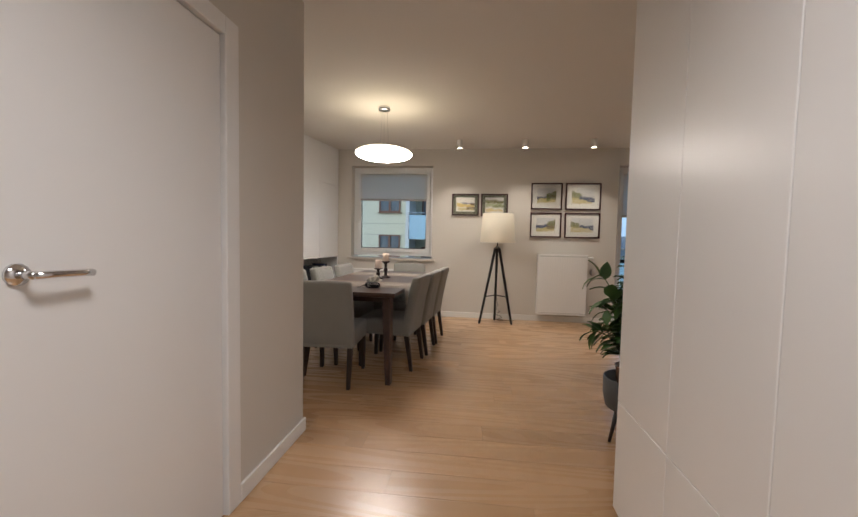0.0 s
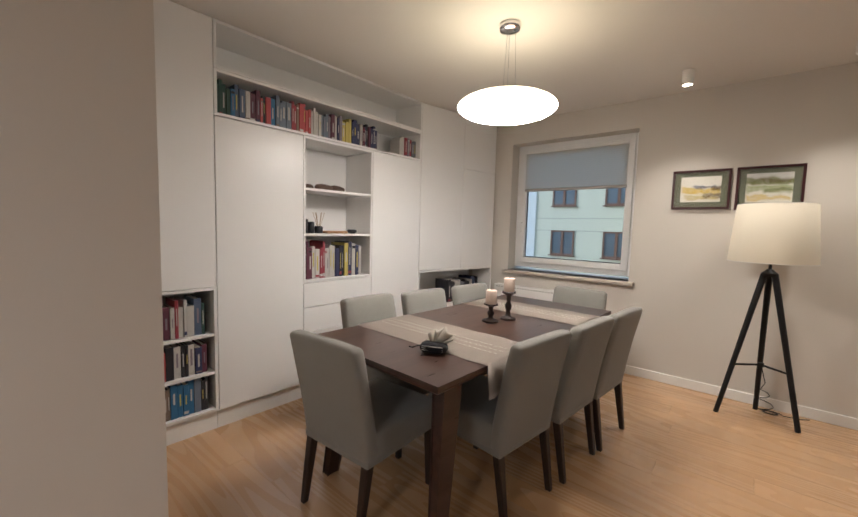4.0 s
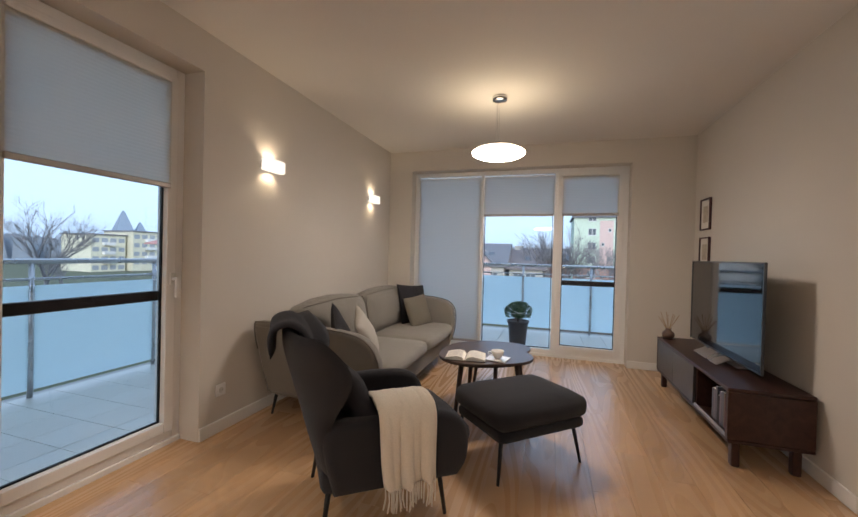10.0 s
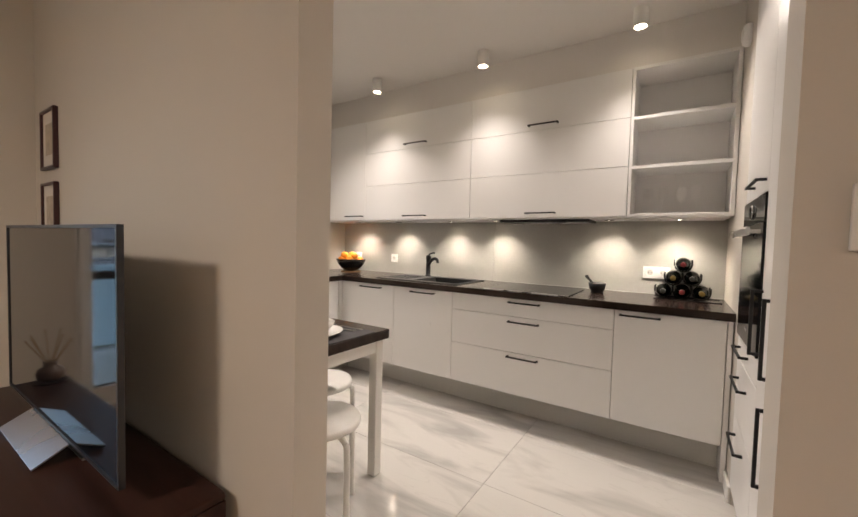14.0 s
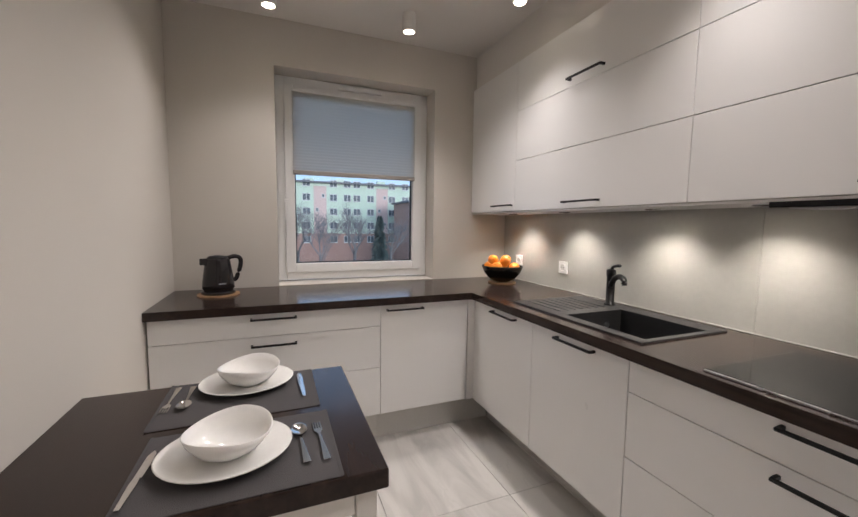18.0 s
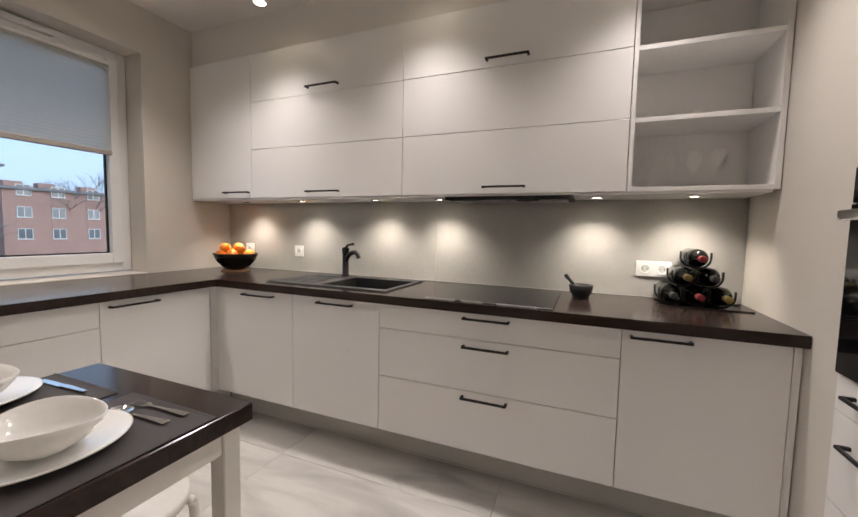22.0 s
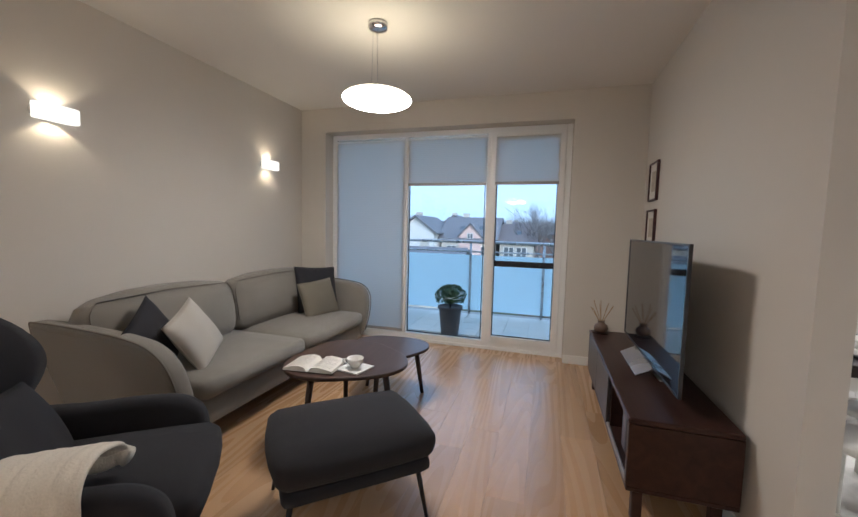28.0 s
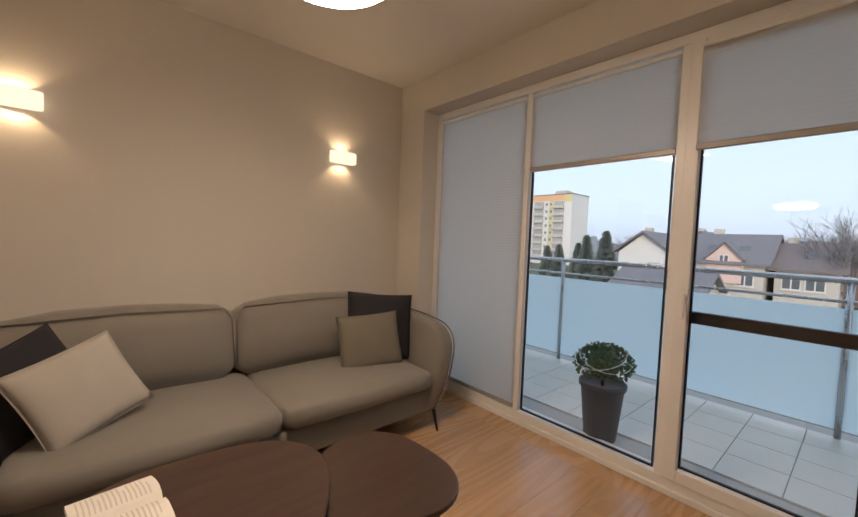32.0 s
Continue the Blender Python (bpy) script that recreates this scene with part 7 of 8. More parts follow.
for x, y, z in ((0, 0, 0.046), (0.072, 0.01, 0.070), (-0.07, 0.02, 0.070), (0.02, 0.074, 0.070), (-0.01, -0.074, 0.070), (0.06, 0.075, 0.11), (-0.065, -0.06, 0.108),
                (-0.055, 0.08, 0.113), (0.078, -0.055, 0.113), (0.0, 0.0, 0.121), (0.04, 0.055, 0.158), (-0.05, 0.01, 0.152), (0.03, -0.05, 0.156)):
    o = new("orange", om)
    o.matrix_world = pose(FX + x, FY + y, 0.904 + z, _r.uniform(-60, 60), _r.uniform(-60, 60), _r.uniform(0, 360))
    tagged(o, "ripe orange in the dark glass bowl", "orange", "oranges in the fruit bowl")
solid("trivet", lathe([(0, 0), (0.11, 0), (0.11, 0.008), (0, 0.008)], 32), M_CORKW, "round pale wooden mat under the kettle", "trivet", at=pose(7.07, 3.03, 0.8955))
kt = thing("kettle", (7.07, 3.03, 0.9038), -70, "glossy black electric kettle on a wooden mat", "kettle")
M_KET = mat("gloss_black_plastic", (0.012, 0.010, 0.011), 0.12, var=0.05)
part("base", lathe([(0, 0), (0.088, 0), (0.090, 0.014), (0.078, 0.020), (0, 0.020)], 32), M_KET, kt, smooth=True)
part("body", lathe([(0.074, 0.021), (0.084, 0.034), (0.083, 0.06), (0.074, 0.13), (0.064, 0.195), (0.060, 0.205), (0, 0.206)], 36), M_KET, kt, smooth=True)
part("lid", lathe([(0, 0.206), (0.055, 0.206), (0.052, 0.214), (0.02, 0.220), (0, 0.220)], 28), M_BLACK, kt, smooth=True)
part("spout", prism([(-0.050, -0.026), (-0.092, -0.006), (-0.092, 0.006), (-0.050, 0.026)], 0.168, 0.206, 0.004), M_KET, kt)
part("grip", tube(curve_pts([(0.055, 0, 0.205), (0.095, 0, 0.212), (0.122, 0, 0.195), (0.120, 0, 0.15), (0.098, 0, 0.085), (0.082, 0, 0.070)], 5), 0.0125, 12), M_KET, kt, smooth=True)
part("logo_mark", box(-0.018, 0.018, -0.0875, -0.0835, 0.062, 0.068), M_STEEL, kt)

# tall units
GT = "white tall kitchen units"
oc = unit("oven_column", "tall white unit with a built-in black oven", "x+", 3.896, 1.738, 2.26, 0.10, 2.585, 0.60,
          [("drawer", 1.739, 2.26, 0.72, 0.826, (1.823, 2.057, 0.78)), ("drawer", 1.739, 2.26, 0.45, 0.72, (1.823, 2.057, 0.64)), ("drawer", 1.739, 2.26, 0.10, 0.45, (1.823, 2.057, 0.378)),
           ("door", 1.739, 2.26, 1.424, 2.585, (1.965, 2.222, 1.468))], group=GT)
ov = thing("oven", label="built-in oven with a black glass front and steel handle", category="oven")
part("control_panel", fbox("x+", 3.896, 1.742, 2.257, -0.018, 0.006, 1.32, 1.42, 0.002), M_BLACKG, ov)
part("door_glass", fbox("x+", 3.896, 1.742, 2.257, -0.018, 0.008, 0.83, 1.316, 0.002), M_BLACKG, ov)
part("knob", lathe([(0, 0), (0.025, 0), (0.025, 0.008), (0.021, 0.010), (0, 0.010)], 30, m=pose(3.902, 1.985, 1.368, 0, 90)), M_BLACK, ov, smooth=True)
part("knob_ring", lathe([(0.0255, 0.001), (0.029, 0.001), (0.029, 0.004), (0.026, 0.007), (0.0255, 0.001)], 30, m=pose(3.902, 1.985, 1.368, 0, 90)), M_STEEL, ov, "steel ring of the knob", smooth=True)
hn = box(3.936, 3.948, 1.775, 2.235, 1.268, 1.298, 0.004, 2)
for y in (1.80, 2.20):
    box(3.9042, 3.9362, y, y + 0.014, 1.276, 1.290, bm=hn)
part("handle", hn, M_STEEL, ov, "wide steel handle")
part("badge", fbox("x+", 3.9042, 1.97, 2.03, 0.0, 0.001, 0.885, 0.895), M_STEEL, ov)
unit("tall_cabinet", "tall white flat-front larder cabinet", "x+", 3.896, 2.26, 2.489, 0.10, 2.585, 0.60, [("door", 2.26, 2.489, 0.10, 2.585, (2.275, 0, 0.846, 1.077))], group=GT)
unit("fridge_column", "tall white fridge cabinet with two flat doors", "x+", 3.896, 2.489, 3.122, 0.10, 2.585, 0.60,
     [("door", 2.489, 3.122, 0.793, 2.585, (2.502, 0, 0.82, 1.068)), ("door", 2.489, 3.122, 0.10, 0.793, (2.502, 0, 0.487, 0.733))], group=GT)
plinth("pale plinth under the tall units", 3.83, 3.845, 1.74, 3.12, 0.097, (2.489,))
structure("tall_unit_filler", box(3.25, 3.877, 1.74, 3.12, 2.587, 2.60), M_LACQK, "white filler above the tall units", "filler")
sm = thing("smoke_alarm", label="round white alarm on the kitchen wall", category="alarm")
part("body", lathe([(0, 0), (0.055, 0), (0.055, 0.018), (0.045, 0.032), (0, 0.034)], 30, m=pose(3.891, 1.50, 2.30, 0, 90)), M_PVC, sm, smooth=True)
part("grille", lathe([(0.018, 0), (0.030, 0), (0.030, 0.003), (0.018, 0.003)], 24, m=pose(3.924, 1.50, 2.30, 0, 90)), M_TRIM, sm, smooth=True)

# table, stools and place settings
tb = thing("kitchen_table", label="small table with a dark wenge top and white square legs", category="table")
part("tabletop", box(5.378, 6.054, 2.488, 3.293, 0.713, 0.761, 0.003, 1), M_COUNTER, tb)
M_WLEG = mat("white_powder_coat", (0.74, 0.72, 0.68), 0.35, var=0.02)
for x in (5.40, 5.98):
    for y in (2.51, 3.22):
        part("leg", box(x, x + 0.05, y, y + 0.05, 0.002, 0.7125, 0.003, 1), M_WLEG, tb)
for q in ((5.451, 5.979, 2.515, 2.535), (5.451, 5.979, 3.235, 3.255), (5.405, 5.425, 2.561, 3.219), (6.005, 6.025, 2.561, 3.219)):
    part("apron", box(*q, 0.648, 0.7125, 0.002, 1), M_WLEG, tb)


def stool(x, y, rz):
    s = thing("stool", (x, y, 0.002), rz, "round white stool with bent wooden legs under the table", "stool", "white stools at the kitchen table")
    part("seat", lathe([(0, 0.405), (0.160, 0.405), (0.172, 0.412), (0.174, 0.428), (0.168, 0.440), (0, 0.443)], 40), M_WLEG, s, smooth=True)
    for k in range(4):
        a = radians(45 + 90 * k)
        c, d = math.cos(a), math.sin(a)
        pts = curve_pts([(0.06 * c, 0.06 * d, 0.394), (0.13 * c, 0.13 * d, 0.394), (0.166 * c, 0.166 * d, 0.380), (0.180 * c, 0.180 * d, 0.33), (0.183 * c, 0.183 * d, 0.0)], 5)
        part("leg", tube(pts, 0.0135, 10), M_WLEG, s, smooth=True)


stool(5.77, 2.60, 12)
stool(5.42, 2.90, 40)
M_MATG = mat("grey_woven_placemat", (0.075, 0.07, 0.072), 0.95, var=0.08, bump=0.6, bscale=420, fine=0.25)
M_CUT = mat("polished_cutlery", (0.62, 0.61, 0.60), 0.12, 1.0, var=0.03)


def spoon(x, y, rz, kind):
    c = thing(kind, (x, y, 0.7665), rz, "polished steel " + kind + " on the grey placemat", "cutlery", "cutlery on the placemats")
    if kind == "knife":
        part("blade", prism([(-0.008, 0.0), (0.008, 0.0), (0.010, 0.06), (0.007, 0.098), (0.0, 0.108), (-0.008, 0.085)], 0, 0.002), M_CUT, c)
        part("grip", prism([(-0.005, -0.10), (0.005, -0.10), (0.008, -0.02), (0.006, -0.0005), (-0.006, -0.0005), (-0.008, -0.02)], 0, 0.005, 0.001), M_CUT, c)
        return
    part("grip", prism([(-0.009, -0.09), (0.009, -0.09), (0.0045, -0.02), (0.003, 0.03), (-0.003, 0.03), (-0.0045, -0.02)], 0.001, 0.004, 0.0008), M_CUT, c)
    if kind == "spoon":
        part("spoon_bowl", lathe([(0, 0), (0.012, 0.001), (0.019, 0.006), (0.0205, 0.009), (0.0185, 0.008), (0.011, 0.003), (0, 0.002)], 20, m=Matrix.Translation((0, 0.057, 0)) @ Matrix.Diagonal((1, 1.5, 1, 1))), M_CUT, c, smooth=True)
    else:
        part("fork_head", prism([(-0.003, 0.0302), (0.003, 0.0302), (0.011, 0.046), (0.011, 0.056), (-0.011, 0.056), (-0.011, 0.046)], 0.001, 0.003), M_CUT, c)
        for k in range(4):
            px = -0.0095 + k * 0.0063
            part("tine", prism([(px - 0.0014, 0.0562), (px + 0.0014, 0.0562), (px + 0.0008, 0.092), (px - 0.0008, 0.092)], 0.001, 0.003), M_CUT, c)


def setting(x0, x1, y0, y1, flip):
    pm = thing("placemat", label="dark grey woven placemat with a stitched hem", category="placemat", group="placemats on the kitchen table")
    part("cloth", box(x0, x1, y0, y1, 0.7615, 0.764, 0.001, 1), M_MATG, pm)
    for y in (y0, y1):
        part("hem", box(x0, x1, y - 0.004, y + 0.004, 0.7641, 0.7655, 0.0005, 1), M_MATG, pm)
    cx, cy = (5.975, 2.815) if flip else (5.555, 2.835)
    pt = thing("plate", (cx, cy, 0.7642), 0, "white oval porcelain plate on a placemat", "plate", "plates on the kitchen table")
    part("dish", lathe([(0, 0.002), (0.08, 0.0), (0.095, 0.004), (0.136, 0.020), (0.138, 0.023), (0.134, 0.024), (0.10, 0.010), (0, 0.007)], 44, sx=0.93, sy=1.06), M_CERAM, pt, smooth=True)
    bw = thing("bowl", (cx, cy - 0.005, 0.7715), 0, "white asymmetric porcelain bowl standing on a plate", "bowl", "bowls on the kitchen table")
    bb = lathe([(0, 0.0), (0.038, 0.0), (0.042, 0.004), (0.072, 0.022), (0.090, 0.046), (0.097, 0.064), (0.0945, 0.065), (0.086, 0.046), (0.068, 0.025), (0.036, 0.009), (0, 0.007)], 44)
    for v in bb.verts:
        k = max(0, v.co.z / 0.064) ** 2
        v.co.z += 0.007 * k * math.cos(math.atan2(v.co.y, v.co.x) * 2 + 0.9)
    part("vessel", bb, M_CERAM, bw, smooth=True)
    return cx, cy


setting(5.386, 5.705, 2.592, 3.02, False)
setting(5.743, 6.05, 2.606, 3.047, True)
spoon(5.545, 2.667, -86, "spoon")
spoon(5.54, 2.621, -87, "fork")
spoon(5.525, 3.003, -93, "knife")
spoon(5.92, 2.981, 90, "spoon")
spoon(5.925, 3.026, 88, "fork")
spoon(5.91, 2.647, -88, "knife")

# ---- balcony plant and the surroundings ----
bx = thing("potted_boxwood", (7.75, 5.28, 0), 0, "clipped boxwood ball in a tall grey pot on the balcony", "plant")
M_POT = mat("slate_grey_pot", (0.066, 0.060, 0.062), 0.5, var=0.05)
part("pot", lathe([(0, 0.0), (0.095, 0.0), (0.100, 0.01), (0.132, 0.34), (0.145, 0.345), (0.147, 0.375), (0.138, 0.378), (0.130, 0.36), (0, 0.35)], 36), M_POT, bx, smooth=True)
M_BOX = mat("boxwood_leaf", (0.055, 0.11, 0.045), 0.5, var=0.35, scale=18)
_r = random.Random(41)
bm = bmesh.new()
for k in range(1500):
    u, a = _r.uniform(-0.55, 1), _r.uniform(0, 2 * math.pi)
    d = Vector((math.sqrt(1 - u * u) * math.cos(a), math.sqrt(1 - u * u) * math.sin(a), u))
    r = 0.135 * (1 + 0.16 * noise.noise(d * 3.2)) * _r.uniform(0.86, 1.05)
    p = Vector((0, 0, 0.495)) + Vector((d.x * r * 1.22, d.y * r * 1.22, d.z * r * 0.9))
    f = (d + Vector((_r.uniform(-1, 1), _r.uniform(-1, 1), _r.uniform(-0.4, 1)))).normalized()
    s = f.cross(Vector((_r.uniform(-1, 1), _r.uniform(-1, 1), _r.uniform(-1, 1)))).normalized()
    L, W = 0.022, 0.008
    bm.faces.new([bm.verts.new(q) for q in (p, p + f * L * 0.5 + s * W, p + f * L, p + f * L * 0.5 - s * W)])
part("crown", bm, M_BOX, bx, "dense round crown of small leaves")
part("stem", rod((0, 0, 0.345), (0, 0, 0.47), 0.012), M_LEG, bx)
wire = []
for k in range(22):
    a, u = 0.62 * k, 0.30 + 0.40 * math.sin(0.75 * k)
    c = math.sqrt(max(0.0, 1 - u * u))
    wire.append((0.172 * c * math.cos(a), 0.172 * c * math.sin(a), 0.497 + 0.130 * u))
part("light_string", tube(curve_pts(wire, 4), 0.0028, 5), M_PVC, bx, "thin pale wire of a light string", smooth=True)
part("core", lathe([(0, 0.39), (0.08, 0.42), (0.105, 0.50), (0.08, 0.57), (0, 0.60)], 16), M_BOX, bx, smooth=True)

GZ = -7.0
M_CREAM = mat("cream_render", (0.62, 0.60, 0.47), 0.9, var=0.04, scale=0.6, fine=0.02)
M_GREENW = mat("pale_green_render", (0.60, 0.70, 0.56), 0.9, var=0.05, scale=0.4)
M_PINKW = mat("salmon_render", (0.68, 0.50, 0.45), 0.9, var=0.05, scale=0.4)
M_YELLW = mat("yellow_render", (0.62, 0.54, 0.28), 0.9, var=0.05, scale=0.4)
# Far copy of the yellow render with haze put into its colour.
M_HAZEYELL = mat("hazed_yellow_render", (0.64, 0.62, 0.48), 0.9, var=0.05, scale=0.4)
M_ORANGEW = mat("orange_render", (0.72, 0.42, 0.24), 0.9, var=0.05, scale=0.4)
M_BRICKW = mat("red_brick_wall", (0.40, 0.25, 0.21), 0.9, var=0.2, scale=1.2, fine=0.1, bscale=6)
M_HOUSE = mat("grey_cream_render", (0.50, 0.475, 0.43), 0.9, var=0.06, scale=0.5)
M_WHITEW = mat("white_render", (0.66, 0.66, 0.64), 0.9, var=0.04, scale=0.5)
M_ROOFG = mat("grey_roof_tiles", (0.17, 0.17, 0.185), 0.7, var=0.1, scale=2, fine=0.1, bscale=8)
M_ROOFB = mat("brown_roof_tiles", (0.175, 0.15, 0.15), 0.7, var=0.1, scale=2, fine=0.1, bscale=8)
M_ROOFR = mat("red_roof_tiles", (0.50, 0.25, 0.22), 0.7, var=0.15, scale=2)
M_WPANE = mat("dark_window_glass", (0.12, 0.14, 0.16), 0.1, var=0.3, scale=1.5)
# Paler copy of the window glass; its grey carries the haze of distance.
M_FPANE = mat("hazed_window_glass", (0.30, 0.33, 0.36), 0.3, var=0.2)
M_BROWNF = mat("brown_window_frame", (0.16, 0.075, 0.045), 0.5)
M_BGLASS = mat("blue_balcony_glass", (0.42, 0.58, 0.66), 0.25, var=0.05)
# Grey that puts the shade inside a loggia into the colour.
M_LOGGIA_SHADE = mat("painted_loggia_shade", (0.36, 0.37, 0.38), 0.9)
M_LOUVRE = mat("wooden_louvre", (0.36, 0.20, 0.12), 0.6, var=0.15)


def facade_window(parent, face, F, u, z, w, h, frame_mat, bars=1):
    """A window on a far facade: frame, panes set back, sill."""
    wn = part("window", fbox(face, F, u - w / 2, u + w / 2, 0.004, 0.02, z, z + h), M_WPANE, parent)
    fr = bmesh.new()
    t = 0.09
    for q in ((u - w / 2, u - w / 2 + t, z, z + h), (u + w / 2 - t, u + w / 2, z, z + h), (u - w / 2 + t, u + w / 2 - t, z, z + t), (u - w / 2 + t, u + w / 2 - t, z + h - t, z + h)):
        fbox(face, F, q[0], q[1], 0.021, 0.07, q[2], q[3], bm=fr)
    for k in range(bars):
        x = u - w / 2 + w * (k + 1) / (bars + 1)
        fbox(face, F, x - 0.05, x + 0.05, 0.021, 0.065, z + t, z + h - t, bm=fr)
    part("window_frame", fr, frame_mat, wn)
    part("sill", fbox(face, F, u - w / 2 - 0.08, u + w / 2 + 0.08, 0.004, 0.14, z - 0.07, z - 0.005), frame_mat, wn)


def block_with_windows(name, label, x, y0, y1, roof, depth, wall, storeys, cols, base=None, stairs=(), stair_mat=None, frame_mat=None, pitch=2.83, w=1.5):
    """A flat-roofed block of flats whose long side faces the flat (towards -x)."""
    b = thing(name, (0, 0, 0), 0, label, "building")
    part("wall", box(x, x + depth, y0, y1, GZ, roof), wall, b)
    part("roof", box(x - 0.5, x + depth + 0.5, y0 - 0.4, y1 + 0.4, roof, roof + 0.35), M_ROOFG, b)
    low = roof - 0.9 - pitch * (storeys - 1)
    if base:
        part("ground_storey", box(x - 0.06, x + 0.02, y0, y1, GZ, low - 0.75), base, b, "red brick ground storey")
    for u in stairs:
        part("stair_strip", box(x - 0.04, x + 0.02, u - 1.25, u + 1.25, low - 0.74, roof - 0.6), stair_mat, b, "salmon painted strip")
        for k in range(storeys - 1):
            facade_window(b, "x-", x - 0.05, u + (0.6 if k % 2 else -0.6), low + pitch * k + 0.9, 0.6, 0.7, M_WHITEW, 0)
    for k in range(-1 if base else 0, storeys):
        for c in cols:
            facade_window(b, "x-", x - (0.07 if k < 0 else 0.0), c, low - 0.75 + pitch * k + 0.95, w, 1.4, frame_mat or M_WHITEW, 1)
    for c in (0.2, 0.55, 0.8):
        yy = y0 + (y1 - y0) * c
        part("chimney", box(x + 2, x + 3.2, yy, yy + 1.8, roof + 0.3, roof + 1.2), wall, b)


block_with_windows("apartment_block", "pale green block of flats with salmon stair strips and brick base", 85, -25.0, 0.2, 9.4, 11, M_GREENW, 4,
                   (-3.2, -8.5, -11.3, -13.3, -16.2, -20.9, -23.9), M_BRICKW, (-5.85, -18.7), M_PINKW)
block_with_windows("brick_house", "red brick building beside the block of flats", 72, -34, -20.5, 5.4, 10, M_BRICKW, 3, (-22.5, -26, -30))


def tower_block(x, y0, y1, roof):
    """The far tower: balcony stacks, a yellow strip, window columns and a coloured top storey."""
    b = thing("tower_block", (0, 0, 0), 0, "pale tower block with balcony stacks and an orange top storey", "building")
    part("wall", box(x, x + 13, y0, y1, GZ, roof), M_WHITEW, b)
    part("roof", box(x - 0.2, x + 13.2, y0 - 0.2, y1 + 0.2, roof, roof + 0.3), M_ROOFG, b)
    part("lift_house", box(x + 3, x + 8, y0 + 4.6, y0 + 9.2, roof + 0.3, roof + 2.0), M_HOUSE, b)
    part("top_band", box(x - 0.08, x + 0.02, y0 + 3.2, y1, roof - 2.3, roof - 0.01), M_ORANGEW, b, "orange painted top storey")
    part("top_band", box(x - 0.08, x + 0.02, y0, y0 + 3.19, roof - 2.9, roof - 0.01), M_YELLW, b, "yellow painted corner of the top storey")
    part("yellow_strip", box(x - 0.05, x + 0.02, y0 + 7.9, y0 + 9.8, GZ, roof - 2.31), M_YELLW, b, "yellow painted strip")
    for k in range(9):
        z = roof - 2.4 - 2.83 * (k + 1)
        if z < GZ:
            break
        for u in (y0 + 8.85, y0 + 10.9):
            facade_window(b, "x-", x - 0.06, u, z + 0.9, 1.1, 1.3, M_WHITEW, 1)
        for a, c in ((y0 + 3.2, y0 + 7.7), (y0 + 12.2, y0 + 16.6)):
            # No recess here: a flat panel whose grey stands for loggia shade.
            bal = part("balcony", box(x - 0.04, x + 0.02, a, c, z + 1.0, z + 2.7), M_LOGGIA_SHADE, b, "flat grey panel with loggia shade in its colour")
            part("parapet", box(x - 0.9, x - 0.041, a, c, z - 0.05, z + 0.95), M_HOUSE, bal)


tower_block(142, 79.6, 97.4, 20.5)


def house(label, x0, x1, y0, y1, eave, ridge, wall, roof, along="y", wins=(), dormer=()):
    h = thing("house", (0, 0, 0), 0, label, "house", "houses below the balcony")
    part("wall", box(x0, x1, y0, y1, GZ, eave), wall, h)
    o = 0.5
    bm = bmesh.new()
    if along == "y":
        xm = (x0 + x1) / 2
        pts = [(x0 - o, eave - 0.1), (xm, ridge), (x1 + o, eave - 0.1), (x1 + o, eave + 0.12), (xm, ridge + 0.25), (x0 - o, eave + 0.12)]
        a = [bm.verts.new((x, y0 - o, z)) for x, z in pts]
        b = [bm.verts.new((x, y1 + o, z)) for x, z in pts]
        g = [[(x0, y, eave), (x1, y, eave), (xm, y, ridge)] for y in (y0, y1)]
    else:
        ym = (y0 + y1) / 2
        pts = [(y0 - o, eave - 0.1), (ym, ridge), (y1 + o, eave - 0.1), (y1 + o, eave + 0.12), (ym, ridge + 0.25), (y0 - o, eave + 0.12)]
        a = [bm.verts.new((x0 - o, y, z)) for y, z in pts]
        b = [bm.verts.new((x1 + o, y, z)) for y, z in pts]
        g = [[(x, y0, eave), (x, y1, eave), (x, ym, ridge)] for x in (x0, x1)]
    for i in range(6):
        j = (i + 1) % 6
        bm.faces.new((a[i], a[j], b[j], b[i]))
    for ring in (a, b):
        bm.faces.new((ring[0], ring[1], ring[4], ring[5]))
        bm.faces.new((ring[1], ring[2], ring[3], ring[4]))
    rf = part("roof", bm, roof, h)
    for tri_ in g:
        gb = bmesh.new()
        gb.faces.new([gb.verts.new(p) for p in tri_])
        part("gable", gb, wall, h)
    xm, ym = (x0 + x1) / 2, (y0 + y1) / 2
    part("chimney", box(xm + 0.6, xm + 1.3, ym + 1, ym + 1.8, ridge - 0.8, ridge + 0.8), M_HOUSE, rf)
    for u, z in wins:
        facade_window(h, "x-", x0, u, z, 1.3, 1.3, M_WHITEW, 1)
    if along == "y":
        sl = (ridge - eave) / (xm - x0)
        for u in dormer:
            xx = x0 + (xm - x0) * 0.45
            zz = eave + sl * (xx - x0) + 0.28
            part("skylight", box(-0.45, 0.45, -0.4, 0.4, 0, 0.08, m=pose(xx, u, zz, 0, -math.degrees(math.atan(sl)), 0)), M_WPANE, rf)
    return h


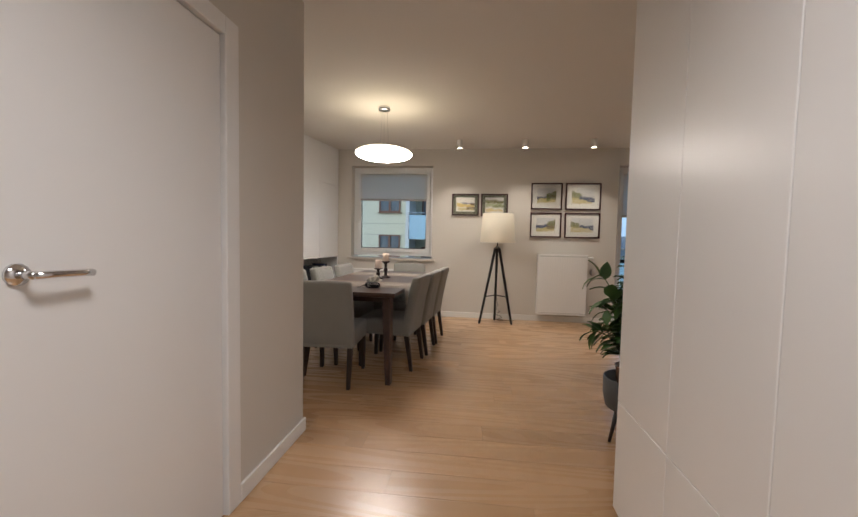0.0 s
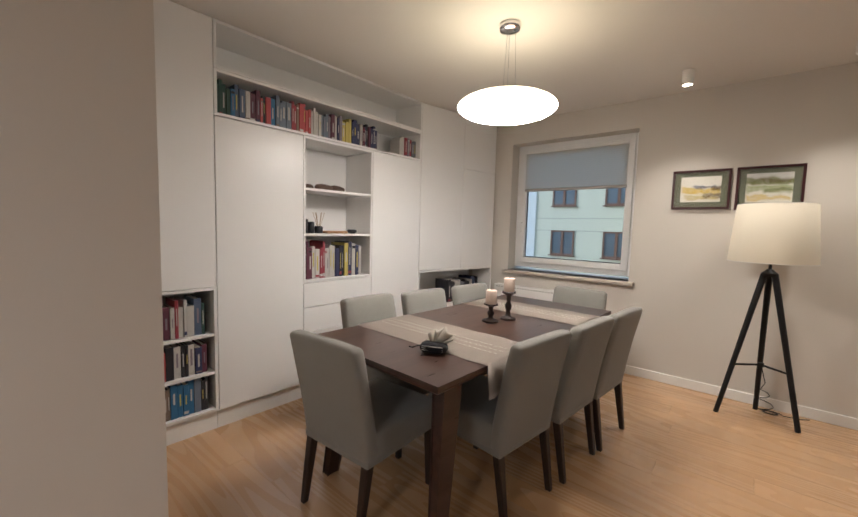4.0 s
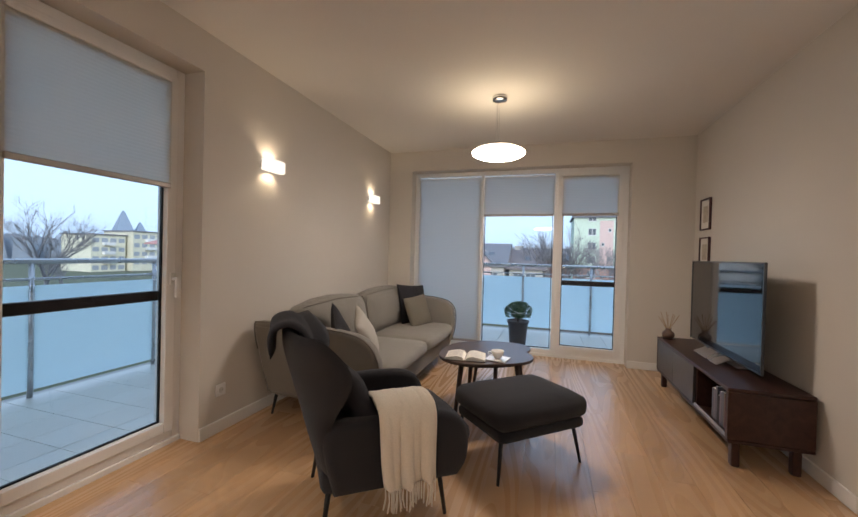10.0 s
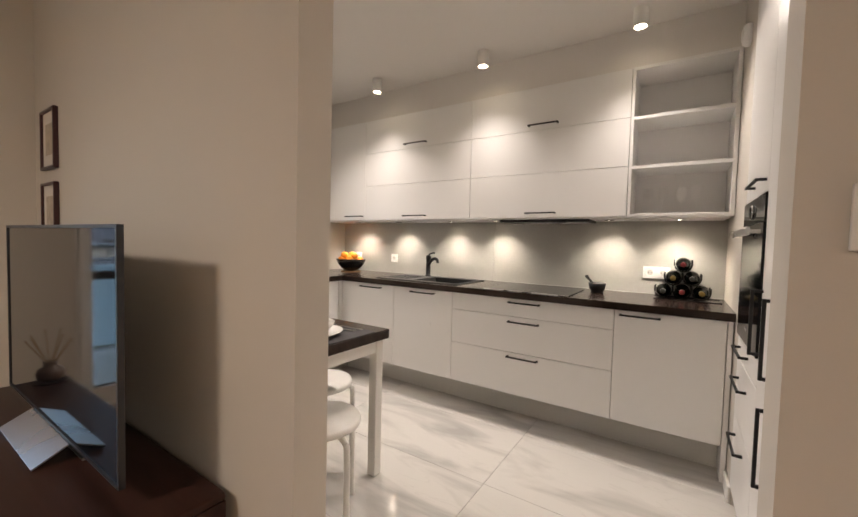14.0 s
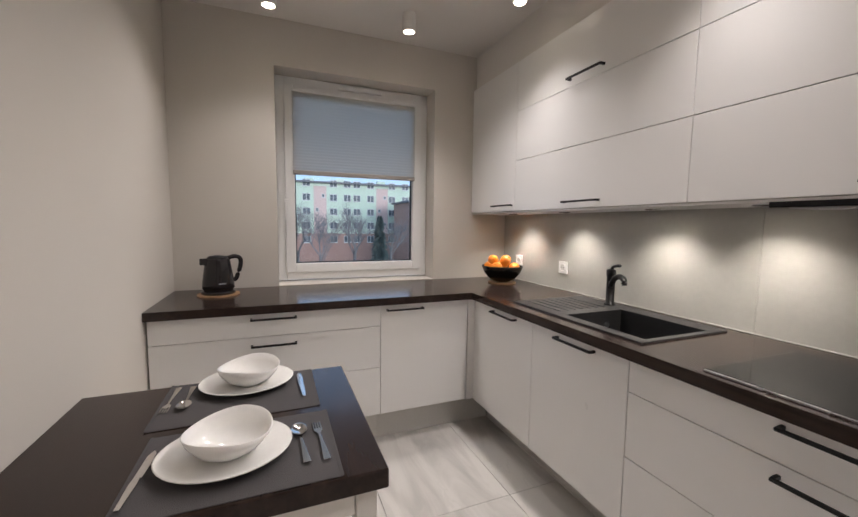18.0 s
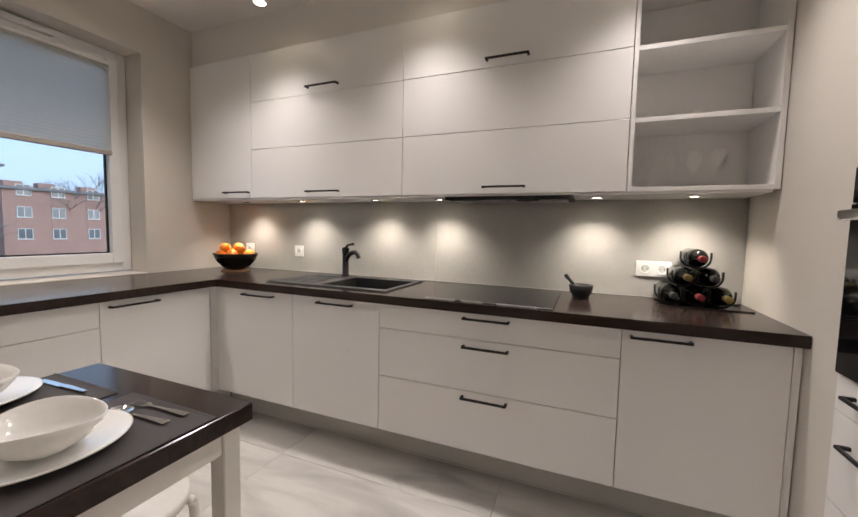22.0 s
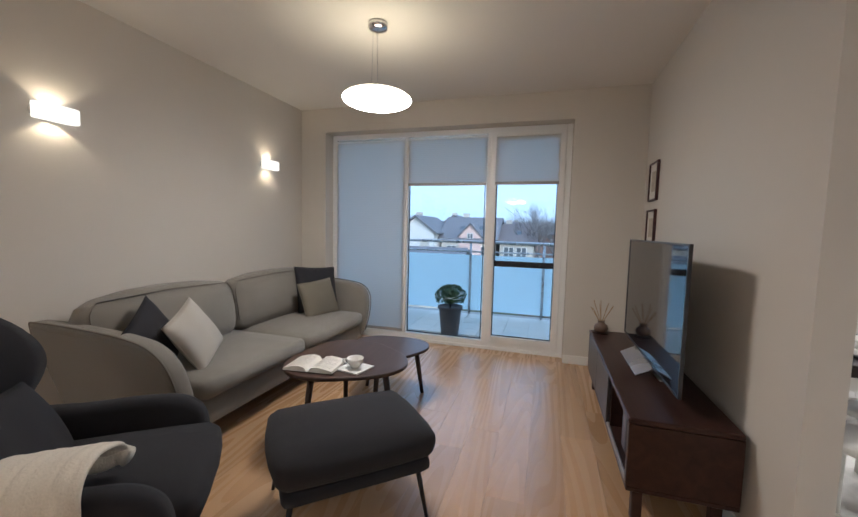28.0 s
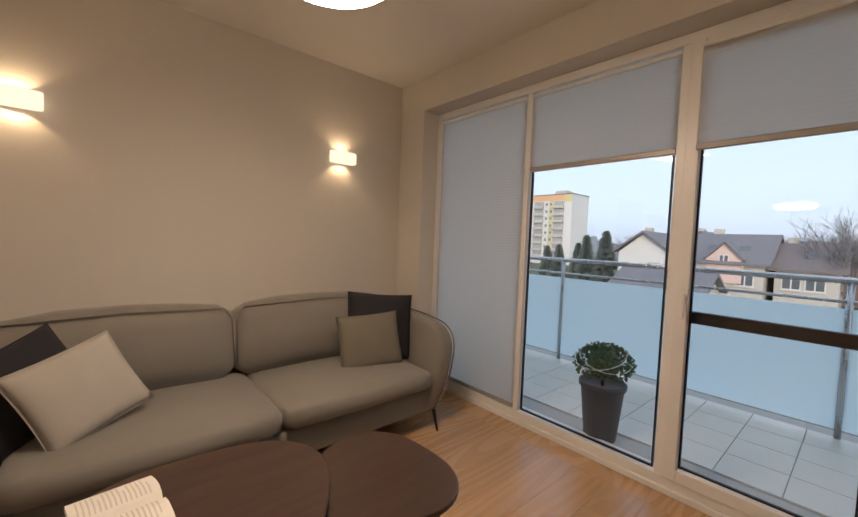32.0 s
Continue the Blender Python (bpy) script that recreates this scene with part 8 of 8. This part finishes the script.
house("white rendered house with a gable end", 48, 57, 17.2, 22.0, 0.7, 2.7, M_WHITEW, M_ROOFG, "x", ())
house("grey-roofed terraced house with skylights", 50, 60, 10.2, 16.8, 0.0, 2.7, M_HOUSE, M_ROOFG, "y", ((11.5, -2), (13.5, -2), (15.5, -2)), (12, 14.5))
_gh = bpy.data.objects["house.001"]
part("cross_gable", prism([(11.75, -1.8), (14.5, -1.8), (14.5, 0.4), (13.12, 1.9), (11.75, 0.4)], 0, 3.2, 0, m=pose(49.75, 0, 0, 90, 0, 90)), M_PINKW, _gh, "pink plastered cross gable")
for _s in (-1, 1):
    part("gable_roof", box(0, 3.6, -0.08, 2.2, 0 if _s > 0 else -0.16, 0.16 if _s > 0 else 0, m=pose(49.5, 13.12, 1.95, 0, 0, 0) @ pose(0, 0, 0, -47 if _s > 0 else 227, 0, 0)), M_ROOFG, _gh)
facade_window(_gh, "x-", 49.75, 13.12, -0.05, 0.8, 0.9, M_WHITEW, 1)
house("brown-roofed house with a plastered wall", 51, 59, 5.6, 9.6, -0.3, 1.9, M_HOUSE, M_ROOFB, "y", ((7, -2), (8.5, -2)), (7.5,))
house("low outbuilding with a grey roof among the yards", 40, 46, 12.5, 19.0, -2.4, -0.9, M_HOUSE, M_ROOFG, "y", (), ())
house("pink plastered house with a steep grey roof", 62, 72, 14.0, 22.0, 0.6, 3.3, M_PINKW, M_ROOFG, "x", ((16, -0.5), (20, -0.5)))
house("long red-brick hall far behind the houses", 95, 107, -4, 24, 0.6, 3.2, M_BRICKW, M_ROOFG, "y", (), ())

# north side: neighbouring wings of the estate
nb = thing("neighbouring_flats", (0, 0, 0), 0, "cream neighbouring block of flats with brown windows", "building")
part("wall", box(-16, -2.2, 25.5, 34, GZ, 13), M_CREAM, nb)


def north_window(parent, x, z, w, h, y=25.5):
    wn = part("window", box(x - w / 2, x + w / 2, y - 0.02, y + 0.03, z, z + h), M_WPANE, parent)
    fr = bmesh.new()
    for q in ((x - w / 2, x - w / 2 + 0.09, z, z + h), (x + w / 2 - 0.09, x + w / 2, z, z + h), (x - w / 2 + 0.09, x + w / 2 - 0.09, z, z + 0.09), (x - w / 2 + 0.09, x + w / 2 - 0.09, z + h - 0.09, z + h), (x - 0.07, x + 0.07, z + 0.09, z + h - 0.09)):
        box(q[0], q[1], y - 0.08, y - 0.021, q[2], q[3], bm=fr)
    part("window_frame", fr, M_BROWNF, wn, "brown wooden frame")
    part("sill", box(x - w / 2 - 0.08, x + w / 2 + 0.08, y - 0.14, y - 0.001, z - 0.08, z - 0.005), M_BROWNF, wn)


for x in (-4.2, -7.2):
    for z in (-5.75, -2.9, -0.05, 2.87, 5.75, 8.6):
        north_window(nb, x, z, 1.40, 1.45)
part("corner_pier", box(-10.35, -8.93, 25.40, 25.4995, GZ, 13), M_WHITEW, nb, "pale corner pier")
for z in (-5.95, -3.1, -0.25, 2.6, 5.45, 8.3):
    # Flat on the wall; the loggia's depth is shade put into the grey.
    part("loggia", box(-11.7, -10.36, 25.44, 25.4995, z + 1.15, z + 2.65), M_LOGGIA_SHADE, nb, "flat panel in grey painted as loggia shade")
    part("glass_panel", box(-11.7, -10.36, 25.41, 25.4995, z, z + 1.14), M_BGLASS, nb, "blue glass parapet")
    part("top_rail", box(-11.7, -10.36, 25.38, 25.4095, z + 1.12, z + 1.18), M_STEEL, nb)
jm = mat("render_joint", (0.40, 0.39, 0.32), 0.9)
for z in (-3.6, -0.75, 2.1, 4.9):
    part("render_joint", box(-16, -2.2, 25.488, 25.4995, z, z + 0.04), jm, nb)
    part("render_joint", box(-16, -2.2, 25.488, 25.4995, z - 0.72, z - 0.68), jm, nb)
bb_ = thing("balcony_block", (0, 0, 0), 0, "block of flats with glass balconies and wooden louvre shutters", "building")
part("wall", box(-2.19, 4.4, 22.4, 34, GZ, 13), M_CREAM, bb_)
part("side_wall", box(-2.19, -2.0, 20.2, 22.39, GZ, 13), M_WHITEW, bb_)
for z in (-4.6, -1.7, 1.15, 4.0, 6.9):
    bal = part("balcony", box(-1.99, 5.0, 20.0, 22.39, z, z + 0.2), M_WHITEW, bb_, "white balcony slab")
    for k in range(5):
        part("glass_panel", box(-1.95 + k * 1.385, -0.60 + k * 1.385, 19.96, 20.0, z + 0.02, z + 1.22), M_BGLASS, bal, "frosted blue glass panel")
        part("post", box(-1.99 + k * 1.385, -1.955 + k * 1.385, 19.94, 19.99, z + 0.0, z + 1.3), M_STEEL, bal)
    part("side_glass", box(4.95, 4.99, 20.01, 22.35, z + 0.21, z + 1.22), M_BGLASS, bal)
    part("top_rail", rod((-1.99, 19.96, z + 1.33), (5.0, 19.96, z + 1.33), 0.03), M_STEEL, bal)
    for x in (-0.9, 1.0):
        north_window(bb_, x, z + 0.28, 1.5, 2.15, 22.4)
    sh = part("shutter", box(2.0, 4.3, 22.30, 22.36, z + 0.22, z + 2.62), M_BROWNF, bb_)
    for k in range(22):
        part("slat", box(2.04, 4.26, 22.24, 22.299, z + 0.26 + k * 0.106, z + 0.33 + k * 0.106), M_LOUVRE, sh)


def far_block(label, x0, x1, y, roof, wall, n, s):
    b = thing("distant_flats", (0, 0, 0), 0, label, "building", "distant flats beyond the balcony")
    part("wall", box(x0, x1, y, y + 14, GZ, roof), wall, b)
    part("roof", box(x0 - 0.4, x1 + 0.4, y - 0.4, y + 14.4, roof, roof + 0.4), M_ROOFG, b)
    for k in range(s):
        z = roof - 2.3 - k * 2.9
        for j in range(n):
            x = x0 + (x1 - x0) * (j + 0.5) / n
            part("window", box(x - 0.9, x + 0.9, y - 0.06, y - 0.001, z, z + 1.4), M_FPANE, b)
        if k < s - 1:
            part("balcony", box(x0 + (x1 - x0) * 0.3, x0 + (x1 - x0) * 0.62, y - 1.3, y - 0.07, z - 0.9, z + 0.1), M_WHITEW, b)


far_block("yellow flats with white balconies far off, paled for haze", 83.5, 93.5, 140, 4.6, M_HAZEYELL, 4, 4)
far_block("cream stepped flats with balconies far off", 94.5, 107.5, 138, 6.2, M_CREAM, 5, 4)
rh = thing("red_roofed_house", (0, 0, 0), 0, "brick house with a bright red roof", "house")
part("wall", box(67.5, 81.9, 80, 90, GZ, 2.0), M_BRICKW, rh)
part("roof", lathe([(10.9, 1.9), (10.9, 2.1), (0.8, 5.5), (0, 5.5)], 4, m=pose(74.7, 87, 0, 0, 0, 45)), M_ROOFR, rh)
part("chimney", box(73.5, 74.5, 85, 86, 3.6, 6.5), M_BRICKW, rh)
for k in range(4):
    part("window", box(69.0 + k * 2.9, 70.4 + k * 2.9, 79.94, 79.999, -0.2, 1.3), M_WPANE, rh)
# Slate paled towards blue: distance haze is put into the colour.
M_SPIRE = mat("hazed_slate", (0.24, 0.30, 0.37), 0.7)
ck = thing("church", (0, 0, 0), 0, "far church with two pointed slate roofs, hazed blue", "church")
part("spire", lathe([(9, 4), (1.0, 22), (0, 23)], 4, m=pose(166, 250, 0, 0, 0, 30)), M_SPIRE, ck)
part("spire", lathe([(7, 4), (0.8, 16), (0, 17)], 4, m=pose(176, 250, 0, 0, 0, 30)), M_SPIRE, ck)
part("nave", box(159, 183, 244, 262, GZ, 5), M_BRICKW, ck)

# trees
M_BARK = mat("grey_bark", (0.22, 0.21, 0.215), 0.9, var=0.25, scale=3)
M_FIR = mat("dark_fir_needles", (0.13, 0.165, 0.155), 0.8, var=0.3, scale=2)
M_SCRUB = mat("brown_scrub", (0.20, 0.17, 0.15), 0.9, var=0.3, scale=1.5)


def bare_tree(x, y, top, seed, spread=0.30):
    rr = random.Random(seed)
    t = thing("bare_tree", (x, y, GZ), rr.uniform(0, 360), "leafless winter tree with fine branching twigs", "tree", "bare trees around the houses")
    H_ = top - GZ
    part("trunk", rod((0, 0, 0), (0, 0, H_ * 0.42), H_ * 0.022, H_ * 0.014, 8), M_BARK, t)
    bm = bmesh.new()

    def grow(p, d, ln, r, lv):
        q = p + d * ln
        s = d.orthogonal().normalized()
        u = d.cross(s)
        a = [bm.verts.new(p + r * (math.cos(k * 2.094) * s + math.sin(k * 2.094) * u)) for k in range(3)]
        b = [bm.verts.new(q + r * 0.6 * (math.cos(k * 2.094) * s + math.sin(k * 2.094) * u)) for k in range(3)]
        for k in range(3):
            bm.faces.new((a[k], a[(k + 1) % 3], b[(k + 1) % 3], b[k]))
        if lv:
            for k in range(rr.choice((3, 4)) if lv > 1 else 3):
                e = (d + Vector((rr.uniform(-1, 1), rr.uniform(-1, 1), rr.uniform(-0.35, 0.8))) * 0.75).normalized()
                grow(p + d * ln * rr.uniform(0.5, 1), e, ln * rr.uniform(0.55, 0.8), r * 0.55, lv - 1)

    for k in range(7):
        a = rr.uniform(0, 6.28)
        grow(Vector((0, 0, H_ * rr.uniform(0.28, 0.42))), Vector((math.cos(a) * 0.6, math.sin(a) * 0.6, rr.uniform(0.7, 1.3))).normalized(), H_ * spread * rr.uniform(0.7, 1), H_ * 0.009, 4)
    part("crown", bm, M_BARK, t)


def fir(x, y, top, seed, w=0.14):
    rr = random.Random(seed)
    t = thing("fir_tree", (x, y, GZ), 0, "dark green conifer with drooping layered branches", "tree", "conifers around the houses")
    H_ = top - GZ
    part("trunk", rod((0, 0, 0), (0, 0, H_ * 0.95), H_ * 0.016, 0.02, 7), M_BARK, t)
    bm = bmesh.new()
    for k in range(760):
        h = rr.uniform(0.08, 1) ** 0.85
        a = rr.uniform(0, 6.283)
        R = H_ * w * (1 - h) ** 0.85 * rr.uniform(0.35, 1.1) + 0.05
        p = Vector((R * math.cos(a), R * math.sin(a), H_ * h - R * 0.25))
        o = Vector((math.cos(a), math.sin(a), -0.3)) * H_ * 0.045
        s = Vector((-math.sin(a), math.cos(a), 0)) * H_ * 0.018
        bm.faces.new([bm.verts.new(v) for v in (p - o, p + s - o * 0.2, p + o, p - s - o * 0.2)])
        bm.faces.new([bm.verts.new(v) for v in (p - o, p + Vector((0, 0, H_ * 0.014)), p + o, p - Vector((0, 0, H_ * 0.02)))])
    part("crown", bm, M_FIR, t)


bare_tree(55, 5.0, 5.8, 1)
bare_tree(56, 2.6, 5.0, 31, 0.32)
bare_tree(57, 0.0, 4.2, 32, 0.30)
bare_tree(54, -2.5, 3.4, 33, 0.30)
bare_tree(60, -8.0, 5.6, 2, 0.26)
bare_tree(62, -14, 4.5, 3, 0.26)
bare_tree(75, -29, 10.5, 4)
bare_tree(9.5, 48, 6.0, 5, 0.34)
bare_tree(14, 60, 6.5, 6, 0.34)
bare_tree(29, 56, 5.0, 29, 0.34)
bare_tree(38, 70, 1.0, 8)
bare_tree(78, 32, 4.5, 12)
bare_tree(80, 8, 6.2, 13)
fir(50.5, 24.6, 2.9, 22, 0.23)
fir(50, 26.7, 2.4, 23, 0.21)
fir(51, 28.2, 1.4, 21, 0.22)
fir(50, 30.3, 1.1, 24, 0.25)
fir(51, 32.6, 0.9, 26, 0.25)
fir(58, -11.2, 2.4, 25, 0.17)
fir(12.5, 52, 4.5, 27)
fir(52, 8.6, 0.2, 28, 0.12)
bm = bmesh.new()
_r = random.Random(6)
for k in range(9000):
    x, y = _r.uniform(34, 56), _r.uniform(-24, 6)
    if k % 2:
        x, y = _r.uniform(20, 60), _r.uniform(40, 75)
    h = _r.uniform(0.6, 2.6)
    dx, dy = _r.uniform(-0.6, 0.6), _r.uniform(-0.6, 0.6)
    bm.faces.new([bm.verts.new(v) for v in ((x, y, GZ), (x + 0.06, y + 0.06, GZ), (x + dx, y + dy, GZ + h))])
solid("scrub", bm, M_SCRUB, "brown leafless scrub in the yards", "shrubs", kind="stuff")
bm = bmesh.new()
for k in range(2600):
    a = radians(_r.uniform(-60, 75))
    R = _r.uniform(240, 330)
    x, y = R * math.cos(a), R * math.sin(a)
    h = 9 + 5 * noise.noise((a * 9, 1.0, 2.0)) + _r.uniform(0, 4)
    w = _r.uniform(1.5, 4)
    tx, ty = -math.sin(a) * w, math.cos(a) * w
    bm.faces.new([bm.verts.new(v) for v in ((x - tx, y - ty, GZ), (x + tx, y + ty, GZ), (x + tx * 0.5, y + ty * 0.5, GZ + h), (x - tx * 0.4, y - ty * 0.4, GZ + h * 0.96))])
# The blue of these woods is distance haze put into their colour.
solid("far_woods", bm, mat("hazed_winter_wood", (0.24, 0.28, 0.33), 0.95, var=0.25, scale=0.08), "line of far winter woods, bluish haze in their colour", "woods", kind="stuff")

# ---- floor pieces ----
_pm = {}


def plank_mesh(length, width):
    key = (round(length, 2), round(width, 3))
    if key not in _pm:
        _pm[key] = finish(box(0, length - 0.0008, 0, width - 0.0008, -0.012, 0), "plank", M_PLANK)
    return _pm[key]


_rows = random.Random(5)
_floor = bpy.data.objects["floor"]
PW = 0.185
y = -0.9
while y < 7.0:
    w = min(PW, 7.0 - y)
    if y < 3.1:
        spans = [(0.25, 2.4)]
    else:
        spans = [(-1.52, 7.3)]
    for a, b in spans:
        x = a - _rows.choice((0.0, 0.45, 0.9, 1.35))
        while x < b - 0.02:
            L = _rows.choice((1.1, 1.45, 1.8, 1.8, 2.2))
            x0, x1 = max(x, a), min(x + L, b)
            if x1 - x0 > 0.03:
                ob = new("plank", plank_mesh(round(x1 - x0, 2), w))
                ob.location = (x0, y, 0)
                ob.parent = _floor
            x += L
    y += PW
for at, mesh in (((BD[0], 7.0, 0), plank_mesh(BD[1] - BD[0], 0.148)), ((7.3, W2[0], 0), plank_mesh(0.148, W2[1] - W2[0]))):
    ob = new("plank", mesh)
    ob.location, ob.parent = at, _floor
_kf = bpy.data.objects["kitchen_floor"]
for i in range(4):
    for j in range(5):
        x0, x1 = 2.64 + i * 1.14, 2.64 + (i + 1) * 1.14
        y0, y1 = 0.48 + j * 0.60, 0.48 + (j + 1) * 0.60
        if i == 3:
            x1 = 7.288
        x0, x1, y0, y1 = max(x0, 3.2), min(x1, 7.288), max(y0, 0.94), min(y1, 3.29)
        if x1 - x0 < 0.05 or y1 - y0 < 0.05:
            continue
        ob = new("tile", finish(box(0, x1 - x0 - 0.002, 0, y1 - y0 - 0.002, -0.008, 0.002, 0.0008, 1), "tile", M_TILE))
        ob.location, ob.parent = (x0, y0, 0), _kf
_slab = bpy.data.objects["balcony_slab"]
_bt = finish(box(0, 0.296, 0, 0.296, -0.012, 0, 0.001, 1), "tile", M_BTILE)
for i in range(26):
    for j in range(30):
        x0, y0 = 1.62 + i * 0.3, 0.5 + j * 0.3
        if (x0 > 7.65 and x0 + 0.3 < 9.31 and 3.19 < y0 < 8.7) or (7.35 < y0 < 8.7 and 2.3 < x0 < 7.66):
            ob = new("tile", _bt)
            ob.location, ob.parent = (x0, y0, 0), _slab
